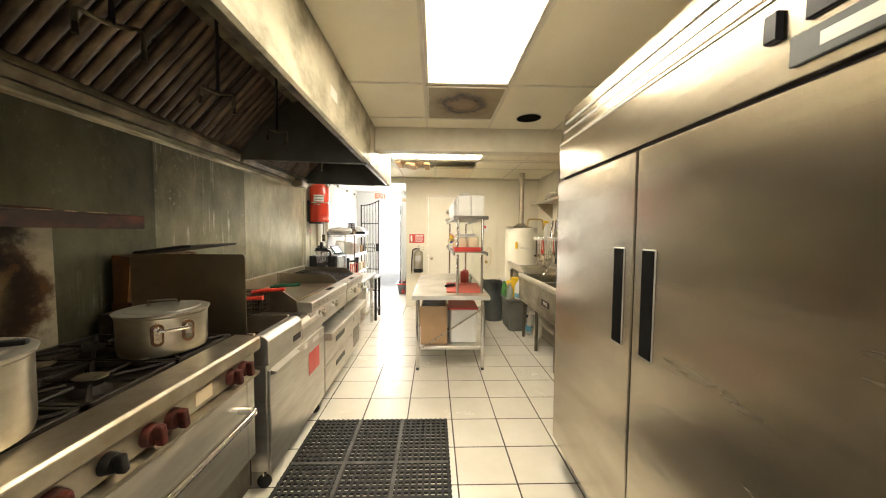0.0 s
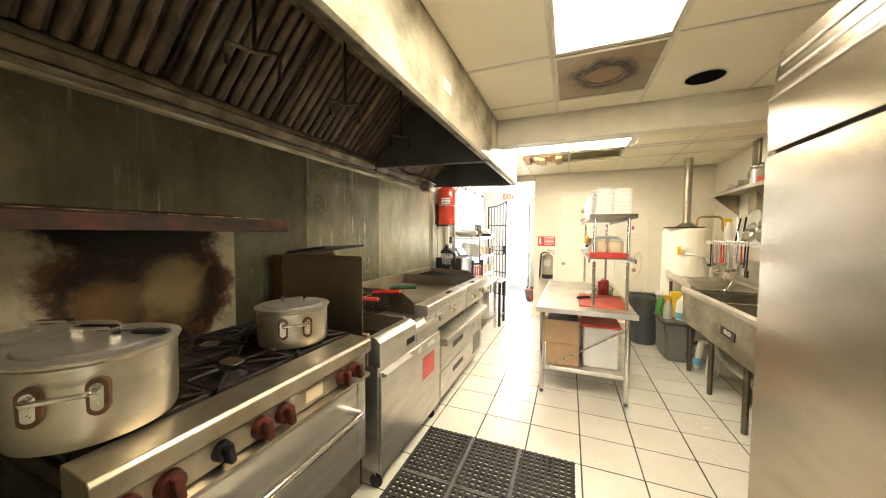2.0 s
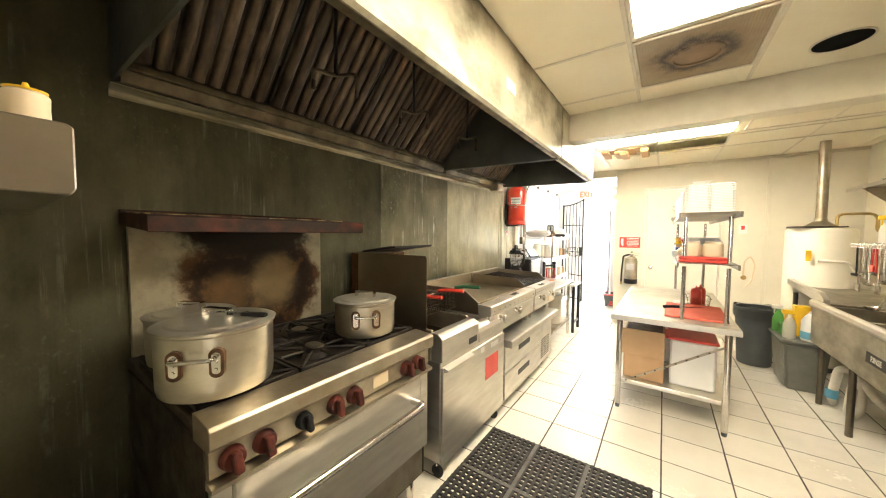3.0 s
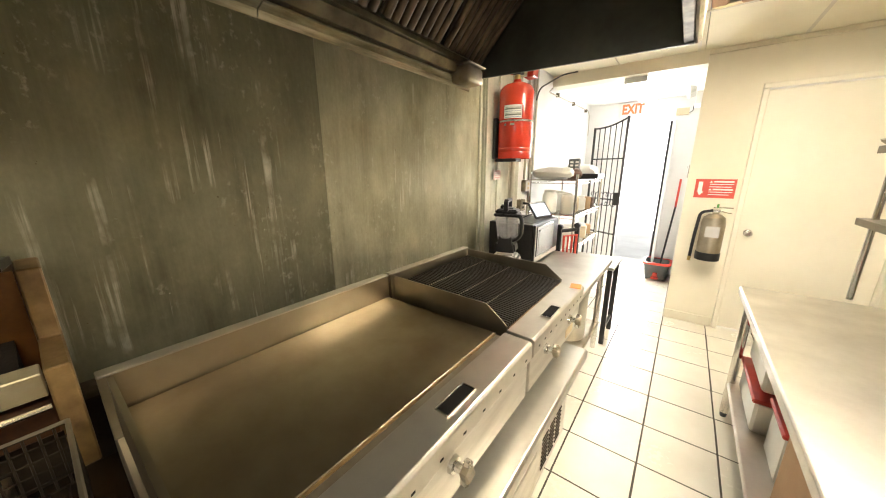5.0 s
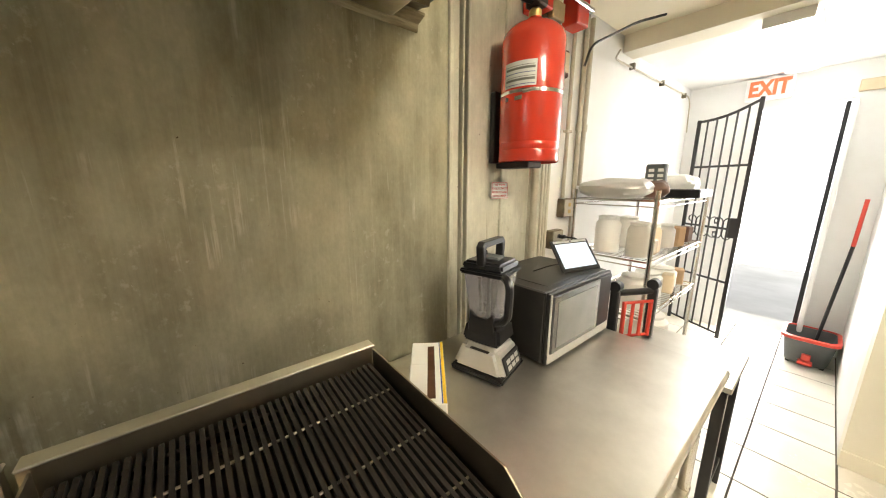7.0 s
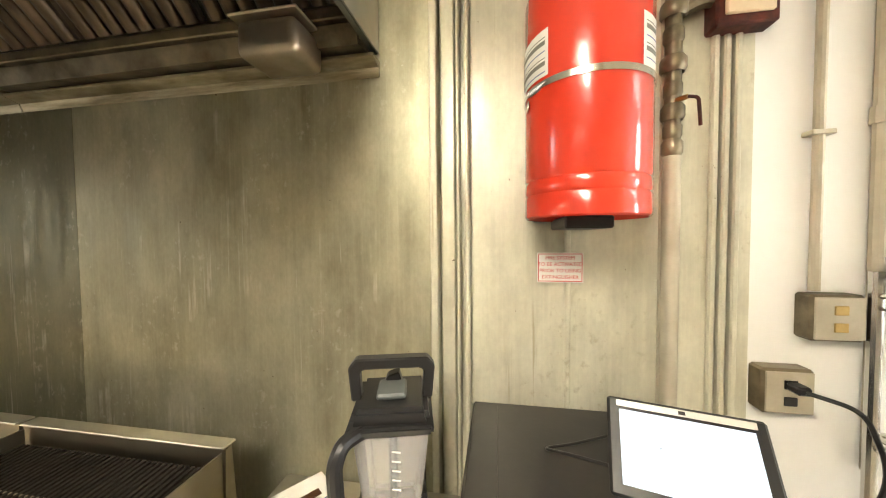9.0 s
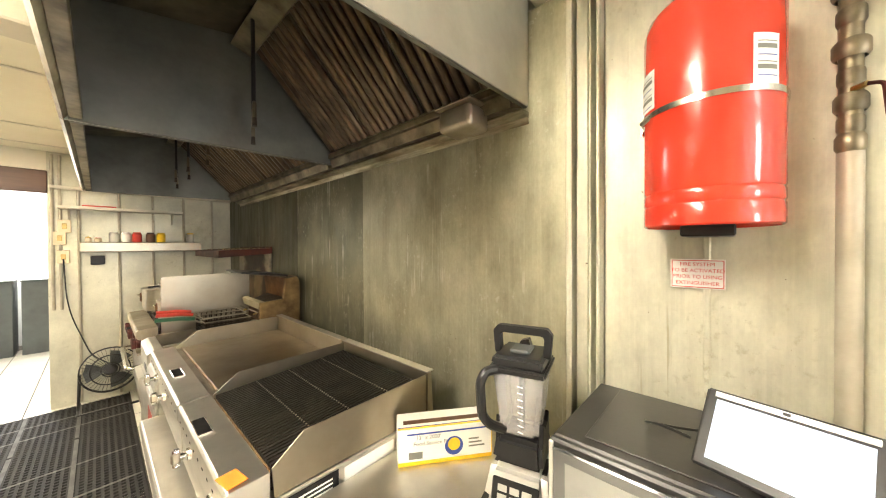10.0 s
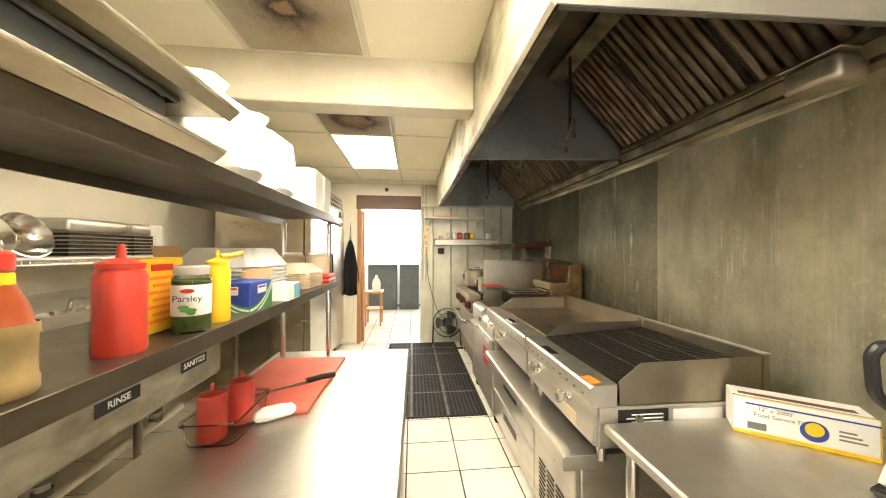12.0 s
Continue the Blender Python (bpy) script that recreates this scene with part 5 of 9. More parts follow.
for k in range(4):
    part("print_line", box(G - 0.33, G - 0.19 - 0.02 * (k % 2), 3.7378, 3.7382, 0.73 + k * 0.013, 0.735 + k * 0.013, 0), PAPER, cb)
part("dial", spin(lathe([(0.0, 0.012), (0.012, 0.012), (0.014, 0.0)], (G - 0.235, 3.7382, 0.758), 16), -90, (G - 0.235, 3.7382, 0.758), "X"), CHROME, cb, "", True)
part("name_plate", box(G - 0.0695, G - 0.066, 3.52, 3.62, 0.685, 0.725, 0.001), CREAM, cb, "oval brass-coloured name plate")
part("paper_label", box(G - 0.56, G - 0.37, 3.7365, 3.7375, 0.73, 0.785, 0), PAPER, cb, "printed white data label")
solid("price_sticker", spin(box(G - 0.11, G - 0.062, 3.655, 3.722, 0.8795, 0.8805, 0), 10, (G - 0.086, 3.69, 0.88)), ORANGE, "square orange sticker on the charbroiler ledge", "sticker")


def work_table():
    y0, y1, x0, x1, z = 3.745, 4.83, W + 0.01, -0.715, 0.75
    t = thing("work_table", (-1.14, 4.29, 0), "stainless work table with an open undershelf", "work table")
    part("tabletop", prism([(x0, z - 0.04), (x1 - 0.01, z - 0.04), (x1, z - 0.03), (x1, z - 0.008), (x1 - 0.008, z), (x0, z)], "y", y0, y1, None, 0.002), STEEL_H, t)
    for x in (x0 + 0.06, x1 - 0.06):
        for y in (y0 + 0.06, y1 - 0.06):
            part("leg", rod((x, y, 0.0), (x, y, z - 0.041), 0.02, 14), CHROME, t, "", True)
    part("undershelf", box(x0 + 0.03, x1 - 0.04, y0 + 0.03, y1 - 0.03, 0.20, 0.225, 0.003), STEEL_OLD, t)


work_table()
bench = thing("side_bench", (-0.95, 5.02, 0), "low black-framed side table with a steel top", "side table")
part("tabletop", box(-1.20, -0.70, 4.84, 5.22, 0.65, 0.675, 0.003), STEEL_H, bench)
for x in (-1.17, -0.73):
    for y in (4.87, 5.19):
        part("leg", box(x - 0.018, x + 0.018, y - 0.018, y + 0.018, 0, 0.649, 0.003), BLACK_METAL, bench)
part("stretcher", box(-0.74, -0.72, 4.89, 5.17, 0.12, 0.15, 0.003), BLACK_METAL, bench)
can = thing("steel_canister", (-0.92, 4.45, 0.225), "tall stainless canister on the undershelf", "canister")
part("body", lathe([(0, 0), (0.13, 0), (0.135, 0.01), (0.135, 0.34), (0.142, 0.345), (0.142, 0.36), (0.13, 0.36), (0.125, 0.02), (0, 0.015)], (-0.92, 4.45, 0.225), 32), STEEL_H, can, "", True)
part("lid", lathe([(0.145, 0.362), (0.145, 0.37), (0.10, 0.385), (0, 0.39)], (-0.92, 4.45, 0.225), 32), STEEL_H, can, "", True)

# ---- two-door refrigerator ----


def refrigerator():
    x0, x1, y0, y1 = 0.875, 1.70, 0.40, 1.80
    f = thing("refrigerator", (1.3, 1.1, 0), "tall two-door stainless reach-in refrigerator", "refrigerator")
    part("body", box(x0 + 0.06, x1, y0, y1, 0.14, 2.03, 0.006), FRIDGE_STEEL, f)
    for k, (a, b) in enumerate(((y0 + 0.004, 1.096), (1.104, y1 - 0.004))):
        d = part("door", box(x0 - 0.0, x0 + 0.056, a, b, 0.17, 1.655, 0.004, None, 1), FRIDGE_STEEL, f, "brushed stainless refrigerator door")
        hy = 1.02 if k == 0 else 1.185
        part("handle_recess", box(x0 - 0.003, x0 + 0.02, hy - 0.033, hy + 0.033, 0.945, 1.315, 0.003), STEEL, d)
        part("handle_slot", box(x0 - 0.0055, x0 - 0.0015, hy - 0.029, hy + 0.029, 0.950, 1.310, 0.001), DEEP_BLACK, d, "black recessed vertical handle")
        part("lock", spin(lathe([(0.0, 0.02), (0.01, 0.02), (0.012, 0.0)], (x0 + 0.03, hy + (0.1 if k else -0.1), 1.71), 14), -90, (x0 + 0.03, hy + (0.1 if k else -0.1), 1.71), "Y"), BRASS, f, "small brass lock", True)
    part("gasket", box(x0 + 0.03, x0 + 0.059, 1.0965, 1.1035, 0.17, 1.655, 0), RUBBER, f, "dark door gasket")
    part("gasket", box(x0 + 0.03, x0 + 0.059, y0 + 0.004, y1 - 0.004, 1.656, 1.671, 0), RUBBER, f, "dark door gasket")
    part("header_panel", prism([(x0 + 0.008, 1.672), (x0 + 0.06, 1.672), (x0 + 0.06, 2.03), (x0 + 0.03, 2.03), (x0 + 0.012, 1.88), (x0 + 0.004, 1.86)], "y", y0, y1, None, 0.002), FRIDGE_STEEL, f, "stainless header panel")
    part("seam", box(x0 - 0.001, x0 + 0.006, y0 + 0.002, y1 - 0.002, 1.853, 1.863, 0.002), STEEL, f)
    for z in (1.915, 1.965):
        part("header_ridge", box(x0 + 0.006 + (z - 1.86) * 0.11, x0 + 0.03, y0 + 0.09, y1 - 0.03, z, z + 0.012, 0.003), STEEL, f)
        # dark strip puts the shade below each ridge into colour
        part("ridge_shade_strip", box(x0 + 0.01 + (z - 1.86) * 0.11, x0 + 0.03, y0 + 0.09, y1 - 0.03, z - 0.007, z - 0.0005, 0), DARK_STEEL, f)
    part("badge", box(x0 - 0.0005, x0 + 0.006, 0.47, 0.637, 1.695, 1.755, 0.002), GREY_PLASTIC, f, "dark grey maker's badge")
    part("display", box(x0 - 0.003, x0 + 0.01, 0.49, 0.612, 1.772, 1.825, 0.003), BLACK, f, "black temperature display")
    words("35", 0.03, Matrix.Translation((x0 - 0.0035, 0.55, 1.80)) @ FACE_NX, EXIT_RED, f, "digits")
    part("badge_stripe", box(x0 - 0.0012, x0 - 0.0006, 0.485, 0.585, 1.712, 1.737, 0), SILVER, f)
    part("rocker_switch", box(x0 - 0.008, x0 + 0.01, 0.655, 0.685, 1.765, 1.825, 0.003), BLACK, f, "black rocker switch")
    for x in (x0 + 0.12, x1 - 0.08):
        for y in (y0 + 0.08, y1 - 0.08):
            caster(f, x, y, 0.14)


refrigerator()

# ---- prep table with its double overshelf ----
TX, TY, TURN = -0.035, 2.93, -0.5


def place(u, v, z):
    """The world's metres for a place on the turned prep table."""
    c, s = math.cos(radians(TURN)), math.sin(radians(TURN))
    return (TX + c * u - s * v, TY + s * u + c * v, z)


def prep_table():
    t = thing("prep_table", (TX, TY, 0), "stainless prep table with a lower shelf", "prep table", turn=TURN)
    L, D, z = 1.62, 0.735, 0.775
    part("tabletop", prism([(0, z - 0.04), (D, z - 0.04), (D, z - 0.006), (D - 0.006, z), (0.006, z), (0, z - 0.006)], "y", 0, L, None, 0.002), STEEL_H, t)
    for u in (0.045, D - 0.045):
        for v in (0.16, L - 0.12):
            leg = part("leg", rod((u, v, 0.03), (u, v, z - 0.041), 0.0205, 16), CHROME, t, "", True)
            part("foot", rod((u, v, 0.0), (u, v, 0.034), 0.015, 12, None, 0.019), GREY_PLASTIC, leg, "", True)
    part("undershelf", box(0.03, D - 0.03, 0.17, L - 0.09, 0.20, 0.232, 0.004), STEEL_H, t, "galvanised undershelf")
    part("cross_brace", prism([(0.05, 0.20), (0.075, 0.20), (D - 0.04, 0.61), (D - 0.065, 0.61)], "y", 0.172, 0.178), STEEL_OLD, t, "diagonal perforated brace")
    for k in range(9):
        q = 0.06 + 0.1 * k
        c = Vector((0.062 + (D - 0.115) * q, 0.171, 0.20 + 0.41 * q))
        part("brace_hole", rod(c - Vector((0, 0.0015, 0)), c, 0.006, 8), SLOT_BLACK, t)
    return t


def overshelf():
    o = thing("overshelf", (0.51, 3.75, 0.7755), "double-deck stainless overshelf standing on the prep table", "overshelf")
    a = 0.352
    for z in (1.185, 1.525):
        part("shelf", prism([(a, z - 0.034), (a + 0.01, z - 0.034), (a + 0.013, z - 0.004), (a + 0.312, z - 0.004), (a + 0.315, z - 0.034), (a + 0.325, z - 0.034), (a + 0.325, z), (a, z)], "y", 2.95, 4.66, None, 0.001), SHELF_STEEL, o)
    for u in (a + 0.045, a + 0.28):
        for v in (3.03, 4.45 + 0.16):
            part("post", rod((u, v, 0.777), (u, v, 1.155), 0.0125, 14), CHROME, o, "", True)
            part("post", rod((u, v, 1.185), (u, v, 1.495), 0.0125, 14), CHROME, o, "", True)


prep_table()
overshelf()

# ---- three-bay sink by the right wall ----


def sink():
    s = thing("sink", (1.68, 3.3, 0), "three-bay stainless sink with drainboards", "sink")
    x0, x1, y0, y1, top, low = 1.31, 2.03, 2.0, 5.12, 0.86, 0.47
    bays = [(2.42, 2.98), (3.01, 3.57), (3.60, 4.14)]
    part("apron", prism([(x0, low + 0.03), (x0 + 0.03, low), (x0 + 0.045, low), (x0 + 0.013, low + 0.036), (x0 + 0.013, 0.80), (x0, 0.80)], "y", 2.39, 4.17), SINK_STEEL, s, "stained stainless front apron")
    for y in (2.391, 4.157):
        part("end_wall", box(x0 + 0.014, x1 - 0.1, y, y + 0.012, low, 0.80, 0.002), SINK_STEEL, s)
    for a, b in bays:
        for y in (a, b - 0.012):
            part("bowl_side", box(x0 + 0.05, x1 - 0.1, y, y + 0.012, low, 0.80, 0), SINK_STEEL, s)
        part("bowl_front", box(x0 + 0.05, x0 + 0.06, a + 0.013, b - 0.013, low + 0.013, 0.80, 0), SINK_STEEL, s)
        part("bowl_back", box(x1 - 0.112, x1 - 0.101, a + 0.013, b - 0.013, low + 0.013, 0.80, 0), SINK_STEEL, s)
        part("bowl_floor", box(x0 + 0.05, x1 - 0.1, a + 0.013, b - 0.013, low, low + 0.012, 0), STEEL_OLD, s)
        d = part("drain", rod((1.50, (a + b) / 2, low - 0.20), (1.50, (a + b) / 2, low - 0.001), 0.024, 14), PVC, s, "dirty white drain pipe", True)
        for z in (low - 0.035, low - 0.095, low - 0.15):
            part("coupling", rod((1.50, (a + b) / 2, z - 0.012), (1.50, (a + b) / 2, z + 0.012), 0.033, 14), GREY_BIN if z < low - 0.04 else PVC, d, "", True)
    part("front_roll", prism([(x0 - 0.012, 0.79), (x0 - 0.02, 0.81), (x0 - 0.018, 0.835), (x0 - 0.004, 0.85), (x0 + 0.02, 0.846), (x0 + 0.05, 0.815), (x0 + 0.05, 0.801), (x0, 0.801)], "y", 2.385, 4.175, None, 0.002), STEEL, s, "rolled stainless rim")
    part("back_deck", box(x1 - 0.1, x1, y0, y1, 0.76, 0.84, 0.004), STEEL_H, s)
    part("back_splash", box(x1 + 0.001, x1 + 0.03, y0, y1, 0.76, 1.10, 0.004), STEEL, s)
    part("drainboard", box(x0 + 0.051, x1 - 0.101, y0, 2.39, 0.79, 0.81, 0.002), STEEL_H, s, "sloping drainboard")
    board = prism([(4.18, 0.80), (y1 - 0.02, 0.845), (y1 - 0.02, 0.86), (4.18, 0.816)], "x", x0 + 0.10, x1 - 0.101)
    part("drainboard", board, SINK_STEEL, s, "wide sloping drainboard")
    part("drain_edge", prism([(4.176, 0.80), (y1, 0.86), (y1, 0.915), (4.30, 0.90), (4.176, 0.85)], "x", x0 + 0.06, x0 + 0.099, None, 0.004), STEEL, s, "rolled drainboard edge")
    part("drain_edge", box(x0 + 0.06, x1 - 0.101, y1 - 0.019, y1, 0.86, 0.92, 0.004), STEEL, s)
    part("drain_edge", box(x0 - 0.02, x0 + 0.05, y0, y0 + 0.02, 0.78, 0.90, 0.003), STEEL, s)
    for a, b in ((2.98, 3.01), (3.57, 3.60)):
        part("divider", box(x0 + 0.05, x1 - 0.1, a, b, 0.78, 0.80, 0.003), STEEL_H, s)
    for y, text in ((2.66, "SANITIZE"), (3.17, "RINSE")):
        p = part("label_plate", box(x0 - 0.004, x0 - 0.001, y - 0.115, y + 0.115, 0.612, 0.678, 0.001), BLACK, s, "black engraved label")
        words(text, 0.046, Matrix.Translation((x0 - 0.0045, y, 0.645)) @ FACE_NX, PAPER, p, "lettering", 0.0008)
    for x in (x0 + 0.05, x1 - 0.06):
        for y in (2.1, 3.0, 3.585, 4.10, 5.0):
            part("leg", rod((x + (0.05 if y == 5.0 else 0), y, 0.0), (x + (0.05 if y == 5.0 else 0), y, 0.79 if y in (2.1, 5.0) else low), 0.019, 14), SHELF_STEEL, s, "", True)
    part("leg_brace", prism([(4.10, 0.30), (4.12, 0.30), (4.30, 0.80), (4.28, 0.80)], "x", x0 + 0.08, x0 + 0.085), SHELF_STEEL, s)
    part("waste_pipe", tube(arc([(1.50, 2.5, 0.30), (1.50, 3.70, 0.26), (1.48, 3.86, 0.36), (1.42, 3.98, 0.36), (1.40, 4.02, 0.10), (1.44, 4.12, 0.03)]), 0.027, 12), PVC, s, "dirty white waste pipe", True)
    part("pipe_trap", tube(arc([(1.50, 3.87, 0.28), (1.50, 3.87, 0.09), (1.44, 3.80, 0.06), (1.40, 3.74, 0.10), (1.40, 3.70, 0.30)]), 0.026, 12), PVC, s, "dirty white pipe trap", True)
    part("blue_fitting", rod((1.40, 4.015, 0.10), (1.40, 4.015, 0.17), 0.036, 16), LIGHT_BLUE, s, "blue pipe fitting", True)
    for y in (2.70, 3.50):
        part("faucet", tube(arc([(2.03, y, 0.97), (1.98, y, 0.98), (1.97, y, 1.06), (1.76, y, 1.06), (1.75, y, 1.02)]), 0.012, 10), CHROME, s, "chrome swing faucet", True)
        for e in (-0.1, 0.1):
            part("tap_handle", rod((2.03, y + e, 0.97), (1.97, y + e, 0.985), 0.014, 12), CHROME, s, "", True)
    return s


SINK_STEEL = mat("stained_sink_steel", (0.45, 0.42, 0.34), (0.27, 0.245, 0.185), 0.27, 0.95, 3.5, (1, 1, 2), 0.05, 50, 0.48)
sink()

# ---- on and by the work table ----


def suppression_cylinder():
    x, y, z, r = -1.462, 4.57, 1.505, 0.129
    c = thing("fire_suppression_cylinder", (x, y, z), "large red fire-suppression cylinder strapped to the wall", "fire cylinder")
    prof = [(0, 0.012), (r - 0.012, 0.012), (r - 0.004, 0.0), (r, 0.004), (r, 0.045), (r - 0.002, 0.05), (r, 0.055), (r, 0.075), (r - 0.002, 0.08), (r, 0.085), (r, 0.47), (r - 0.008, 0.50), (r - 0.03, 0.525), (r - 0.07, 0.54), (0.03, 0.545), (0.028, 0.565), (0, 0.565)]
    part("body", lathe(prof, (x, y, z), 56), RED, c, "glossy red cylinder", True)
    part("valve", lathe([(0.024, 0.565), (0.026, 0.59), (0.018, 0.60), (0.018, 0.64), (0, 0.64)], (x, y, z), 16), BRASS, c, "brass valve", True)
    part("valve_block", box(x - 0.03, x + 0.04, y - 0.03, y + 0.03, z + 0.60, z + 0.65, 0.006), DARK_STEEL, c)
    part("hose", tube(arc([(x, y - 0.03, z + 0.62), (x, y - 0.09, z + 0.61), (x - 0.02, y - 0.10, z + 0.70), (x - 0.05, y - 0.10, z + 0.84)]), 0.012), BLACK, c, "", True)
    band = lathe([(r + 0.0005, 0.262), (r + 0.003, 0.262), (r + 0.003, 0.275), (r + 0.0005, 0.275)], (x, y, z), 56)
    part("band", band, CHROME, c, "perforated steel clamp band", True)
    part("band_screw", rod((x + 0.05, y - 0.125, z + 0.262), (x + 0.085, y - 0.09, z + 0.272), 0.008), CHROME, c, "", True)
    part("band_tail", box(x - 0.03, x + 0.05, y - 0.128, y - 0.126, z + 0.235, z + 0.25, 0), CHROME, c)
    for a0, a1 in ((-106, -46), (34, 58)):
        bm = bmesh.new()
        ring = []
        for k in range(9):
            a = radians(a0 + (a1 - a0) * k / 8)
            ring.append([bm.verts.new((x + (r + 0.0012) * math.cos(a), y + (r + 0.0012) * math.sin(a), z + h)) for h in (0.275 if a0 > 0 else 0.283, 0.375)])
        for p, q in zip(ring, ring[1:]):
            bm.faces.new((p[0], q[0], q[1], p[1]))
        lab = part("data_label", bm, PAPER, c, "white and blue data label")
        for row in range(6):
            bm = bmesh.new()
            prev = None
            for k in range(9):
                a = radians(a0 + 3 + (a1 - a0 - 6) * k / 8)
                pair = [bm.verts.new((x + (r + 0.0022) * math.cos(a), y + (r + 0.0022) * math.sin(a), z + 0.29 + row * 0.0135 + h)) for h in (0, 0.009 if row % 3 == 1 else 0.002)]
                if prev:
                    bm.faces.new((prev[0], pair[0], pair[1], prev[1]))
                prev = pair
            part("print_line", bm, GREY_BIN if row % 3 else BLUE, lab)
    part("wall_bracket", box(-1.602, x - r + 0.02, y - 0.10, y - 0.05, z + 0.0, z + 0.30, 0.004), BLACK_METAL, c, "black wall bracket")
    part("foot_bracket", box(-1.602, x + 0.04, y - 0.05, y + 0.05, z - 0.022, z + 0.005, 0.004), BLACK_METAL, c)


suppression_cylinder()
notice = thing("fire_notice", (-1.5915, 4.542, 1.383), "small white notice with red lettering on the metal wall", "notice")
part("plate", box(-1.5915, -1.5895, 4.483, 4.601, 1.343, 1.423, 0.0005), PAPER, notice)
for k, line in enumerate(("FIRE SYSTEM", "TO BE ACTIVATED", "PRIOR TO USING", "EXTINGUISHER")):
    words(line, 0.0138, Matrix.Translation((-1.5889, 4.542, 1.409 - k * 0.0172)) @ FACE_X, RED_INK, notice)
for a in ((4.4855, 4.5985, 1.3455, 1.3475), (4.4855, 4.5985, 1.4185, 1.4205), (4.4855, 4.4875, 1.348, 1.418), (4.5965, 4.5985, 1.348, 1.418)):
    part("border", box(-1.5894, -1.5889, *a, 0), RED_INK, notice)

gas = thing("gas_pipe", (-1.575, 4.79, 0.4), "painted gas pipe with a valve and red lever", "pipe")
part("pipe", rod((-1.575, 4.80, 0.3), (-1.575, 4.80, 1.66), 0.02, 14), PIPE, gas, "", True)
for z, r in ((1.66, 0.027), (1.70, 0.024), (1.745, 0.03), (1.80, 0.024), (1.86, 0.033), (1.93, 0.026), (1.99, 0.034)):
    part("fitting", lathe([(r * 0.7, 0), (r * 0.86, 0.008), (r * 0.86, 0.032), (r * 0.7, 0.04)], (-1.575, 4.80, z), 12), GREASE_RAIL, gas, "", True)
part("riser", rod((-1.575, 4.80, 1.70), (-1.575, 4.80, 2.33), 0.018, 12), GREASE_RAIL, gas, "", True)
part("elbow", tube(arc([(-1.575, 4.80, 2.0), (-1.575, 4.87, 2.03), (-1.575, 4.95, 2.0)]), 0.016), GREASE_RAIL, gas, "", True)
part("valve_stem", rod((-1.56, 4.80, 1.79), (-1.54, 4.815, 1.79), 0.006), BRASS, gas, "", True)
part("lever", tube(arc([(-1.54, 4.815, 1.79), (-1.535, 4.835, 1.785), (-1.535, 4.84, 1.72)]), 0.004), RED_KNOB, gas, "dark red valve lever", True)
pull = thing("pull_station", (-1.59, 4.95, 1.93), "small red and cream manual release box on the wall", "release box")
part("backbox", box(-1.605, -1.555, 4.88, 5.01, 1.952, 2.08, 0.005), RED_KNOB, pull)
part("cover", box(-1.5545, -1.545, 4.895, 4.995, 1.972, 2.065, 0.003), CREAM, pull)
con = thing("conduit", (-1.61, 5.12, 1.3), "thin painted conduit running down to a switch box", "conduit")
part("tube", rod((-1.605, 5.13, 1.33), (-1.605, 5.13, 2.29), 0.011, 10), PIPE, con, "", True)
part("strap", box(-1.62, -1.59, 5.105, 5.155, 1.70, 1.712, 0.002), PIPE, con)
for y, z, kind in ((5.155, 1.27, "switch"), (5.06, 1.09, "outlet")):
    b = thing("wall_box", (-1.60, y, z), "grimy painted metal " + kind + " box on the wall", "electrical box", "electrical boxes")
    part("box", box(-1.622, -1.575, y - 0.055, y + 0.055, z - 0.055, z + 0.055, 0.006), GREASE_RAIL, b)
    part("face_plate", box(-1.5745, -1.570, y - 0.05, y + 0.05, z - 0.05, z + 0.05, 0.002), PIPE, b)
    for e in (-0.02, 0.02):
        part("socket", box(-1.5695, -1.566, y - 0.014, y + 0.014, z + e - 0.011, z + e + 0.011, 0.002), BRASS if kind == "switch" else BLACK, b)
part("plug", box(-1.5655, -1.53, 5.045, 5.075, 1.10, 1.12, 0.005), BLACK, b, "black plug")
part("cord", tube(arc([(-1.53, 5.06, 1.11), (-1.48, 5.12, 1.10), (-1.47, 5.16, 0.98), (-1.5, 5.14, 0.80), (-1.5, 5.10, 0.70)], 8), 0.005), BLACK, b, "black power cord", True)


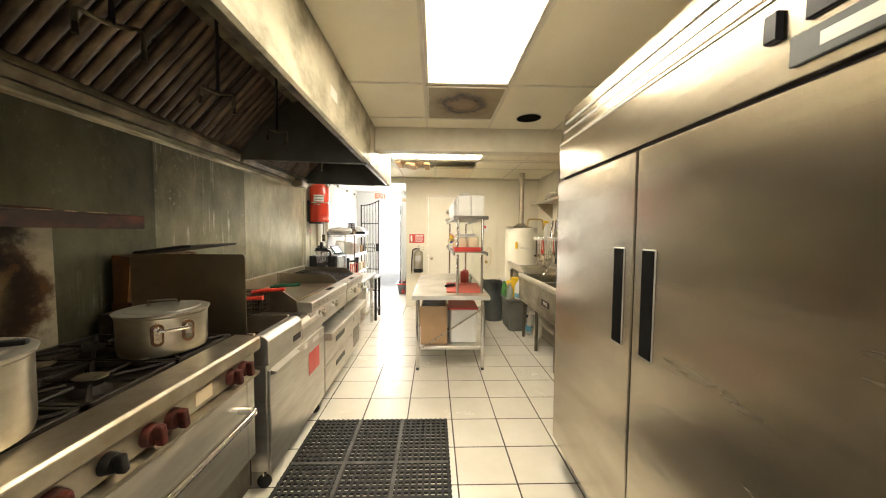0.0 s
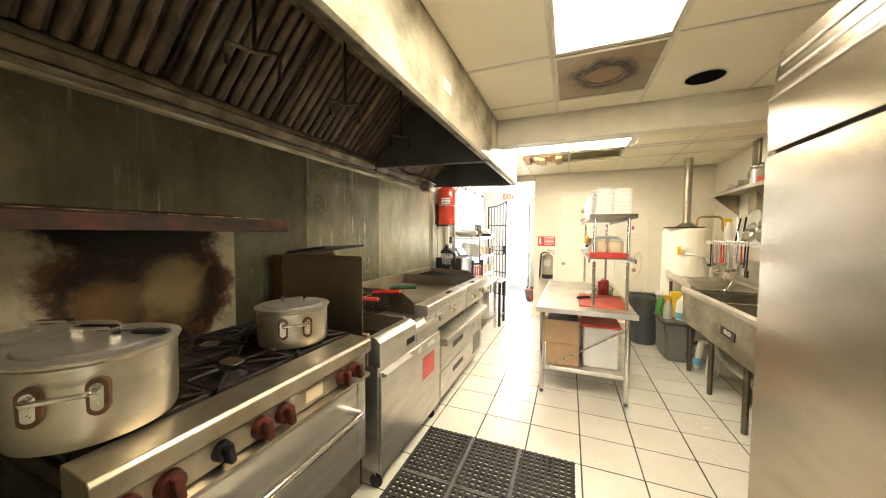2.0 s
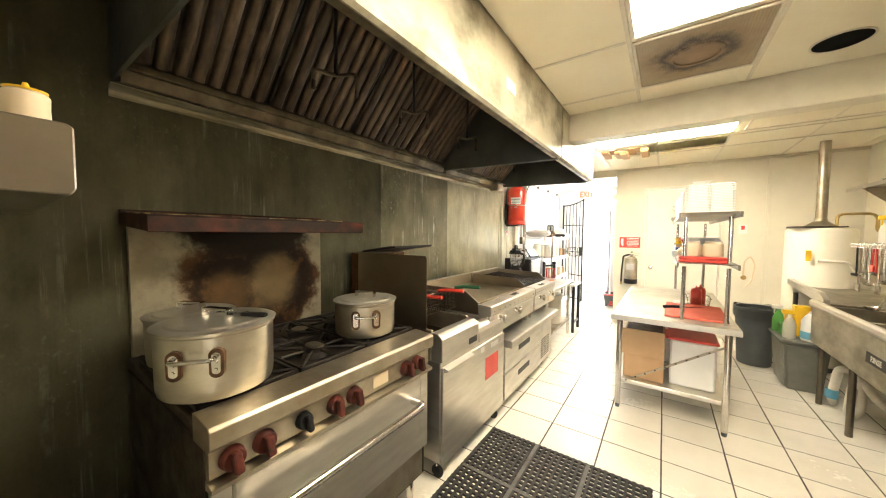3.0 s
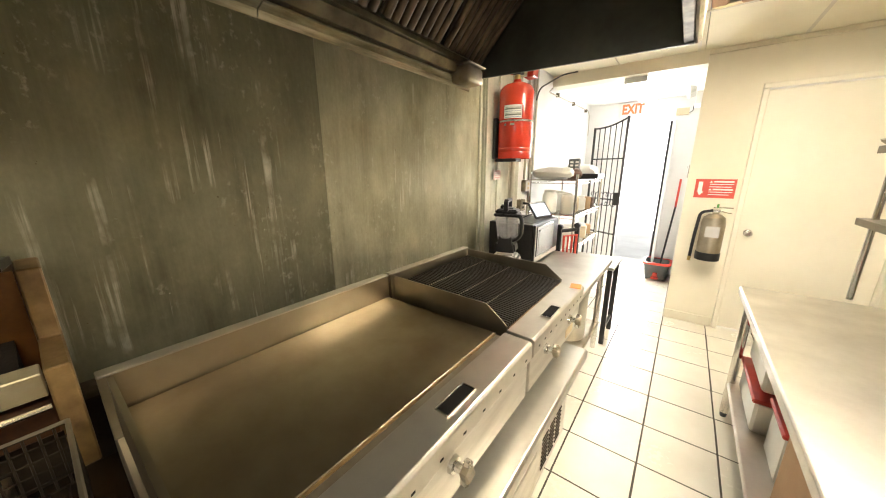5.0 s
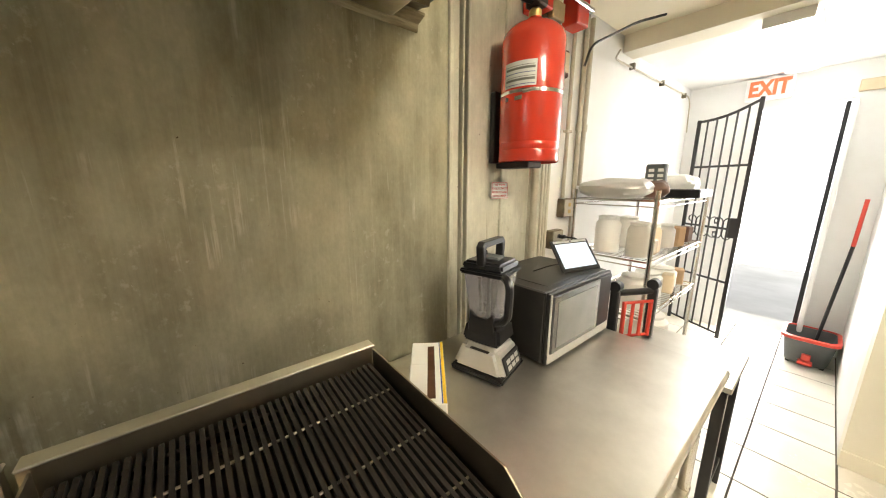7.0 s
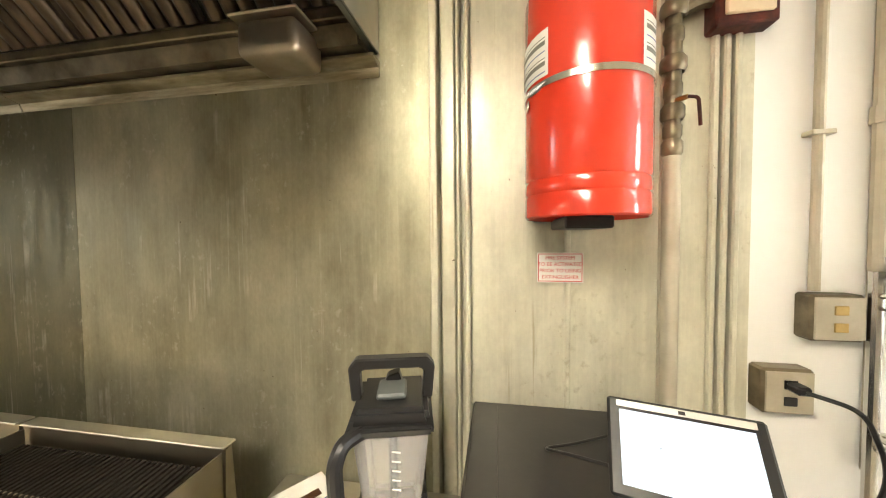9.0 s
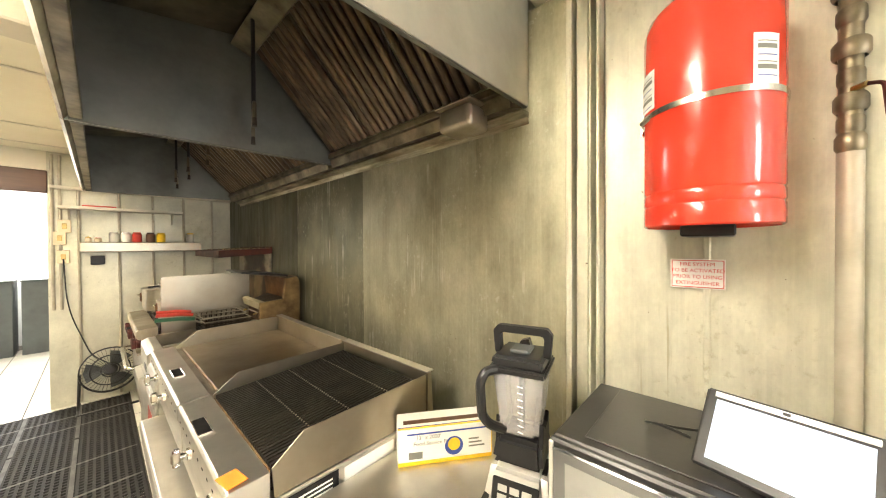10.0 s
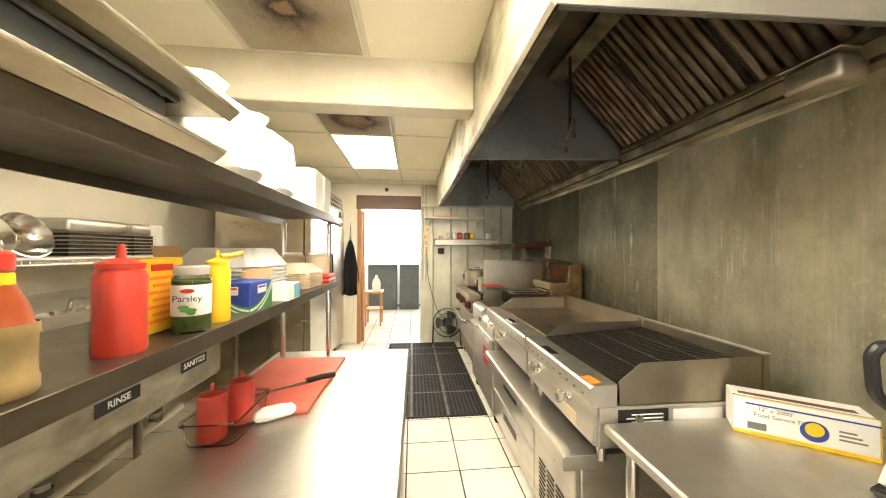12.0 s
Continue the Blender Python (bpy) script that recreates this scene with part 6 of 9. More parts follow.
def microwave():
    x0, x1, y0, y1, z0, z1 = -1.52, -1.15, 4.315, 4.80, 0.762, 1.04
    m = thing("microwave", (-1.335, 4.555, 0.75), "black countertop microwave with a dark glass door", "microwave")
    part("case", box(x0, x1 - 0.02, y0, y1, z0, z1, 0.005), BLACK_METAL, m)
    part("case_seam", box(x0 + 0.02, x1 - 0.05, y0 + 0.06, y1 - 0.06, z1 + 0.0005, z1 + 0.003, 0.001), BLACK_METAL, m)
    part("front_bezel", box(x1 - 0.0195, x1, y0, y1, z0, z1, 0.005), BLACK_METAL, m, "black front frame")
    part("silver_trim", box(x1 + 0.0002, x1 + 0.004, y0 + 0.004, y1 - 0.004, z0 + 0.004, z0 + 0.04, 0.002), SILVER, m, "silver lower trim")
    part("silver_edge", box(x1 + 0.0002, x1 + 0.006, y0 + 0.001, y0 + 0.011, z0 + 0.041, z1 - 0.004, 0.002), SILVER, m)
    d = part("door", box(x1 + 0.0005, x1 + 0.012, y0 + 0.012, y1 - 0.125, z0 + 0.045, z1 - 0.012, 0.003), GLASS_DARK, m, "smoked glass door")
    part("window", box(x1 + 0.0125, x1 + 0.0135, y0 + 0.04, y1 - 0.15, z0 + 0.065, z1 - 0.035, 0), WINDOW_GREY, d, "grey reflective window")
    part("keypad", box(x1 + 0.0005, x1 + 0.008, y1 - 0.12, y1 - 0.01, z0 + 0.045, z1 - 0.012, 0.003), BLACK, m)
    for x in (x0 + 0.05, x1 - 0.05):
        for y in (y0 + 0.05, y1 - 0.05):
            part("foot", rod((x, y, 0.7505), (x, y, z0 + 0.001), 0.014, 10), RUBBER, m)


microwave()
tab = thing("tablet", (-1.25, 4.69, 1.044), "tablet in a black case showing a bright screen", "tablet")
m = Matrix.Translation((-1.215, 4.665, 1.048)) @ Matrix.Scale(0.82, 4) @ Matrix.Rotation(radians(-14), 4, "Z") @ Matrix.Rotation(radians(-38), 4, "Y")
for nm, bmx, mt, lb in (("case", box(-0.008, 0.004, -0.138, 0.138, 0, 0.185, 0.006), BLACK, ""), ("screen", box(0.0045, 0.0055, -0.115, 0.115, 0.022, 0.16, 0), SCREEN, "bright lit screen"), ("bezel_top", box(0.0045, 0.0065, -0.12, 0.12, 0.166, 0.179, 0.001), SILVER, ""), ("camera_dot", box(0.0066, 0.0072, -0.006, 0.006, 0.169, 0.176, 0), BLACK, "")):
    bmesh.ops.transform(bmx, matrix=m, verts=bmx.verts)
    part(nm, bmx, mt, tab, lb)
part("stand", prism([(-1.29, 1.0445), (-1.27, 1.0445), (-1.268, 1.115), (-1.275, 1.115)], "y", 4.64, 4.74), BLACK, tab)
part("cable", tube(arc([(-1.25, 4.555, 1.09), (-1.27, 4.50, 1.088), (-1.33, 4.46, 1.055), (-1.36, 4.52, 1.0485), (-1.40, 4.60, 1.0485)], 6), 0.003), BLACK, tab, "thin black charging cable", True)


def blender_jar():
    x, y, z = -1.30, 4.17, 0.75
    b = thing("blender", (x, y, z), "countertop blender with a clear jar and black lid", "blender")

    def taper(w0, d0, z0, w1, d1, z1, bev=0.012):
        bm = bmesh.new()
        v = [bm.verts.new((x + sx * w / 2, y + sy * d / 2, z + h)) for w, d, h in ((w0, d0, z0), (w1, d1, z1)) for sx, sy in ((-1, -1), (1, -1), (1, 1), (-1, 1))]
        for f in ((3, 2, 1, 0), (4, 5, 6, 7), (0, 1, 5, 4), (1, 2, 6, 5), (2, 3, 7, 6), (3, 0, 4, 7)):
            bm.faces.new([v[i] for i in f])
        bmesh.ops.bevel(bm, geom=bm.edges[:], offset=bev, segments=2, affect="EDGES")
        return spin(bm, 15, (x, y, z))

    part("motor_base", taper(0.215, 0.18, 0.012, 0.135, 0.15, 0.112, 0.018), SILVER, b, "silver-grey motor base", True)
    part("base_skirt", taper(0.20, 0.19, 0.0, 0.212, 0.186, 0.022, 0.006), BLACK, b, "black rubber skirt", True)
    part("back_shell", taper(0.12, 0.17, 0.023, 0.10, 0.14, 0.112, 0.016), BLACK, b, "black side shell", True)
    part("collar", taper(0.15, 0.14, 0.116, 0.128, 0.122, 0.185), BLACK, b, "black jar collar", True)
    part("jar", taper(0.105, 0.10, 0.186, 0.15, 0.14, 0.375, 0.012), JAR, b, "clear worn plastic jar with marks", True)
    part("blade_shaft", rod((x, y, z + 0.19), (x, y, z + 0.36), 0.008), GREY_PLASTIC, b, "", True)
    part("jar_rim", taper(0.162, 0.152, 0.366, 0.166, 0.156, 0.384, 0.005), BLACK, b, "black jar rim", True)
    part("lid", taper(0.156, 0.146, 0.3845, 0.142, 0.132, 0.412, 0.008), BLACK, b, "black lid", True)
    q = Matrix.Rotation(radians(15), 3, "Z")
    c = Vector((x, y, z))

    def at(u, v, h):
        return c + q @ Vector((u, v, h))

    def turned(bm):
        bmesh.ops.rotate(bm, verts=bm.verts, cent=(0, 0, 0), matrix=q)
        bmesh.ops.translate(bm, verts=bm.verts, vec=c)
        return bm

    for v in (-1, 1):
        part("collar_ear", turned(prism([(-0.05, 0.15), (0.05, 0.15), (0.044, 0.235), (0.02, 0.215), (-0.02, 0.215), (-0.044, 0.235)], "y", 0.0535 * v - 0.006 + 0.006 * v, 0.0535 * v + 0.006 + 0.006 * v, None, 0.002)), BLACK, b, "black collar ear")
    frame = [(-0.078, 0.40), (-0.084, 0.465), (-0.07, 0.482), (0.07, 0.482), (0.084, 0.465), (0.078, 0.40), (0.058, 0.40), (0.062, 0.455), (0.055, 0.461), (-0.055, 0.461), (-0.062, 0.455), (-0.058, 0.40)]
    part("lid_handle", turned(prism(frame, "x", -0.014, 0.014, None, 0.003)), BLACK, b, "folding flat lid handle")
    part("lid_latch", turned(prism([(-0.02, 0.412), (0.02, 0.412), (0.012, 0.44), (-0.012, 0.432)], "x", -0.05, -0.02, None, 0.003)), BLACK, b)
    part("pour_cap", turned(box(-0.03, 0.04, -0.028, 0.028, 0.4125, 0.424, 0.004)), GREY_PLASTIC, b, "grey pour cap")
    loop = [at(0.066, -0.05, 0.372), at(0.098, -0.078, 0.372), at(0.112, -0.088, 0.345), at(0.108, -0.084, 0.255), at(0.088, -0.07, 0.225), at(0.05, -0.042, 0.20)]
    part("jar_handle", tube(arc(loop, 3), 0.0135, 10), BLACK, b, "thick black jar handle", True)
    pad = box(-0.062, 0.062, -0.004, 0.004, -0.032, 0.032, 0.0035)
    face = Matrix.Translation(at(0.0935, 0.0, 0.056)) @ Matrix.Rotation(radians(15), 4, "Z") @ Matrix.Rotation(radians(90), 4, "Z") @ Matrix.Rotation(radians(-19), 4, "X")
    bmesh.ops.transform(pad, matrix=face, verts=pad.verts)
    k = part("keypad", pad, BLACK, b, "black button panel")
    for i in range(3):
        for j in range(2):
            bt = box(-0.045 + i * 0.032, -0.02 + i * 0.032, -0.0065, -0.0045, -0.02 + j * 0.022, -0.004 + j * 0.022, 0.001)
            bmesh.ops.transform(bt, matrix=face, verts=bt.verts)
            part("button", bt, SILVER, k)
    for i in range(8):
        part("mark", box(*[v for p in ((at(0.067 + i * 0.0011, 0.01, 0).x - 0.001, at(0.067 + i * 0.0011, 0.01, 0).x + 0.001), (at(0.067 + i * 0.0011, 0.01, 0).y - 0.008, at(0.067 + i * 0.0011, 0.01, 0).y + 0.008)) for v in p], z + 0.21 + i * 0.018, z + 0.212 + i * 0.018, 0), PAPER, b)


blender_jar()
fx = thing("film_box", (-1.24, 3.91, 0.75), "white and yellow carton of food service film", "carton")
ang = math.degrees(math.atan2(0.183, -0.243))
M = Matrix.Translation((-1.122, 3.823, 0.751)) @ Matrix.Rotation(radians(ang), 4, "Z")
for nm, bmx, mt, lb in (("carton", box(0, 0.315, 0.0, 0.105, 0, 0.118, 0.003), PAPER, ""), ("yellow_edge", box(0.0, 0.315, -0.0012, -0.0002, 0.0, 0.012, 0), YELLOW, ""),
                        ("blue_band", box(0.03, 0.315, -0.0012, -0.0002, 0.098, 0.103, 0), BLUE, ""), ("slot", box(0.02, 0.285, 0.03, 0.052, 0.1182, 0.1192, 0), RUST_BROWN, "torn brown slot"), ("end_stripe", box(0.3152, 0.3162, 0.0, 0.012, 0.002, 0.116, 0), YELLOW, ""),
                        ("barcode", box(0.035, 0.08, -0.0012, -0.0002, 0.02, 0.042, 0), GREY_BIN, ""), ("top_stripe", box(0.0, 0.315, 0.001, 0.010, 0.1182, 0.1188, 0), YELLOW, "yellow printed edge"), ("blue_stripe", box(0.0, 0.315, 0.011, 0.014, 0.1182, 0.1188, 0), BLUE, ""), ("tape", box(0.18, 0.22, 0.054, 0.10, 0.1182, 0.1186, 0), PAPER, "")):
    bmesh.ops.transform(bmx, matrix=M, verts=bmx.verts)
    part(nm, bmx, mt, fx, lb)
disc = lathe([(0.0, 0.0016), (0.030, 0.0016), (0.031, 0.0)], (0, 0, 0), 24)
bmesh.ops.transform(disc, matrix=M @ Matrix.Translation((0.185, 0, 0.05)) @ Matrix.Rotation(radians(90), 4, "X"), verts=disc.verts)
e = part("emblem", disc, BLUE, fx, "round blue and yellow emblem")
disc = lathe([(0.0, 0.0022), (0.020, 0.0022), (0.021, 0.0017)], (0, 0, 0), 20)
bmesh.ops.transform(disc, matrix=M @ Matrix.Translation((0.185, 0, 0.056)) @ Matrix.Rotation(radians(90), 4, "X"), verts=disc.verts)
part("emblem_middle", disc, YELLOW, e)
front = M @ Matrix.Translation((0, -0.0012, 0)) @ Matrix.Rotation(radians(90), 4, "X")
words("12\" x 2000'", 0.018, front @ Matrix.Translation((0.10, 0.088, 0)), GREY_BIN, fx)
words("Food Service Film", 0.018, front @ Matrix.Translation((0.115, 0.068, 0)), GREY_BIN, fx)
for k in range(3):
    bmx = box(0.235, 0.29 - 0.01 * k, -0.0012, -0.0002, 0.04 + k * 0.012, 0.045 + k * 0.012, 0)
    bmesh.ops.transform(bmx, matrix=M, verts=bmx.verts)
    part("print_line", bmx, GREY_BIN, fx)

# ---- wire rack and passage ----


def wire_rack():
    x0, x1, y0, y1 = -1.58, -1.14, 5.23, 6.25
    r = thing("wire_rack", (-1.36, 5.74, 0), "chrome wire shelving rack crowded with kitchen goods", "shelving rack")
    for x in (x0, x1):
        for y in (y0, y1):
            part("post", rod((x, y, 0), (x, y, 1.38), 0.0125, 10), CHROME, r, "", True)
    for z in (0.25, 0.68, 1.0, 1.325):
        for a in ((x0, y0, x1, y0), (x1, y0, x1, y1), (x1, y1, x0, y1), (x0, y1, x0, y0)):
            part("shelf_rail", rod((a[0], a[1], z), (a[2], a[3], z), 0.006, 6), CHROME, r)
            part("shelf_rail", rod((a[0], a[1], z - 0.03), (a[2], a[3], z - 0.03), 0.004, 6), CHROME, r)
        for k in range(26):
            y = y0 + (k + 0.5) * (y1 - y0) / 26
            part("shelf_wire", rod((x0, y, z), (x1, y, z), 0.0025, 5), CHROME, r)


wire_rack()


def carton(name, x, y, z, w, d, h, material, label, category, turn=0.0, group=""):
    return solid(name, spin(box(x - w / 2, x + w / 2, y - d / 2, y + d / 2, z, z + h, 0.006), turn, (x, y, z)), material, label, category, "", group)


def jar(name, x, y, z, r, h, material, label, lid=None, category="jar", group=""):
    j = thing(name, (x, y, z), label, category, group)
    part("body", lathe([(0, 0), (r * 0.9, 0), (r, 0.008), (r, h * 0.78), (r * 0.8, h * 0.88), (r * 0.75, h * 0.9), (0, h * 0.9)], (x, y, z), 24), material, j, "", True)
    part("lid", lathe([(r * 0.8, h * 0.9 + 0.001), (r * 0.82, h * 0.98), (r * 0.7, h), (0, h)], (x, y, z), 24), lid or WHITE, j, "", True)
    return j


def pillow(name, x, y, z, w, d, h, material, label, category, turn=0.0):
    bm = bmesh.new()
    bmesh.ops.create_uvsphere(bm, u_segments=28, v_segments=16, radius=1)
    for v in bm.verts:
        c = v.co
        n1 = noise.noise(c * 2.3 + Vector((x * 7, y * 5, 0))) * 0.12
        sx = math.copysign(abs(c.x) ** 0.6, c.x)
        sy = math.copysign(abs(c.y) ** 0.6, c.y)
        v.co = (sx * w / 2 * (1 + n1), sy * d / 2 * (1 + n1), (c.z * 0.5 + 0.5) * h * (1 + n1))
    spin(bm, turn, (0, 0, 0))
    bmesh.ops.translate(bm, verts=bm.verts, vec=(x, y, z))
    return solid(name, bm, material, label, category, "", "", True)


pillow("silver_bag", -1.40, 5.36, 1.328, 0.38, 0.32, 0.115, SILVER, "crumpled silver foil bag lying on the wire rack", "bag", 10)
carton("black_tray", -1.20, 5.85, 1.329, 0.26, 0.30, 0.05, BLACK, "shallow black plastic tray on the wire rack", "tray")
ph = thing("keypad_phone", (-1.30, 5.64, 1.329), "dark push-button telephone standing on the rack", "telephone")
part("body", box(-1.345, -1.235, 5.62, 5.67, 1.329, 1.53, 0.008), GREY_PLASTIC, ph)
for u in range(2):
    for v in range(3):
        part("button", box(-1.325 + u * 0.05, -1.295 + u * 0.05, 5.616, 5.6195, 1.42 + v * 0.032, 1.438 + v * 0.032, 0.001), PAPER, ph)
pillow("dark_cloth", -1.25, 5.53, 1.329, 0.14, 0.12, 0.10, BROWN, "crumpled dark brown packet on the wire rack", "packet", 20)
pillow("white_bundle", -1.33, 6.05, 1.33, 0.34, 0.26, 0.15, BAG, "white plastic bundle on the wire rack", "bundle")
for k, (x, y, z, r, h, mt) in enumerate(((-1.24, 5.34, 1.004, 0.06, 0.20, FROST), (-1.42, 5.36, 1.004, 0.07, 0.22, WHITE), (-1.25, 5.55, 1.004, 0.06, 0.17, CREAM), (-1.40, 5.62, 1.004, 0.07, 0.2, WHITE), (-1.24, 5.78, 1.004, 0.06, 0.15, FROST), (-1.28, 6.0, 1.004, 0.07, 0.13, WHITE), (-1.26, 5.40, 0.684, 0.08, 0.2, WHITE), (-1.28, 5.70, 0.684, 0.09, 0.16, FROST), (-1.28, 6.0, 0.684, 0.09, 0.14, WHITE), (-1.3, 5.5, 0.254, 0.12, 0.26, WHITE), (-1.3, 5.9, 0.254, 0.13, 0.24, FROST))):
    jar("food_tub", x, y, z, r, h, mt, "pale plastic food container with a lid on the wire rack", WHITE, "food tub", "tubs on the wire rack")
stool = thing("folding_stool", (-1.10, 4.97, 0.676), "folded red and black plastic stool lying on the side table", "stool")
p0, p1 = Vector((-1.155, 4.885, 0.677)), Vector((-1.055, 5.06, 0.677))
for p in (p0, p1):
    part("leg", prism([(p.x - 0.02, p.y - 0.016), (p.x + 0.02, p.y - 0.016), (p.x + 0.02, p.y + 0.016), (p.x - 0.02, p.y + 0.016)], "z", 0.677, 0.925, None, 0.006), BLACK, stool, "black plastic leg")
    part("knuckle", rod((p.x, p.y - 0.02, 0.945), (p.x, p.y + 0.02, 0.945), 0.026, 16), BLACK, stool, "rounded black hinge", True)
part("top_bar", rod(p0 + Vector((0, 0, 0.235)), p1 + Vector((0, 0, 0.235)), 0.016, 12), BLACK, stool, "", True)
side = (p1 - p0).normalized()
red = [p0 + side * 0.03 + Vector((0.02, 0, 0.02)), p0 + side * 0.03 + Vector((0.02, 0, 0.19)), p1 - side * 0.03 + Vector((0.02, 0, 0.19)), p1 - side * 0.03 + Vector((0.02, 0, 0.02))]
part("red_frame", tube(red, 0.011, 8, None, True), RED_PLASTIC, stool, "red plastic frame", True)
for u in (0.33, 0.66):
    part("red_slat", rod(red[0].lerp(red[3], u), red[1].lerp(red[2], u), 0.008, 8), RED_PLASTIC, stool, "", True)

gate = thing("security_gate", (-0.93, 7.10, 0), "black wrought-iron security gate standing open", "gate")
ga, gb = Vector((-0.925, 6.98, 0)), Vector((-1.36, 7.22, 0))
gd = (gb - ga).normalized()


def gate_top(u):
    return 2.06 - 0.09 * u - 0.03 * math.sin(math.pi * u)


for k in range(7):
    p = ga.lerp(gb, k / 6)
    if k in (0, 6):
        part("stile", box(p.x - 0.014, p.x + 0.014, p.y - 0.014, p.y + 0.014, 0.03, gate_top(k / 6) + 0.015, 0.002), BLACK_METAL, gate)
    else:
        part("bar", rod((p.x, p.y, 0.06), (p.x, p.y, gate_top(k / 6)), 0.0075, 8), BLACK_METAL, gate)
part("top_rail", tube([(ga.lerp(gb, u / 8).x, ga.lerp(gb, u / 8).y, gate_top(u / 8)) for u in range(9)], 0.012, 8), BLACK_METAL, gate)
for z in (0.07, 0.55, 1.02, 1.56):
    part("rail", rod((ga.x, ga.y, z), (gb.x, gb.y, z), 0.010, 8), BLACK_METAL, gate)


def scroll(u, z, side, flip):
    """A bar that leaves the middle rail and curls in at its end."""
    c = ga.lerp(gb, u)
    pts = []
    for k in range(19):
        w = k / 18
        r = 0.048 * (1 - 0.72 * w)
        ang = w * 1.6 * math.pi
        pts.append((c.x + gd.x * side * (0.05 - r * math.cos(ang)), c.y + gd.y * side * (0.05 - r * math.cos(ang)), z + flip * (0.055 + r * math.sin(ang))))
    part("scroll", tube([(c.x + gd.x * side * 0.004, c.y + gd.y * side * 0.004, z)] + pts, 0.005, 6), BLACK_METAL, gate)


for u in (0.25, 0.5, 0.75):
    for side in (-1, 1):
        for flip in (-1, 1):
            scroll(u, 1.02, side, flip)
part("lock_box", box(-0.985, -0.910, 6.965, 7.025, 0.95, 1.12, 0.005), BLACK_METAL, gate, "black lock case")
ed = thing("door_2", (-0.49, 7.36, 0), "white exit door with a dark edge standing open", "door")
tagged(ed, kind="structure")
part("door_leaf", box(-0.475, -0.44, 7.27, 7.37, 0.01, 2.02, 0.004), PASSAGE, ed)
part("weather_strip", box(-0.505, -0.478, 7.345, 7.375, 0.0, 2.02, 0.003), BLACK, ed, "black door edge seal")
ex = thing("exit_sign", (-0.92, 7.33, 2.18), "white exit sign with lit orange-red letters", "exit sign")
part("housing", box(-1.08, -0.79, 7.33, 7.375, 2.11, 2.285, 0.006), PASSAGE, ex)
words("EXIT", 0.165, Matrix.Translation((-0.935, 7.3275, 2.197)) @ FACE_NY @ Matrix.Diagonal((0.74, 1, 1, 1)), EXIT_RED, ex, "letters", 0.007)
part("hanger", box(-0.95, -0.90, 7.34, 7.37, 2.286, 2.299, 0.003), PASSAGE, ex)
pl = thing("passage_light", (-0.75, 6.45, 2.28), "lit fluorescent strip on the passage ceiling", "ceiling light", "ceiling lights")
part("body", box(-0.93, -0.72, 5.83, 7.0, 2.28, 2.299, 0.004), PASSAGE, pl)
part("end_cap", box(-0.92, -0.73, 5.835, 5.85, 2.205, 2.279, 0.004), PASSAGE, pl)
part("diffuser", box(-0.915, -0.735, 5.851, 6.99, 2.205, 2.2795, 0.03, None, 3), DIFFUSER_COOL, pl, "glowing white diffuser")
em = thing("emergency_light", (-0.32, 6.3, 2.1), "white twin-head emergency light on the passage wall", "emergency light")
part("housing", box(-0.345, -0.297, 6.2, 6.45, 2.02, 2.14, 0.006), PASSAGE, em)
for y in (6.22, 6.43):
    part("head", rod((-0.36, y, 2.16), (-0.41, y - 0.02, 2.15), 0.03, 14, None, 0.045), SILVER, em, "round lamp head", True)
th = thing("thermostat", (-0.30, 6.85, 1.42), "white thermostat on the passage wall", "thermostat")
part("case", box(-0.315, -0.296, 6.80, 6.93, 1.38, 1.48, 0.004), PASSAGE, th)
part("screen", box(-0.317, -0.3155, 6.83, 6.88, 1.43, 1.46, 0), GREY_PLASTIC, th)
cr = thing("passage_conduit", (-1.60, 6.4, 2.2), "thin rusty conduit along the top of the passage wall", "conduit")
part("tube", tube(arc([(-1.52, 5.50, 2.19), (-1.60, 5.62, 2.19), (-1.60, 7.30, 2.22), (-1.60, 7.33, 1.90)]), 0.006, 8), PIPE, cr, "", True)
for y in (5.9, 6.5, 7.1):
    part("clip", box(-1.619, -1.585, y - 0.01, y + 0.01, 2.185, 2.225, 0.002), GREASE_RAIL, cr)
for y, z0 in ((5.25, 0.9), (5.31, 1.4)):
    vp = thing("wall_pipe", (-1.60, y, z0), "painted pipe running up the white wall", "pipe", "pipes beside the rack")
    part("tube", rod((-1.603, y, z0), (-1.603, y, 2.33), 0.014, 10), PIPE, vp, "", True)
    part("coupling", rod((-1.603, y, 1.72), (-1.603, y, 1.76), 0.019, 10), PIPE, vp, "", True)
bx2 = thing("beige_wall_box", (-0.40, 7.37, 2.12), "small beige box with stray wires over the exit", "junction box")
part("case", box(-0.46, -0.33, 7.345, 7.379, 2.08, 2.16, 0.004), CREAM, bx2)
part("wire", tube(arc([(-0.33, 7.36, 2.10), (-0.30, 7.34, 2.11), (-0.29, 7.34, 2.14), (-0.297, 7.30, 2.16)]), 0.004, 6), BLACK, bx2)
sw = thing("switch_plate", (-0.30, 6.05, 1.40), "stainless switch plate on the passage wall", "switch")
part("plate", box(-0.303, -0.296, 6.02, 6.10, 1.34, 1.46, 0.002), CHROME, sw)

mop = thing("mop_bucket", (-0.40, 7.0, 0), "dark grey mop bucket with a red rim by the exit", "bucket")
bm = bmesh.new()
loops = [rounded_ring(bm, -0.40, 7.0, hx, hy, r, z) for hx, hy, r, z in ((0.105, 0.125, 0.04, 0.012), (0.115, 0.135, 0.045, 0.03), (0.142, 0.165, 0.06, 0.225), (0.148, 0.17, 0.062, 0.228), (0.135, 0.158, 0.056, 0.228), (0.108, 0.128, 0.042, 0.035))]
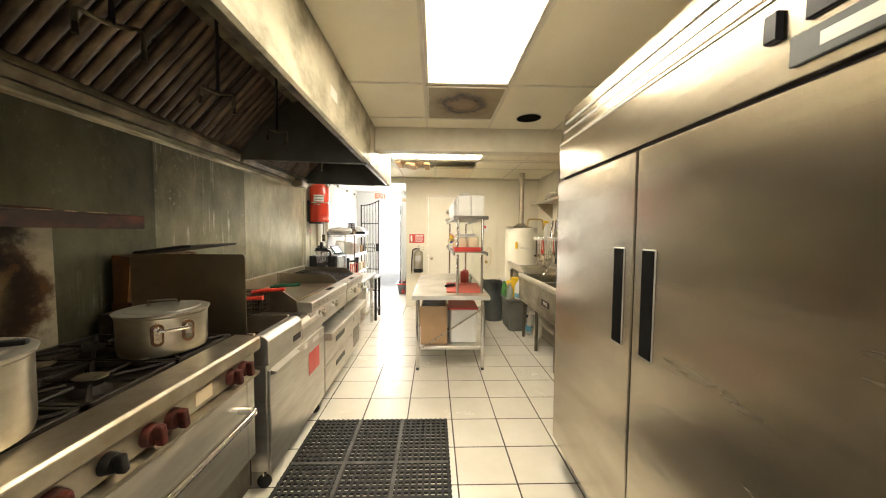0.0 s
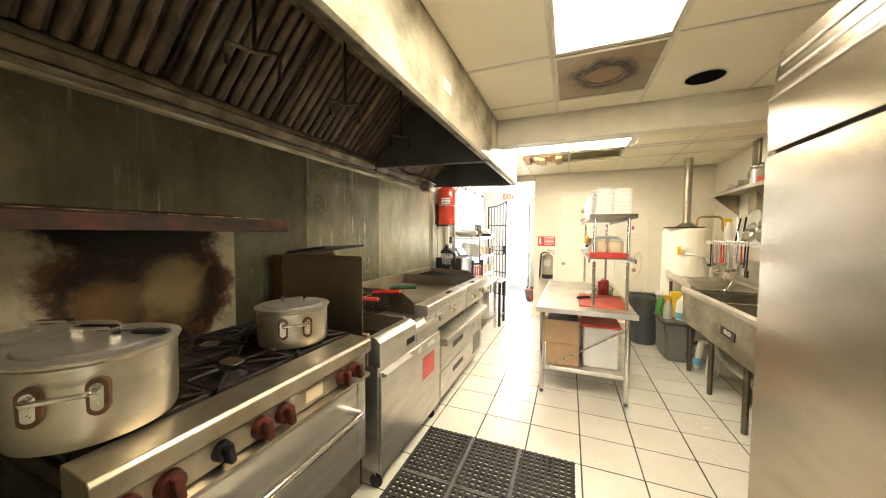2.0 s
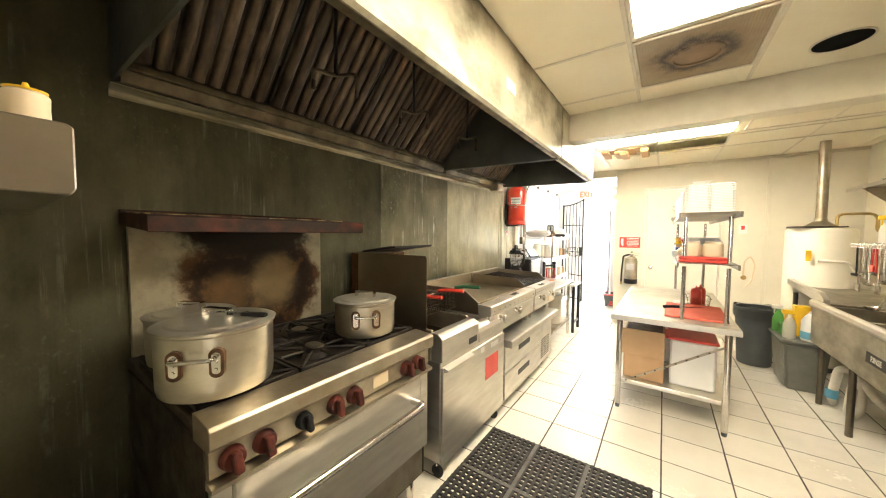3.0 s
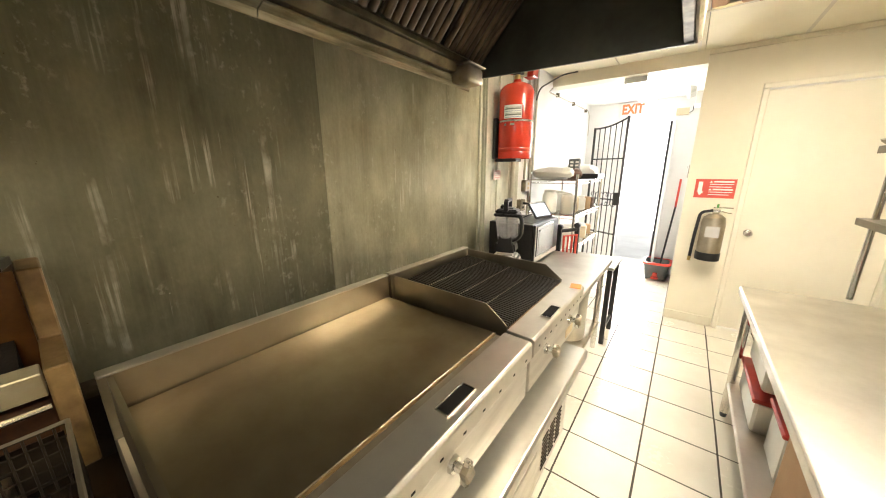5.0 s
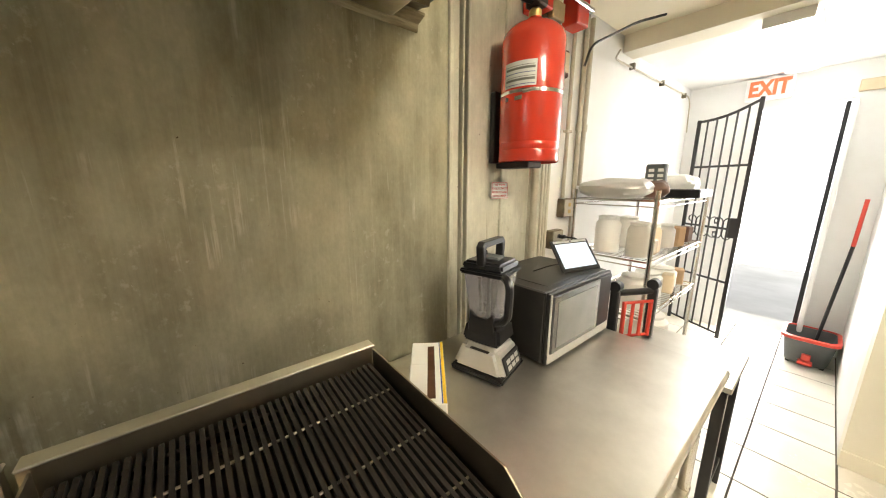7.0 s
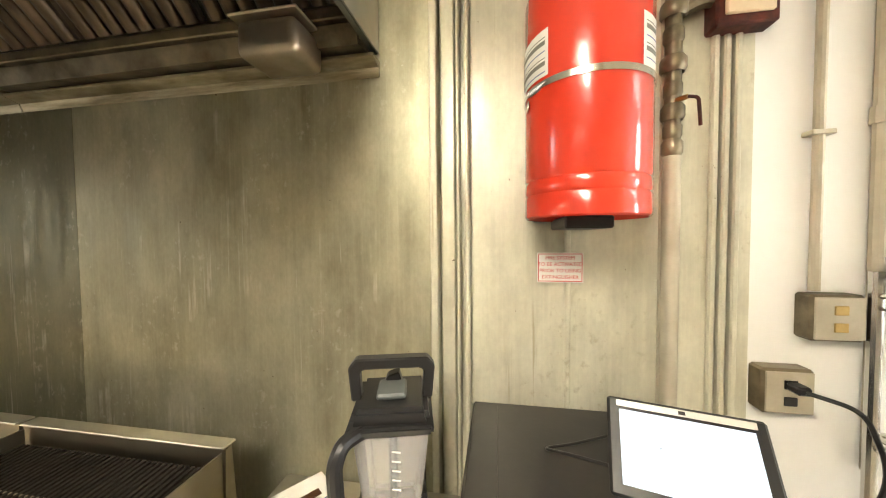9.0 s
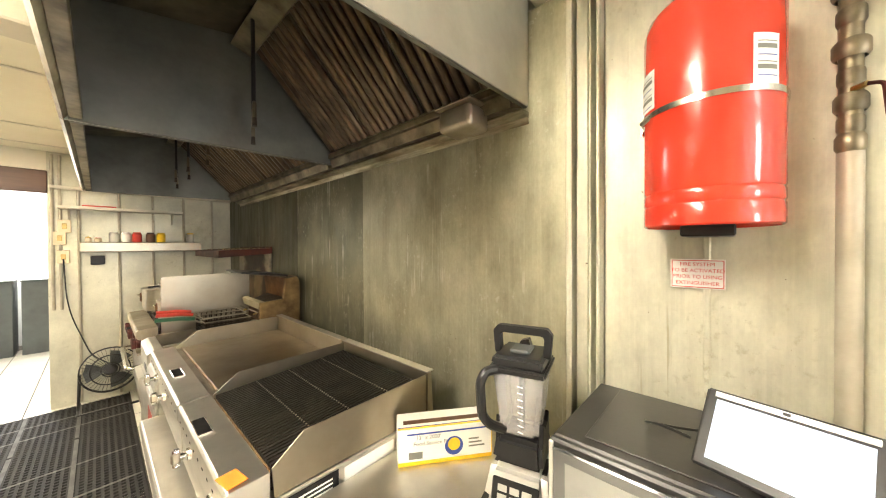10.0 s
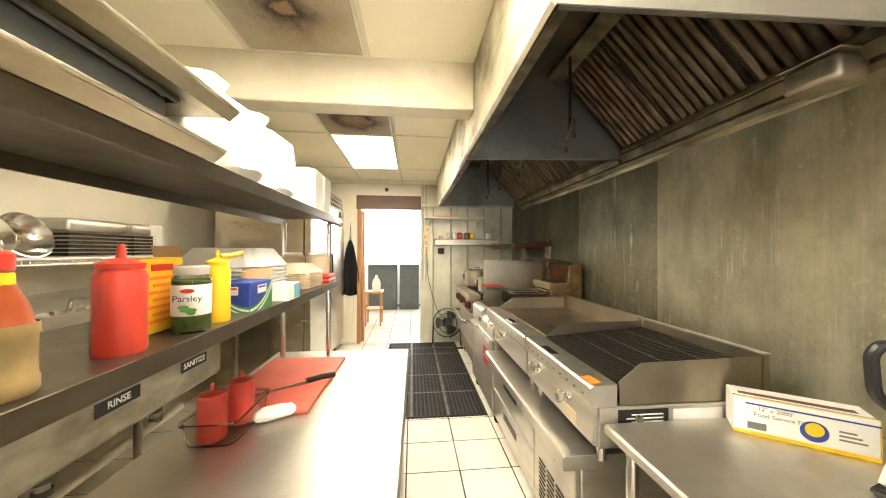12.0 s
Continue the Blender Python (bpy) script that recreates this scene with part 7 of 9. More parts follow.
for p, q in zip(loops, loops[1:]):
    for i in range(20):
        bm.faces.new((p[i], p[(i + 1) % 20], q[(i + 1) % 20], q[i]))
bm.faces.new(loops[0][::-1])
bm.faces.new(loops[-1])
part("bucket", bm, GREY_PLASTIC, mop, "", True)
bm = bmesh.new()
loops = [rounded_ring(bm, -0.40, 7.0, hx, hy, r, z) for hx, hy, r, z in ((0.149, 0.172, 0.062, 0.212), (0.158, 0.18, 0.066, 0.216), (0.158, 0.18, 0.066, 0.238), (0.134, 0.157, 0.055, 0.242), (0.134, 0.157, 0.055, 0.232))]
for p, q in zip(loops, loops[1:]):
    for i in range(20):
        bm.faces.new((p[i], p[(i + 1) % 20], q[(i + 1) % 20], q[i]))
part("rim", bm, RED_PLASTIC, mop, "red plastic rim", True)
part("pedal", box(-0.44, -0.36, 6.80, 6.87, 0.03, 0.055, 0.006), RED_PLASTIC, mop, "red foot pedal")
part("pedal_arm", box(-0.425, -0.375, 6.83, 6.868, 0.056, 0.11, 0.006), RED_PLASTIC, mop)
for x in (-0.49, -0.31):
    for y in (6.90, 7.10):
        part("caster", rod((x, y, 0.0), (x, y, 0.02), 0.014, 10), RUBBER, mop)
hm = thing("mop", (-0.34, 7.05, 0.2), "mop with a black and red handle leaning in the bucket", "mop")
part("handle", rod((-0.37, 7.0, 0.15), (-0.31, 7.08, 0.95), 0.011), BLACK, hm, "", True)
part("grip", rod((-0.31, 7.08, 0.951), (-0.302, 7.09, 1.30), 0.012), RED_PLASTIC, hm, "red upper handle", True)

for ob, run in ((gate, -0.12), (ed, -0.12), (ex, -0.13), (bx2, -0.12), (pl, -0.04), (em, -0.05), (th, -0.05), (sw, -0.05), (mop, -0.11), (hm, -0.11)):
    ob.location.x += run
for ob in (mop, hm):
    ob.location.y += 0.12

# ---- wall by the white door ----
fe = thing("fire_extinguisher", (-0.115, 5.708, 0.65), "stainless kitchen fire extinguisher with a black foot, hung on the wall", "fire extinguisher")
P = (-0.115, 5.708, 0.65)
part("body", lathe([(0, 0.07), (0.083, 0.07), (0.083, 0.33), (0.075, 0.37), (0.045, 0.395), (0.022, 0.40), (0.022, 0.415), (0, 0.415)], P, 36), STEEL_OLD, fe, "brushed stainless cylinder", True)
part("foot_ring", lathe([(0, 0.0), (0.084, 0.0), (0.087, 0.004), (0.087, 0.068), (0, 0.069)], P, 36), BLACK, fe, "black plastic foot", True)
part("valve", box(P[0] - 0.02, P[0] + 0.03, P[1] - 0.015, P[1] + 0.015, P[2] + 0.415, P[2] + 0.44, 0.004), CHROME, fe)
part("upper_lever", box(P[0] - 0.02, P[0] + 0.11, P[1] - 0.01, P[1] + 0.01, P[2] + 0.452, P[2] + 0.46, 0.002), CHROME, fe)
part("lower_lever", spin(box(P[0] + 0.0, P[0] + 0.11, P[1] - 0.01, P[1] + 0.01, P[2] + 0.428, P[2] + 0.435, 0.002), 12, (P[0], P[1], P[2] + 0.43), "Y"), CHROME, fe)
part("pin_tag", box(P[0] + 0.0, P[0] + 0.015, P[1] - 0.012, P[1] - 0.005, P[2] + 0.455, P[2] + 0.485, 0.002), GREEN, fe, "green pin tag")
part("hose", tube(arc([(P[0] - 0.02, P[1] - 0.01, P[2] + 0.43), (P[0] - 0.10, P[1] - 0.02, P[2] + 0.41), (P[0] - 0.115, P[1] - 0.03, P[2] + 0.2), (P[0] - 0.12, P[1] - 0.03, P[2] + 0.02)], 7), 0.012, 10), BLACK, fe, "black rubber hose", True)
part("nozzle_tip", rod((P[0] - 0.12, P[1] - 0.03, P[2] + 0.02), (P[0] - 0.122, P[1] - 0.03, P[2] - 0.02), 0.013, 10), BRASS, fe, "", True)
part("paper_label", box(P[0] - 0.05, P[0] + 0.045, P[1] - 0.0865, P[1] - 0.0845, P[2] + 0.21, P[2] + 0.30, 0), SILVER, fe, "printed metal label")
part("wall_hook", box(P[0] - 0.02, P[0] + 0.02, P[1] + 0.083, BACK - 0.001, P[2] + 0.30, P[2] + 0.42, 0.003), CHROME, fe)
sg = thing("extinguisher_sign", (-0.147, BACK, 1.257), "red metal sign with a white arrow above the extinguisher", "sign")
part("plate", box(-0.284, -0.012, BACK - 0.004, BACK - 0.001, 1.177, 1.337, 0.001), RED_PLASTIC, sg)
part("arrow", prism([(-0.272, 1.245), (-0.258, 1.245), (-0.258, 1.30), (-0.24, 1.30), (-0.24, 1.315), (-0.213, 1.315), (-0.213, 1.25), (-0.227, 1.25), (-0.227, 1.30), (-0.245, 1.30)][:1] + [(-0.245, 1.198), (-0.218, 1.23), (-0.232, 1.23), (-0.232, 1.315), (-0.262, 1.315), (-0.262, 1.23)], "y", BACK - 0.0055, BACK - 0.0042), PAPER, sg, "white downward arrow")
for k, (a, b) in enumerate(((-0.16, -0.03), (-0.185, -0.03), (-0.185, -0.04), (-0.16, -0.03), (-0.185, -0.03), (-0.185, -0.05))):
    z = 1.316 - k * 0.022
    part("text_line", box(a, b, BACK - 0.0055, BACK - 0.0042, z - (0.006 if k in (0, 3) else 0.003), z + (0.006 if k in (0, 3) else 0.003), 0), PAPER, sg)
for z in (1.316, 1.25):
    part("warning_triangle", prism([(-0.188, z - 0.008), (-0.168, z - 0.008), (-0.178, z + 0.009)], "y", BACK - 0.0055, BACK - 0.0042), PAPER, sg)
s2 = thing("small_notice", (1.10, BACK, 1.45), "small white notice with a red mark on the back wall", "notice")
part("plate", box(1.06, 1.145, BACK - 0.003, BACK - 0.001, 1.40, 1.51, 0), PAPER, s2)
part("mark", box(1.085, 1.12, BACK - 0.0045, BACK - 0.0032, 1.45, 1.50, 0), RED_INK, s2)

# ---- on the prep table ----


def tri_bottle(x, y, z, r, h, material, label, nozzle=None, category="bottle", group=""):
    b = thing("squeeze_bottle", (x, y, z), label, category, group)
    part("body", lathe([(0, 0), (r * 0.95, 0), (r, 0.006), (r * 0.97, h * 0.4), (r, h * 0.7), (r * 0.86, h * 0.76), (r * 0.84, h * 0.77), (0, h * 0.77)], (x, y, z), 28), material, b, "", True)
    part("cap", lathe([(r * 0.9, h * 0.771), (r * 0.92, h * 0.82), (r * 0.5, h * 0.85), (r * 0.2, h * 0.87), (r * 0.11, h), (0, h)], (x, y, z), 24), nozzle or material, b, "", True)
    return b


BD = thing("cutting_board", place(0.515, 0.43, 0.7755), "worn red plastic cutting board on the prep table", "cutting board", turn=TURN - 1)
ORIGIN[BD.name] = Vector((0, 0, 0.7755))
part("board", box(-0.18, 0.18, -0.28, 0.28, 0.776, 0.79, 0.004), BOARD, BD)
kn = thing("kitchen_knife", (0.42, 3.42, 0.7905), "long kitchen knife with a black handle on the cutting board", "knife")
kd = Vector((0.57 - 0.29, 3.52 - 3.34, 0)).normalized()
kp = Vector((0.29, 3.34, 0.799))
part("handle", tube([kp, kp + kd * 0.06 + Vector((0, 0, 0.003)), kp + kd * 0.12], 0.012, 8), BLACK, kn, "", True)
bm = bmesh.new()
side = Vector((-kd.y, kd.x, 0))
v = [bm.verts.new(kp + q + Vector((0, 0, h))) for h in (-0.0075, -0.0055) for q in (kd * 0.121 - side * 0.012, kd * 0.33, kd * 0.30 + side * 0.012, kd * 0.121 + side * 0.016)]
for f in ((3, 2, 1, 0), (4, 5, 6, 7), (0, 1, 5, 4), (1, 2, 6, 5), (2, 3, 7, 6), (3, 0, 4, 7)):
    bm.faces.new([v[i] for i in f])
part("blade", bm, CHROME, kn, "steel blade")
tubx = thing("bottle_tub", (0.53, 3.70, 0.776), "shallow clear plastic tub on the prep table", "tub")
bm = bmesh.new()
loops = [rounded_ring(bm, 0.53, 3.71, hx, hy, r, z) for hx, hy, r, z in ((0.062, 0.10, 0.025, 0.777), (0.07, 0.108, 0.03, 0.784), (0.078, 0.118, 0.032, 0.845), (0.084, 0.124, 0.034, 0.847), (0.084, 0.124, 0.034, 0.851), (0.076, 0.116, 0.031, 0.851), (0.067, 0.105, 0.028, 0.787), (0.06, 0.098, 0.024, 0.781))]
for p, q in zip(loops, loops[1:]):
    for i in range(20):
        bm.faces.new((p[i], p[(i + 1) % 20], q[(i + 1) % 20], q[i]))
bm.faces.new(loops[0][::-1])
bm.faces.new(loops[-1])
part("shell", bm, CLEAR, tubx, "clear rounded plastic shell", True)
for x, y in ((0.548, 3.765), (0.515, 3.668)):
    tri_bottle(x, y, 0.7815, 0.039, 0.165, RED_PLASTIC, "small red squeeze bottle standing in a clear tub", None, "bottle", "red bottles in the tub")
pillow("white_rag", 0.415, 3.65, 0.776, 0.13, 0.07, 0.035, FOAM, "crumpled white paper rag on the prep table", "rag", 30)

SZ = 1.1855
tri_bottle(0.408, 4.236, SZ, 0.033, 0.172, RED_PLASTIC, "large red squeeze bottle on the overshelf", None, "bottle")
hs = thing("sauce_bottle", (0.403, 4.397, SZ), "brown sauce bottle with a red cap and tan ribbed base", "bottle")
part("body", lathe([(r * 0.82, z * 0.82) for r, z in ((0, 0), (0.040, 0), (0.042, 0.008), (0.040, 0.016), (0.040, 0.08), (0.041, 0.094), (0.038, 0.098), (0.034, 0.12), (0.02, 0.155), (0.019, 0.168), (0, 0.168))], (0.403, 4.397, SZ), 30), SAUCE, hs, "", True)
part("label_wrap", lathe([(r * 0.82, z * 0.82) for r, z in ((0.0418, 0.002), (0.0435, 0.006), (0.0435, 0.022), (0.0418, 0.026), (0.0415, 0.05), (0.0418, 0.078), (0.0435, 0.082), (0.0435, 0.094), (0.0428, 0.098))], (0.403, 4.397, SZ), 30), TAN, hs, "tan ribbed lower half", True)
part("neck_band", lathe([(0.0165, 0.122), (0.0178, 0.123), (0.0172, 0.136), (0.016, 0.137)], (0.403, 4.397, SZ), 24), YELLOW, hs, "yellow neck band", True)
part("cap", lathe([(0.0172, 0.139), (0.0178, 0.157), (0.013, 0.161), (0, 0.161)], (0.403, 4.397, SZ), 20), RED_PLASTIC, hs, "red cap", True)
yb = thing("yellow_carton", (0.475, 4.10, SZ), "yellow printed carton with orange lines and an open flap", "carton")
part("carton", box(0.445, 0.505, 4.045, 4.155, SZ, SZ + 0.146, 0.002), YELLOW, yb)
part("flap", spin(box(0.446, 0.504, 4.044, 4.046, SZ + 0.147, SZ + 0.172, 0.0005), -20, (0.475, 4.045, SZ + 0.147), "X"), CARDBOARD, yb, "open brown flap")
for k in range(7):
    part("print_line", box(0.4438, 0.4448, 4.055, 4.145 - 0.02 * (k % 2), SZ + 0.02 + k * 0.014, SZ + 0.026 + k * 0.014, 0), ORANGE, yb)
part("print_panel", box(0.4438, 0.4448, 4.075, 4.13, SZ + 0.121, SZ + 0.134, 0), RED_INK, yb)
HX, HY = 0.391, 4.10
hj = thing("herb_jar", (HX, HY, SZ), "clear jar of dried parsley with a pale cap", "spice jar")
part("contents", lathe([(0, 0.003), (0.0305, 0.003), (0.0305, 0.098), (0.028, 0.101), (0, 0.102)], (HX, HY, SZ), 28), HERB, hj, "dried green herb", True)
part("jar", lathe([(0, 0), (0.031, 0), (0.0325, 0.003), (0.0325, 0.105), (0.0285, 0.112), (0.0275, 0.116)], (HX, HY, SZ), 32), CLEAR, hj, "clear plastic jar", True)
part("cap", lathe([(0.0295, 0.113), (0.030, 0.128), (0.028, 0.131), (0, 0.131)], (HX, HY, SZ), 32), FROST, hj, "translucent pale cap", True)
part("paper_label", lathe([(0.0328, 0.034), (0.0332, 0.035), (0.0332, 0.093), (0.0328, 0.094)], (HX, HY, SZ), 32), PAPER, hj, "white paper label", True)
face = Matrix.Rotation(radians(20), 4, "Z")
words("Parsley", 0.0165, Matrix.Translation((HX - 0.0125, HY + 0.0325, SZ + 0.068)) @ face @ FACE_Y, INK, hj)
for w, up, dx, mt in ((0.012, 0.083, 0, RED_INK), (0.009, 0.052, -0.006, GREEN), (0.014, 0.046, 0.002, GREEN), (0.008, 0.041, 0.006, GREEN)):
    bm = lathe([(0, 0.0006), (0.0042, 0.0006), (0.0044, 0)], (0, 0, 0), 14)
    bmesh.ops.scale(bm, vec=(w / 0.0044, 1, 1), verts=bm.verts)
    bmesh.ops.transform(bm, matrix=Matrix.Translation((HX - 0.0125, HY + 0.0325, SZ + up)) @ face @ FACE_Y @ Matrix.Translation((dx, 0, 0)), verts=bm.verts)
    part("label_print", bm, mt, hj)
soy = thing("small_bottle", (0.455, 4.19, SZ), "small dark bottle with a white label", "bottle")
part("body", lathe([(0, 0), (0.018, 0), (0.02, 0.004), (0.02, 0.075), (0.01, 0.095), (0.009, 0.105), (0, 0.105)], (0.455, 4.19, SZ), 16), BLACK, soy, "", True)
part("paper_label", lathe([(0.0202, 0.02), (0.0208, 0.021), (0.0208, 0.06), (0.0202, 0.061)], (0.455, 4.19, SZ), 16), PAPER, soy)
part("cap", lathe([(0.0105, 0.106), (0.0105, 0.118), (0, 0.118)], (0.455, 4.19, SZ), 12), WHITE, soy)
mu = tri_bottle(0.392, 4.015, SZ, 0.026, 0.165, YELLOW, "yellow mustard squeeze bottle with an open flip cap", None, "bottle")
part("flip_spout", tube([(0.392, 4.0, SZ + 0.146), (0.375, 3.982, SZ + 0.150), (0.362, 3.968, SZ + 0.156)], 0.007, 8), YELLOW, mu, "open yellow flip cap", True)
fo = thing("foil_carton", (0.41, 3.87, SZ), "green and blue carton of wrapping foil with white stripes", "carton")
part("carton", box(0.365, 0.455, 3.80, 3.925, SZ, SZ + 0.078, 0.002), BLUE, fo)
for side in (0, 1):
    def panel(u0, u1, low, high, lift):
        """A printed band between two curves of height on one face of the carton."""
        bm = bmesh.new()
        prev = None
        for k in range(13):
            u = u0 + (u1 - u0) * k / 12
            pair = []
            for f in (low, high):
                h = min(0.0775, max(0.0005, f(u)))
                pair.append(bm.verts.new((0.366 + u * 0.088, 3.9252 + lift, SZ + h) if side else (0.3648 - lift, 3.801 + u * 0.123, SZ + h)))
            if prev:
                bm.faces.new((prev[0], pair[0], pair[1], prev[1]))
            prev = pair
        return bm

    for k, mt in enumerate((GREEN, PAPER, GREEN, PAPER, GREEN)):
        def edge(u, k=k):
            w = u if side else 1 - u
            return 0.006 + 0.064 * max(0.0, w) ** 2.2 - 0.0055 * k
        part("printed_band", panel(0, 1, lambda u: 0.0, lambda u: edge(u) + 0.008, 0.0003 + 0.0003 * k), mt, fo, "green and white curved band" if k == 0 else "")
    part("white_panel", panel(0.3, 0.72, lambda u: 0.046, lambda u: 0.068, 0.0022), PAPER, fo)
    part("print_line", panel(0.34, 0.68, lambda u: 0.060, lambda u: 0.065, 0.0026), RED_INK if side else BLUE, fo)
part("flap", spin(box(0.366, 0.454, 3.80, 3.802, SZ + 0.0785, SZ + 0.11, 0.0005), 25, (0.41, 3.80, SZ + 0.0785), "X"), CARDBOARD, fo, "open grey flap")


def clamshells(x, y, z, w, n, material, label, step=0.0145, raised=0.045):
    c = thing("food_container_stack", (x, y, z), label, "food containers", "stacked take-out containers")
    for k in range(n):
        bm = bmesh.new()
        last = k == n - 1
        vs = []
        for a, hh in ((w * 0.93, 0.0), (w, 0.006), (w, 0.010), (w * 0.96, 0.013), (w * 0.72, raised if last else 0.022)):
            vs.append([bm.verts.new((x + sx * a / 2, y + sy * a / 2, z + k * step + hh)) for sx, sy in ((-1, -1), (1, -1), (1, 1), (-1, 1))])
        bm.faces.new(vs[0][::-1])
        bm.faces.new(vs[-1])
        for p, q in zip(vs, vs[1:]):
            for i in range(4):
                bm.faces.new((p[i], p[(i + 1) % 4], q[(i + 1) % 4], q[i]))
        ed = [e for e in bm.edges if abs(e.verts[0].co.z - e.verts[1].co.z) > 0.0025]
        bmesh.ops.bevel(bm, geom=ed, offset=w * 0.1, segments=3, affect="EDGES")
        part("lid" if last else "container", bm, material, c, "raised hinged lid" if last else "", True)
    return c


clamshells(0.54, 3.66, SZ, 0.26, 9, FOAM, "stack of white foam take-out boxes on the overshelf", 0.013, 0.065)
clamshells(0.485, 3.36, SZ, 0.24, 9, CREAM, "stack of tan paper take-out boxes on the overshelf", 0.0075, 0.045)
bb = thing("small_carton", (0.385, 3.68, SZ), "small white and light blue carton", "carton")
part("carton", box(0.34, 0.41, 3.635, 3.74, SZ, SZ + 0.055, 0.002), PAPER, bb)
part("blue_print", box(0.3385, 0.3648, 3.64, 3.69, SZ + 0.005, SZ + 0.05, 0), LIGHT_BLUE, bb)
for y, z in ((3.10, SZ), (3.10, SZ + 0.021)):
    carton("red_tray", 0.49, y, z, 0.26, 0.17, 0.02, RED_PLASTIC, "red plastic serving tray on the overshelf", "tray", 2, "red trays")
for x in (0.435, 0.555):
    jar("soup_container", x, 3.10, SZ + 0.0415, 0.055, 0.11, CREAM, "tan deli container with a clear lid", FROST, "food tub", "deli containers")
UZ = 1.5255
for x in (0.455, 0.58):
    for y in (3.10, 3.25):
        clamshells(x, y, UZ, 0.14, 18, FOAM, "tall stack of white foam containers on the upper shelf", 0.0105, 0.022)


def plastic_bag(x, y, z, r, h, label):
    bm = lathe([(0, 0), (r * 0.8, 0.0), (r, 0.03), (r * 1.02, h * 0.5), (r * 0.93, h * 0.7), (r * 0.62, h * 0.82), (r * 0.3, h * 0.87), (r * 0.32, h * 0.92), (r * 0.42, h), (r * 0.1, h * 0.94), (0, h * 0.93)], (x, y, z), 40)
    for vv in bm.verts:
        d = Vector((vv.co.x - x, vv.co.y - y, 0))
        n1 = noise.noise(vv.co * 14) * 0.10 + noise.noise(vv.co * 38) * 0.05
        if vv.co.z > z + 0.01:
            vv.co += d * n1 + Vector((0, 0, n1 * 0.08))
    b = thing("plastic_bag", (x, y, z), label, "bag", "white bags")
    top = bm.copy()
    bmesh.ops.delete(bm, geom=[f for f in bm.faces if f.calc_center_median().z > z + h * 0.84], context="FACES")
    bmesh.ops.delete(top, geom=[f for f in top.faces if f.calc_center_median().z <= z + h * 0.84], context="FACES")
    part("body", bm, BAG, b, "full crinkled bag", True)
    part("tied_top", top, BAG, b, "gathered tied top", True)
    return b


plastic_bag(0.5, 3.90, UZ, 0.14, 0.27, "full white plastic bag tied on the upper shelf")
plastic_bag(0.515, 3.62, UZ, 0.14, 0.29, "full white plastic bag tied on the upper shelf")


def sheet_pan(x0, x1, y0, y1, z, label, turn=0.0):
    s = thing("sheet_pan", ((x0 + x1) / 2, (y0 + y1) / 2, z), label, "baking tray", "baking trays")
    part("floor", box(x0 + 0.02, x1 - 0.02, y0 + 0.02, y1 - 0.02, z, z + 0.002, 0), PAN_STAINED, s)
    for a, ax in (((x0, x0 + 0.02), 0), ((x1, x1 - 0.02), 0), ((y0, y0 + 0.02), 1), ((y1, y1 - 0.02), 1)):
        o, i = a
        out = [(i, z), (o, z + 0.018), (o, z + 0.024), (o + (0.004 if i > o else -0.004), z + 0.024), (i + (0.003 if i > o else -0.003), z + 0.0025)]
        part("rim", prism(out, "y", y0, y1) if ax == 0 else prism(out, "x", x0 + 0.021, x1 - 0.021), PAN_STAINED, s)
    part("rolled_edge", tube([(x0, y0, z + 0.024), (x1, y0, z + 0.024), (x1, y1, z + 0.024), (x0, y1, z + 0.024)], 0.0035, 6, None, True), ALUMINIUM, s, "bright rolled edge")
    return s


sheet_pan(0.33, 0.69, 4.10, 4.58, UZ, "stained aluminium baking tray on the upper shelf")
ttub = thing("grey_tub", (0.53, 4.34, UZ), "grey plastic tub standing in a baking tray", "tub")
part("tub", box(0.39, 0.65, 4.16, 4.54, UZ + 0.003, UZ + 0.105, 0.02, None, 3), GREY_PLASTIC, ttub, "", True)
part("rim", tube([(0.385, 4.155, UZ + 0.1), (0.655, 4.155, UZ + 0.1), (0.655, 4.545, UZ + 0.1), (0.385, 4.545, UZ + 0.1)], 0.006, 6, None, True), GREY_PLASTIC, ttub)
sheet_pan(0.335, 0.69, 4.04, 4.56, UZ + 0.107, "second aluminium baking tray resting on a tub")

# ---- under the prep table ----
UB = 0.2325


def local_box(name, u0, u1, v0, v1, z0, z1, material, label, category, group=""):
    t = thing(name, place((u0 + u1) / 2, (v0 + v1) / 2, z0), label, category, group, TURN)
    ORIGIN[t.name] = Vector(((u0 + u1) / 2, (v0 + v1) / 2, z0))
    return t


cbx = local_box("cardboard_box", 0.07, 0.35, 0.22, 0.60, UB, 0.62, CARDBOARD, "open brown cardboard box under the prep table", "box")
part("carton", box(0.07, 0.34, 0.24, 0.60, UB, 0.61, 0.003), CARDBOARD, cbx)
part("flap", box(0.06, 0.34, 0.225, 0.237, 0.42, 0.625, 0.002), CARDBOARD, cbx)
# dark slab on the closed carton stands in for the shade inside
part("shaded_inside_slab", box(0.085, 0.325, 0.255, 0.585, 0.6105, 0.618, 0), DARK_STEEL, cbx)
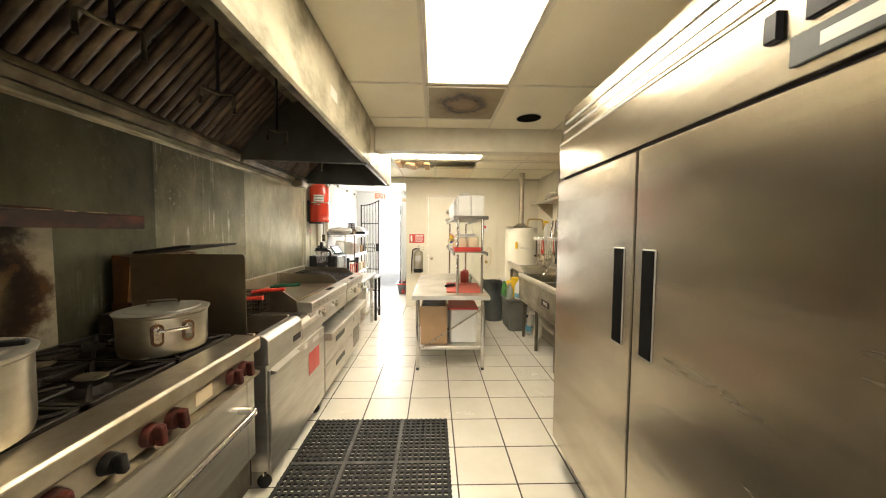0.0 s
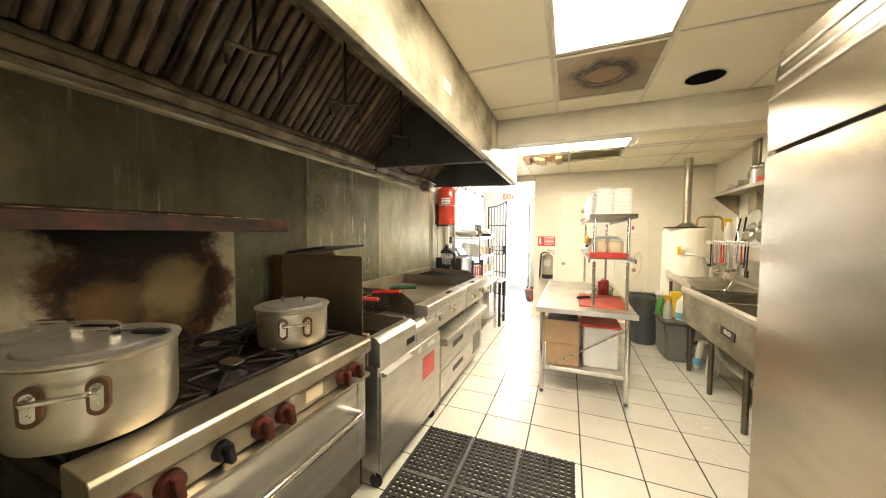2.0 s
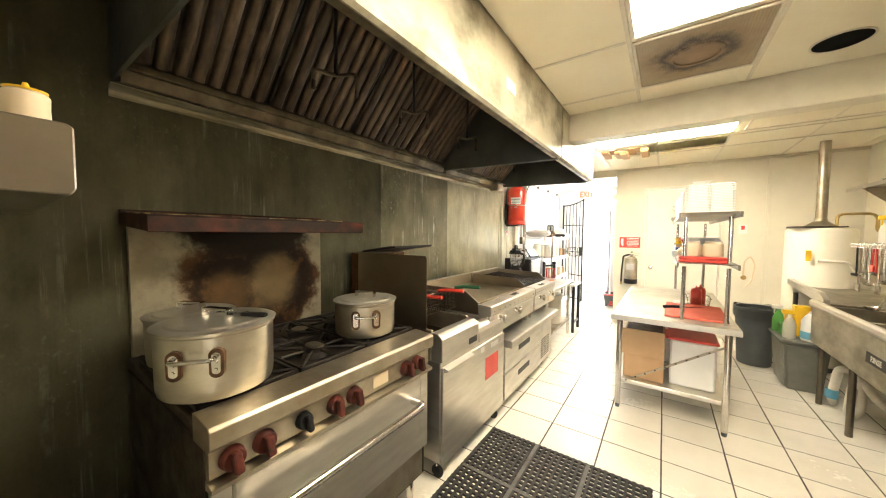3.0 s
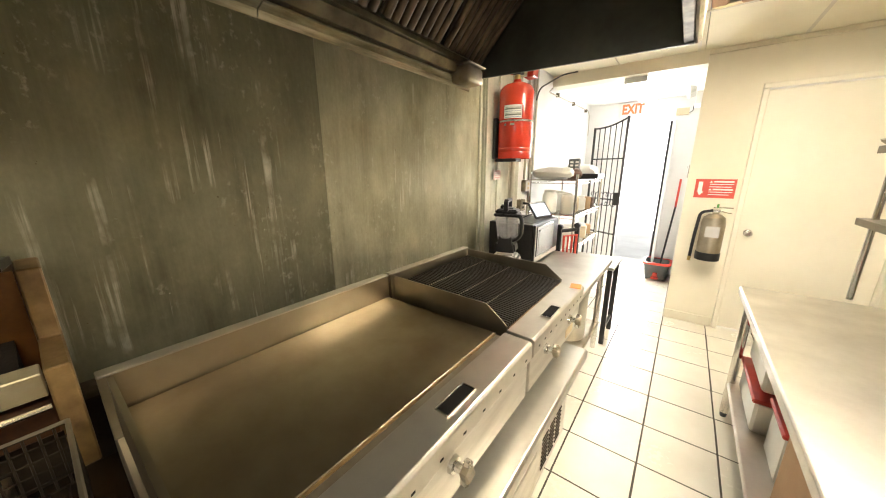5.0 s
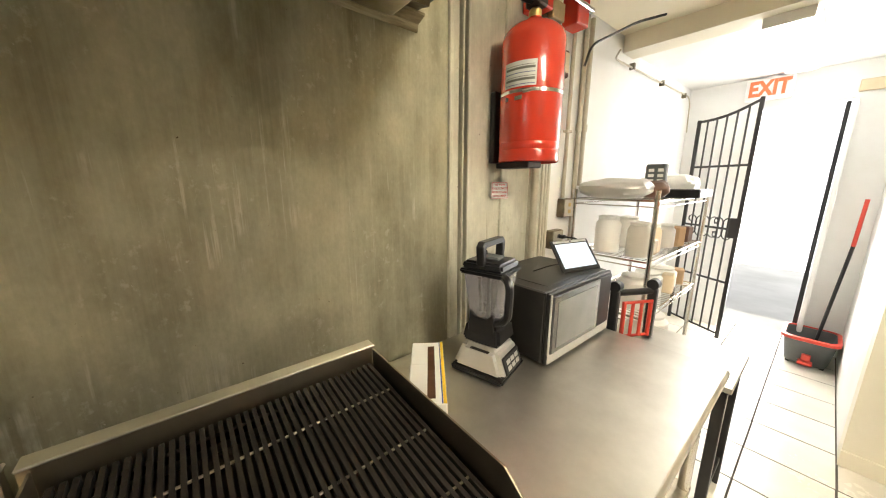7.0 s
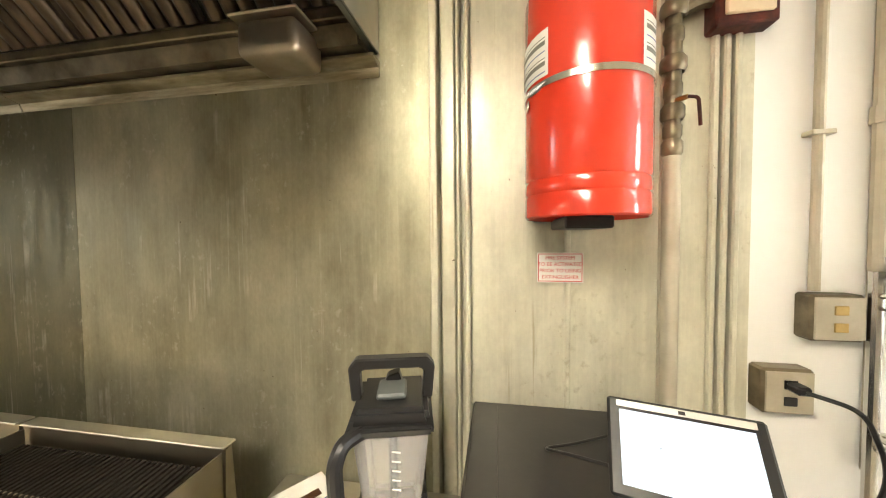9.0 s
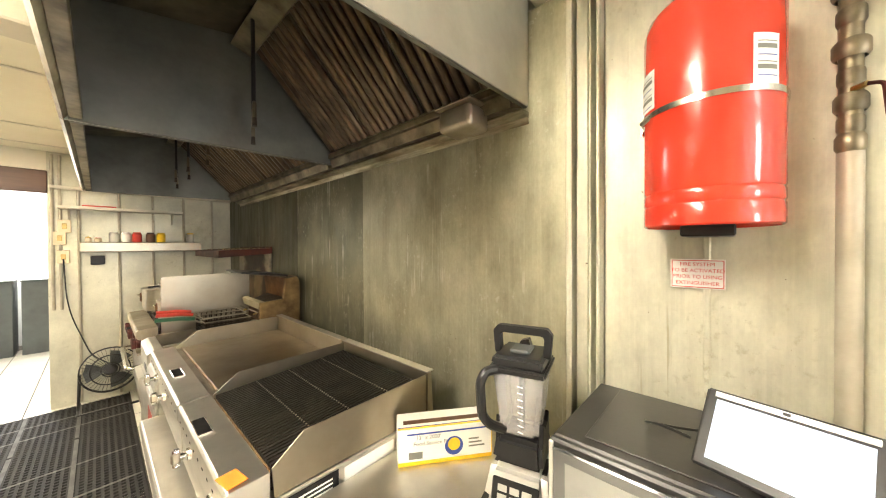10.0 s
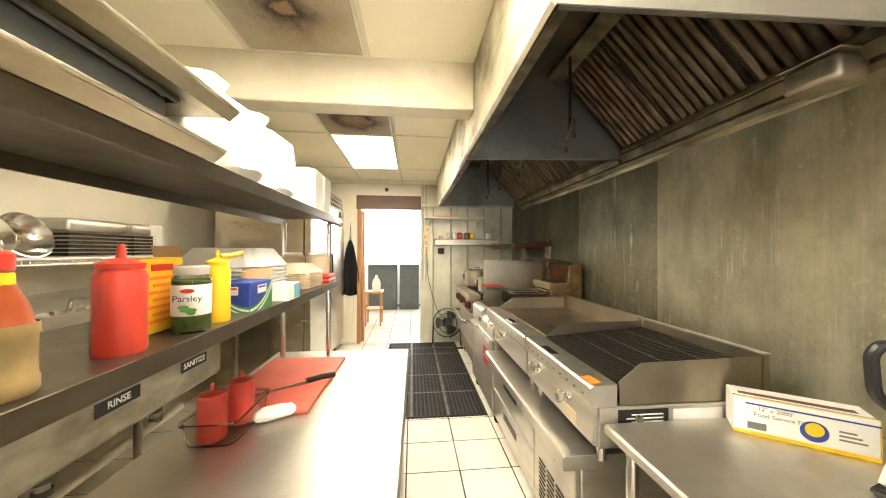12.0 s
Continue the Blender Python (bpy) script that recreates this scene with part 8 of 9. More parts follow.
for k, (u0, u1, v0, v1, z0, z1) in enumerate(((0.36, 0.66, 0.26, 0.72, UB, 0.61), (0.06, 0.62, 1.06, 1.50, UB, 0.42), (0.07, 0.62, 1.08, 1.49, 0.4365, 0.62), (0.10, 0.60, 0.76, 1.02, UB, 0.48))):
    tb = local_box("lidded_bin", u0, u1, v0, v1, z0, z1, WHITE, "white plastic storage bin with a red lid under the prep table", "storage bin", "bins under the table")
    part("bin", box(u0 + 0.015, u1 - 0.015, v0 + 0.015, v1 - 0.015, z0, z1 - 0.03, 0.012), WHITE, tb)
    part("lid", box(u0, u1, v0, v1, z1 - 0.0295, z1 - 0.008, 0.006), RED_PLASTIC, tb, "red lid")

# ---- sink corner ----
wh = thing("water_heater", (1.62, 5.26, 0), "white upright water heater with a metal flue", "water heater")
part("tank", lathe([(0, 0.05), (0.25, 0.05), (0.255, 0.07), (0.255, 1.43), (0.24, 1.455), (0, 1.46)], (1.62, 5.26, 0), 40), WHITE_WALL, wh, "", True)
part("base_ring", lathe([(0.23, 0), (0.24, 0.0), (0.24, 0.049), (0, 0.049)], (1.62, 5.26, 0), 24), GREY_PLASTIC, wh)
part("draft_hood", lathe([(0.13, 1.461), (0.13, 1.47), (0.05, 1.53), (0.042, 1.56)], (1.62, 5.26, 0), 20), STEEL_OLD, wh, "", True)
part("flue", rod((1.62, 5.26, 1.56), (1.62, 5.26, 2.36), 0.042, 18), STEEL_OLD, wh, "grey metal flue pipe", True)
part("hot_pipe", tube(arc([(1.72, 5.22, 1.46), (1.72, 5.22, 1.60), (1.98, 5.22, 1.60), (1.98, 5.22, 1.42), (2.06, 5.22, 1.42)]), 0.013), BRASS, wh, "copper-coloured pipe", True)
part("top_tray", box(1.36, 1.74, 5.02, 5.22, 1.462, 1.472, 0.003), DARK_STEEL, wh)
part("relief_valve", box(1.46, 1.50, 4.985, 5.005, 1.12, 1.23, 0.006), YELLOW, wh, "yellow tag")
part("drain_arm", tube(arc([(1.55, 5.01, 1.13), (1.75, 4.99, 1.12), (1.78, 4.99, 1.05)]), 0.012), PVC, wh, "", True)

tr = thing("trash_can", (1.105, 4.90, 0), "round grey trash can with a clear liner", "trash can")
part("can", lathe([(a * 0.68, b * 0.9) for a, b in ((0, 0.01), (0.19, 0.01), (0.20, 0.02), (0.245, 0.66), (0.26, 0.665), (0.26, 0.685), (0.238, 0.685), (0.235, 0.64), (0.19, 0.04), (0, 0.03))], (1.105, 4.90, 0), 36), GREY_PLASTIC, tr, "", True)
bm = lathe([(a * 0.68, b * 0.9) for a, b in ((0.267, 0.56), (0.272, 0.64), (0.27, 0.69), (0.23, 0.695), (0.21, 0.60))], (1.105, 4.90, 0), 48)
for vv in bm.verts:
    vv.co.z += noise.noise(vv.co * 12) * 0.03
part("liner", bm, CLEAR, tr, "clear plastic liner folded over the rim", True)
to = thing("grey_tote", (1.32, 4.48, 0), "closed grey plastic tote by the sink", "tote")
vs = []
bm = bmesh.new()
for a, z in ((0.0, 0.0), (0.03, 0.42)):
    vs.append([bm.verts.new(p) for p in ((1.21 - a, 4.30 - a, z), (1.44 + a, 4.30 - a, z), (1.44 + a, 4.66 + a, z), (1.21 - a, 4.66 + a, z))])
bm.faces.new(vs[0][::-1])
bm.faces.new(vs[1])
for i in range(4):
    bm.faces.new((vs[0][i], vs[0][(i + 1) % 4], vs[1][(i + 1) % 4], vs[1][i]))
bmesh.ops.bevel(bm, geom=bm.edges[:], offset=0.02, segments=2, affect="EDGES")
part("bin", bm, GREY_BIN, to, "", True)
part("lid", box(1.165, 1.485, 4.255, 4.705, 0.421, 0.455, 0.01), GREY_BIN, to)


def spray(x, y, z, body, head, label):
    s = thing("spray_bottle", (x, y, z), label, "spray bottle", "cleaning bottles")
    part("body", lathe([(0, 0), (0.04, 0), (0.043, 0.01), (0.043, 0.12), (0.03, 0.16), (0.014, 0.19), (0.014, 0.21), (0, 0.21)], (x, y, z), 20), body, s, "", True)
    part("trigger_head", box(x - 0.05, x + 0.025, y - 0.014, y + 0.014, z + 0.211, z + 0.25, 0.006), head, s)
    part("trigger", box(x - 0.035, x - 0.025, y - 0.006, y + 0.006, z + 0.165, z + 0.2105, 0.002), head, s)


spray(1.23, 4.36, 0.4555, FROST, YELLOW, "spray bottle with a yellow head on the tote")
spray(1.21, 4.60, 0.4555, GREEN, WHITE, "green cleaner bottle on the tote")
dj = thing("detergent_jug", (1.36, 4.34, 0.4555), "white detergent jug with a blue lower half", "jug")
part("jug", lathe([(0, 0), (0.06, 0), (0.065, 0.01), (0.065, 0.17), (0.04, 0.22), (0.022, 0.24), (0.022, 0.255), (0, 0.255)], (1.36, 4.34, 0.4555), 22), WHITE, dj, "", True)
part("label_wrap", lathe([(0.0655, 0.02), (0.0665, 0.022), (0.0665, 0.08), (0.0655, 0.082)], (1.36, 4.34, 0.4555), 22), LIGHT_BLUE, dj, "blue label", True)
carton("soap_carton", 1.30, 4.62, 0.4555, 0.12, 0.14, 0.2, CREAM, "tan carton on the tote", "carton")
carton("powder_carton", 1.33, 4.49, 0.4555, 0.1, 0.08, 0.28, YELLOW, "pale yellow cleaning powder box on the tote", "carton")

# wall shelves over the sink
ws = thing("wire_wall_shelf", (1.9, 3.3, 1.3), "white coated wire shelf on the wall over the sink", "wall shelf")
for x in (1.74, 2.07):
    part("rail", rod((x, 2.15, 1.30), (x, 4.95, 1.30), 0.007, 8), WHITE, ws)
part("rail", rod((1.74, 2.15, 1.272), (1.74, 4.95, 1.272), 0.005, 8), WHITE, ws)
bm = bmesh.new()
for k in range(94):
    y = 2.16 + k * 0.03
    rod((1.74, y, 1.302), (2.07, y, 1.302), 0.0028, 5, bm)
    rod((1.738, y, 1.272), (1.738, y, 1.302), 0.0028, 5, bm)
tagged(part("wires", bm, WHITE, ws), kind="stuff")
for y in (2.3, 3.5, 4.8):
    part("bracket", rod((1.76, y, 1.29), (2.088, y, 1.08), 0.007, 6), WHITE, ws)


def hotel_pans(x, y, z, w, d, n, label):
    s = thing("steam_pan_stack", (x, y, z), label, "steam pans", "stacked steam pans")
    for k in range(n):
        a = box(x - w / 2, x + w / 2, y - d / 2, y + d / 2, z + k * 0.022, z + k * 0.022 + 0.006, 0.002)
        part("pan", a, STEEL, s)
    # dark block inside the stack carries the shade of the gaps between pans
    part("shade_core", box(x - w / 2 + 0.012, x + w / 2 - 0.012, y - d / 2 + 0.012, y + d / 2 - 0.012, z + 0.001, z + n * 0.022 - 0.016, 0.002), DARK_STEEL, s, "dark core standing in for the shade between the nested pans")
    part("top_pan", box(x - w / 2 + 0.015, x + w / 2 - 0.015, y - d / 2 + 0.015, y + d / 2 - 0.015, z + n * 0.022 - 0.015, z + n * 0.022 + 0.06, 0.02, None, 3), STEEL, s, "", True)


hotel_pans(1.91, 2.72, 1.307, 0.26, 0.38, 7, "stack of upside-down steel steam pans on the wire shelf")
hotel_pans(1.91, 2.42, 1.307, 0.26, 0.18, 7, "stack of small steel steam pans on the wire shelf")


def bowl(x, y, z, r, turn, label, axis="Y"):
    b = lathe([(r * 0.4, 0), (r * 0.75, r * 0.22), (r * 0.95, r * 0.55), (r, r * 0.7), (r * 0.97, r * 0.7), (r * 0.72, r * 0.25), (r * 0.38, 0.008), (0, 0.006)], (x, y, z), 28)
    spin(b, turn, (x, y, z + r * 0.35), axis)
    low = min(vv.co.z for vv in b.verts)
    bmesh.ops.translate(b, verts=b.verts, vec=(0, 0, z - low))
    return solid("steel_bowl", b, CHROME, label, "bowl", "", "bowls over the sink", True)


bowl(1.90, 3.02, 1.307, 0.12, -70, "steel mixing bowl tilted on the wire shelf")
bowl(1.88, 3.22, 1.307, 0.13, -65, "steel mixing bowl tilted on the wire shelf")
bowl(1.90, 3.48, 1.307, 0.15, -75, "large steel bowl tilted on the wire shelf")
bowl(1.90, 3.75, 1.307, 0.11, -20, "small steel bowl on the wire shelf")
carton("paper_towel_pack", 1.93, 2.24, 1.307, 0.16, 0.13, 0.22, FOAM, "white paper pack on the wire shelf", "paper pack")
for k, (y, mt, ln) in enumerate(((4.30, CHROME, 0.26), (4.42, RED_PLASTIC, 0.2), (4.52, CHROME, 0.3), (4.62, CHROME, 0.22), (4.74, BLACK, 0.24), (4.18, CHROME, 0.24), (4.05, RED_PLASTIC, 0.16))):
    u = thing("hanging_utensil", (1.725, y, 1.27), "kitchen utensil hung from the wire shelf", "utensil", "hanging utensils")
    part("hook", tube(arc([(1.74, y, 1.31), (1.715, y, 1.318), (1.712, y, 1.27)]), 0.003, 6), CHROME, u)
    part("handle", rod((1.712, y, 1.27), (1.715, y, 1.27 - ln), 0.007, 8), mt, u, "", True)
    part("head", lathe([(0, 0), (0.03, 0.012), (0.036, 0.03), (0.034, 0.03), (0.02, 0.014), (0, 0.01)], (1.715, y, 1.27 - ln - 0.022), 16), CHROME if mt is not BLACK else BLACK, u, "", True)
spray(1.86, 4.72, 1.307, FROST, YELLOW, "spray bottle with a yellow head on the wire shelf")
us = thing("steel_wall_shelf", (1.92, 4.5, 1.85), "stainless wall shelf high over the sink", "wall shelf")
part("shelf", prism([(1.77, 1.82), (1.78, 1.82), (1.785, 1.846), (2.088, 1.846), (2.088, 1.852), (1.77, 1.852)], "y", 3.0, 5.25), STEEL_H, us)
for y in (3.2, 4.2, 5.1):
    part("bracket", prism([(2.086, 1.60), (2.086, 1.845), (1.82, 1.845)], "y", y - 0.006, y + 0.006), STEEL_OLD, us)
hotel_pans(1.92, 4.62, 1.853, 0.22, 0.26, 2, "steel pans on the high wall shelf")
jar("steel_pot_lidded", 1.93, 4.30, 1.853, 0.09, 0.2, CHROME, "shiny steel canister on the high shelf", CHROME, "canister")
carton("red_basket", 1.93, 4.02, 1.853, 0.2, 0.24, 0.07, RED_PLASTIC, "red plastic basket on the high shelf", "basket")
duct = thing("wall_unit", (2.0, 4.36, 2.15), "narrow white painted box mounted near the ceiling", "wall unit")
part("case", box(1.98, 2.088, 4.20, 4.42, 2.10, 2.35, 0.006), WHITE_WALL, duct)
part("flap", spin(box(1.94, 1.979, 4.22, 4.225, 2.08, 2.30, 0.002), 0, (1.96, 4.22, 2.2)), PAPER, duct)

dct = thing("vent_duct", (2.03, 4.52, 1.38), "grey sheet-metal duct rising along the wall to the ceiling", "duct")
part("duct", box(1.965, 2.086, 4.45, 4.60, 1.38, 2.10, 0.004), STEEL_OLD, dct)
part("collar", box(1.95, 2.087, 4.435, 4.615, 1.985, 2.02, 0.004), STEEL_OLD, dct)
part("upper_duct", box(1.975, 2.086, 4.46, 4.59, 2.101, 2.35, 0.004), STEEL_OLD, dct)

# ---- end wall by the range ----
sh = thing("steel_box_shelf", (-0.8, 0.2, 1.42), "stainless box shelf on the end wall", "wall shelf")
part("shelf", prism([(0.102, 1.425), (0.32, 1.42), (0.325, 1.428), (0.325, 1.508), (0.318, 1.513), (0.102, 1.512)], "x", -1.24, -0.365, None, 0.002), SPLASH, sh)
th2 = thing("thin_wall_shelf", (-0.66, 0.2, 1.83), "thin painted shelf high on the end wall", "wall shelf")
part("shelf", box(-1.094, -0.233, 0.102, 0.27, 1.815, 1.84, 0.003), GRID, th2)
for x in (-0.3, -1.02):
    part("bracket", prism([(0.102, 1.70), (0.102, 1.814), (0.25, 1.814)], "x", x - 0.006, x + 0.006), GRID, th2)
pr = thing("red_box_lid", (-0.48, 0.18, 1.84), "flat red lid on the thin shelf", "lid")
part("lid", box(-0.6, -0.38, 0.12, 0.24, 1.8405, 1.855, 0.004), RED_PLASTIC, pr)
for k, (x, mt, ld) in enumerate(((-0.58, FROST, WHITE), (-0.66, WHITE, WHITE), (-0.74, RED_PLASTIC, RED_PLASTIC), (-0.84, BROWN, BLACK), (-0.92, YELLOW, YELLOW), (-1.16, FROST, YELLOW))):
    jar("spice_jar", x, 0.22, 1.5135, 0.036, 0.10, mt, "small spice jar on the steel shelf", ld, "spice jar", "spice jars")
solid("black_timer", box(-0.52, -0.425, 0.101, 0.13, 1.30, 1.385, 0.006), BLACK, "small black timer fixed to the end wall", "timer")
for k, (x, z) in enumerate(((-0.26, 1.38), (-0.24, 1.55), (-0.27, 1.66))):
    o = thing("wall_outlet", (x, 0.11, z), "cream outlet plate on the end wall", "outlet", "outlets on the end wall")
    part("plate", box(x - 0.04, x + 0.04, 0.101, 0.125, z - 0.06, z + 0.06, 0.004), CREAM, o)
    part("socket", box(x - 0.015, x + 0.015, 0.1255, 0.129, z - 0.025, z + 0.025, 0.002), BRASS, o)
for k, x in enumerate((-0.20, -0.245, -0.355, -0.62, -0.87, -1.12, -1.38)):
    cdt = thing("wall_conduit", (x, 0.115, 0.1), "thin painted conduit on the end wall", "conduit", "conduits on the end wall")
    part("tube", rod((x, 0.114, 0.02 if k > 1 else 0.9), (x, 0.114, 2.30 if k < 2 else 2.0), 0.011, 8), PIPE, cdt, "", True)
rl = thing("wall_rail", (-0.9, 0.12, 2.01), "cream painted rail across the end wall", "rail")
part("rail", box(-1.56, -0.18, 0.128, 0.16, 1.995, 2.025, 0.004), GRID, rl)


def fan():
    c = Vector((-0.54, 0.33, 0.33))
    f = thing("floor_fan", (c.x, c.y, 0), "round black floor fan with a wire guard", "fan")
    ax = Matrix.Rotation(radians(-80), 3, "X")
    for r, o in ((0.195, 0.0), (0.195, 0.07), (0.13, 0.085), (0.06, 0.09)):
        pts = [c + ax @ Vector((r * math.cos(a * math.pi / 16), r * math.sin(a * math.pi / 16), o)) for a in range(32)]
        part("guard_ring", tube(pts, 0.005, 6, None, True), BLACK_METAL, f, "", True)
    bm = bmesh.new()
    for a in range(40):
        d = Vector((math.cos(a * math.pi / 20), math.sin(a * math.pi / 20), 0))
        tube([c + ax @ (d * 0.195 + Vector((0, 0, 0.03))), c + ax @ (d * 0.18 + Vector((0, 0, 0.078))), c + ax @ (d * 0.03 + Vector((0, 0, 0.092)))], 0.0018, 4, bm)
    tagged(part("guard_wires", bm, BLACK_METAL, f), kind="stuff")
    for k in range(3):
        bm = bmesh.new()
        a0 = k * 2 * math.pi / 3
        v = []
        for r, w, tl in ((0.03, 0.2, 0.02), (0.10, 0.55, 0.03), (0.17, 0.5, 0.02)):
            v.append([bm.verts.new(c + ax @ Vector((r * math.cos(a0 + s * w), r * math.sin(a0 + s * w), 0.035 + s * tl))) for s in (-1, 0, 1)])
        for p, q in zip(v, v[1:]):
            for i in range(2):
                bm.faces.new((p[i], p[i + 1], q[i + 1], q[i]))
        ret = bmesh.ops.solidify(bm, geom=bm.faces[:], thickness=0.002)
        part("blade", bm, GREY_PLASTIC, f)
    part("motor", rod(c + ax @ Vector((0, 0, -0.08)), c + ax @ Vector((0, 0, 0.05)), 0.05, 18), BLACK_METAL, f, "", True)
    for s in (-1, 1):
        part("foot", tube(arc([c + Vector((0.19 * s, 0, 0)), (c.x + 0.20 * s, c.y, 0.02), (c.x + 0.20 * s, c.y + 0.16, 0.011)]), 0.011), BLACK_METAL, f, "", True)
    part("foot_bar", rod((c.x - 0.20, c.y + 0.15, 0.011), (c.x + 0.20, c.y + 0.15, 0.011), 0.011), BLACK_METAL, f)
    part("cord", tube(arc([c + Vector((0, -0.1, 0.02)), (c.x + 0.12, 0.16, 0.45), (-0.28, 0.135, 0.9), (-0.26, 0.132, 1.36)], 8), 0.005), BLACK, f, "black power cord", True)


fan()
apn = thing("apron", (0.82, 0.12, 0.7), "black cloth apron hanging on the wall by the doorway", "apron")
bm = bmesh.new()
rows = []
for j in range(13):
    u = j / 12
    w = 0.018 + 0.11 * min(1, u * 1.6) ** 0.7
    rows.append([bm.verts.new((0.845 + (i / 8 - 0.5) * 2 * w, 0.125 + 0.018 * math.sin(i * 1.9 + j * 0.35) * (0.3 + u), 1.50 - 0.80 * u + 0.012 * math.sin(i * 1.3))) for i in range(9)])
for p, q in zip(rows, rows[1:]):
    for i in range(8):
        bm.faces.new((p[i], p[i + 1], q[i + 1], q[i]))
bmesh.ops.solidify(bm, geom=bm.faces[:], thickness=0.006)
part("cloth", bm, CLOTH_BLACK, apn, "", True)
part("neck_strap", tube([(0.835, 0.12, 1.49), (0.84, 0.115, 1.75), (0.852, 0.12, 1.49)], 0.006, 6), CLOTH_BLACK, apn)
for x in (0.80, 0.87, 0.89):
    part("tie", tube([(x, 0.125, 0.72), (x - 0.01, 0.13, 0.5), (x + 0.01, 0.125, 0.30)], 0.004, 6), CREAM, apn, "pale hanging tie")
part("peg", rod((0.84, 0.10, 1.752), (0.84, 0.135, 1.758), 0.006, 8), CHROME, apn)

# ---- front room beyond the doorway ----
for k, (x0, x1) in enumerate(((-0.2, 0.24), (0.31, 0.95))):
    cc = thing("dark_cabinet", ((x0 + x1) / 2, -2.6, 0), "dark grey counter panel in the front room", "cabinet", "front room cabinets")
    part("body", box(x0, x1, -2.9, -2.5, 0.0, 1.0, 0.006), GREY_PLASTIC, cc)
    part("top", box(x0 - 0.01, x1 + 0.01, -2.92, -2.48, 1.001, 1.025, 0.004), GREY_PLASTIC, cc)
st = thing("wooden_stand", (0.66, -1.1, 0), "small wooden stand in the front room", "stand")
part("top", box(0.48, 0.80, -1.28, -0.92, 0.58, 0.61, 0.004), WOOD, st)
for x in (0.5, 0.76):
    for y in (-1.26, -0.96):
        part("leg", box(x, x + 0.03, y, y + 0.03, 0, 0.579, 0.003), WOOD, st)
part("shelf", box(0.49, 0.79, -1.27, -0.93, 0.28, 0.30, 0.003), WOOD, st)
gj = thing("plastic_jug", (0.60, -1.05, 0.6105), "white plastic gallon jug on a wooden stand", "jug")
part("jug", lathe([(0, 0), (0.07, 0), (0.075, 0.012), (0.075, 0.16), (0.05, 0.22), (0.025, 0.25), (0.025, 0.27), (0, 0.27)], (0.60, -1.05, 0.6105), 22), WHITE, gj, "", True)
part("cap", lathe([(0.027, 0.271), (0.027, 0.29), (0, 0.29)], (0.60, -1.05, 0.6105), 16), WHITE, gj)
# unseen slab added above the ceilings to keep sun and sky light out
setting("unseen_roof_slab", box(-2.3, 2.5, -3.4, 7.62, 2.72, 2.85, 0), CONCRETE, "unseen plain slab that closes the building against the sky's light", "roof")

hose = thing("sink_sprayer", (1.20, 5.75, 0.7), "coiled hose with brass fittings on the back wall", "hose")
part("hose", tube(arc([(1.12, 5.76, 0.86), (1.12, 5.72, 1.05), (1.17, 5.70, 1.12), (1.22, 5.72, 1.02), (1.20, 5.74, 0.80), (1.14, 5.75, 0.72)], 8), 0.009), CREAM, hose, "", True)
part("bib", rod((1.12, 5.79, 0.84), (1.12, 5.72, 0.84), 0.014, 12), BRASS, hose, "", True)
part("valve_wheel", spin(lathe([(0, 0.008), (0.028, 0.008), (0.03, 0), (0, 0)], (1.12, 5.72, 0.84), 14), 90, (1.12, 5.72, 0.84), "X"), BRASS, hose, "", True)

bowl(1.89, 4.0, 1.307, 0.13, -80, "steel bowl leaning on the wire shelf")
bowl(1.86, 4.22, 1.307, 0.10, -70, "steel strainer bowl leaning on the wire shelf")
plate_rack = thing("glass_platter", (1.95, 4.42, 1.307), "pale oval platter leaning on the wire shelf", "platter")
part("dish", spin(lathe([(0, 0.0), (0.10, 0.0), (0.16, 0.02), (0.158, 0.026), (0.10, 0.008), (0, 0.008)], (1.95, 4.42, 1.47), 28), -78, (1.95, 4.42, 1.47), "Y"), FROST, plate_rack, "", True)
for k, (y, tilt) in enumerate(((4.52, 14), (4.6, -10), (4.66, 20))):
    kn2 = thing("standing_utensil", (1.9, y, 1.307), "dark-handled utensil standing on the wire shelf", "utensil", "standing utensils")
    part("handle", spin(rod((1.9, y, 1.307), (1.9, y, 1.307 + 0.26), 0.009, 8), tilt, (1.9, y, 1.307), "X"), BLACK if k != 1 else CHROME, kn2, "", True)
ladle = thing("steel_ladle", (1.60, 4.05, 0.81), "steel ladle resting on the drainboard", "ladle")
part("bowl", lathe([(0, 0.002), (0.03, 0.006), (0.045, 0.03), (0.043, 0.03), (0.028, 0.01), (0, 0.006)], (1.58, 4.05, 0.812), 20), CHROME, ladle, "", True)
part("handle", rod((1.615, 4.06, 0.838), (1.75, 4.2, 1.0), 0.005, 8), CHROME, ladle, "", True)
for k, (y, mt, ln) in enumerate(((4.36, CHROME, 0.3), (4.47, RED_PLASTIC, 0.14), (4.57, CHROME, 0.2), (4.68, CHROME, 0.32), (3.98, BLACK, 0.2), (3.93, BLACK, 0.22), (4.12, CHROME, 0.18))):
    u = thing("hanging_utensil", (1.725, y, 1.27), "kitchen utensil hung from the wire shelf", "utensil", "hanging utensils")
    part("hook", tube(arc([(1.74, y, 1.31), (1.715, y, 1.318), (1.712, y, 1.27)]), 0.003, 6), CHROME, u)
    part("handle", rod((1.712, y, 1.27), (1.715, y + 0.02, 1.27 - ln), 0.006, 8), mt, u, "", True)
    part("head", box(1.708, 1.722, y - 0.012, y + 0.05, 1.27 - ln - 0.07, 1.27 - ln, 0.005), mt if k % 2 else CHROME, u)
solid("green_cleaning_pad", box(1.19, 1.25, 4.44, 4.52, 0.4555, 0.56, 0.008), GREEN, "green and white cleaner packet on the tote", "packet")
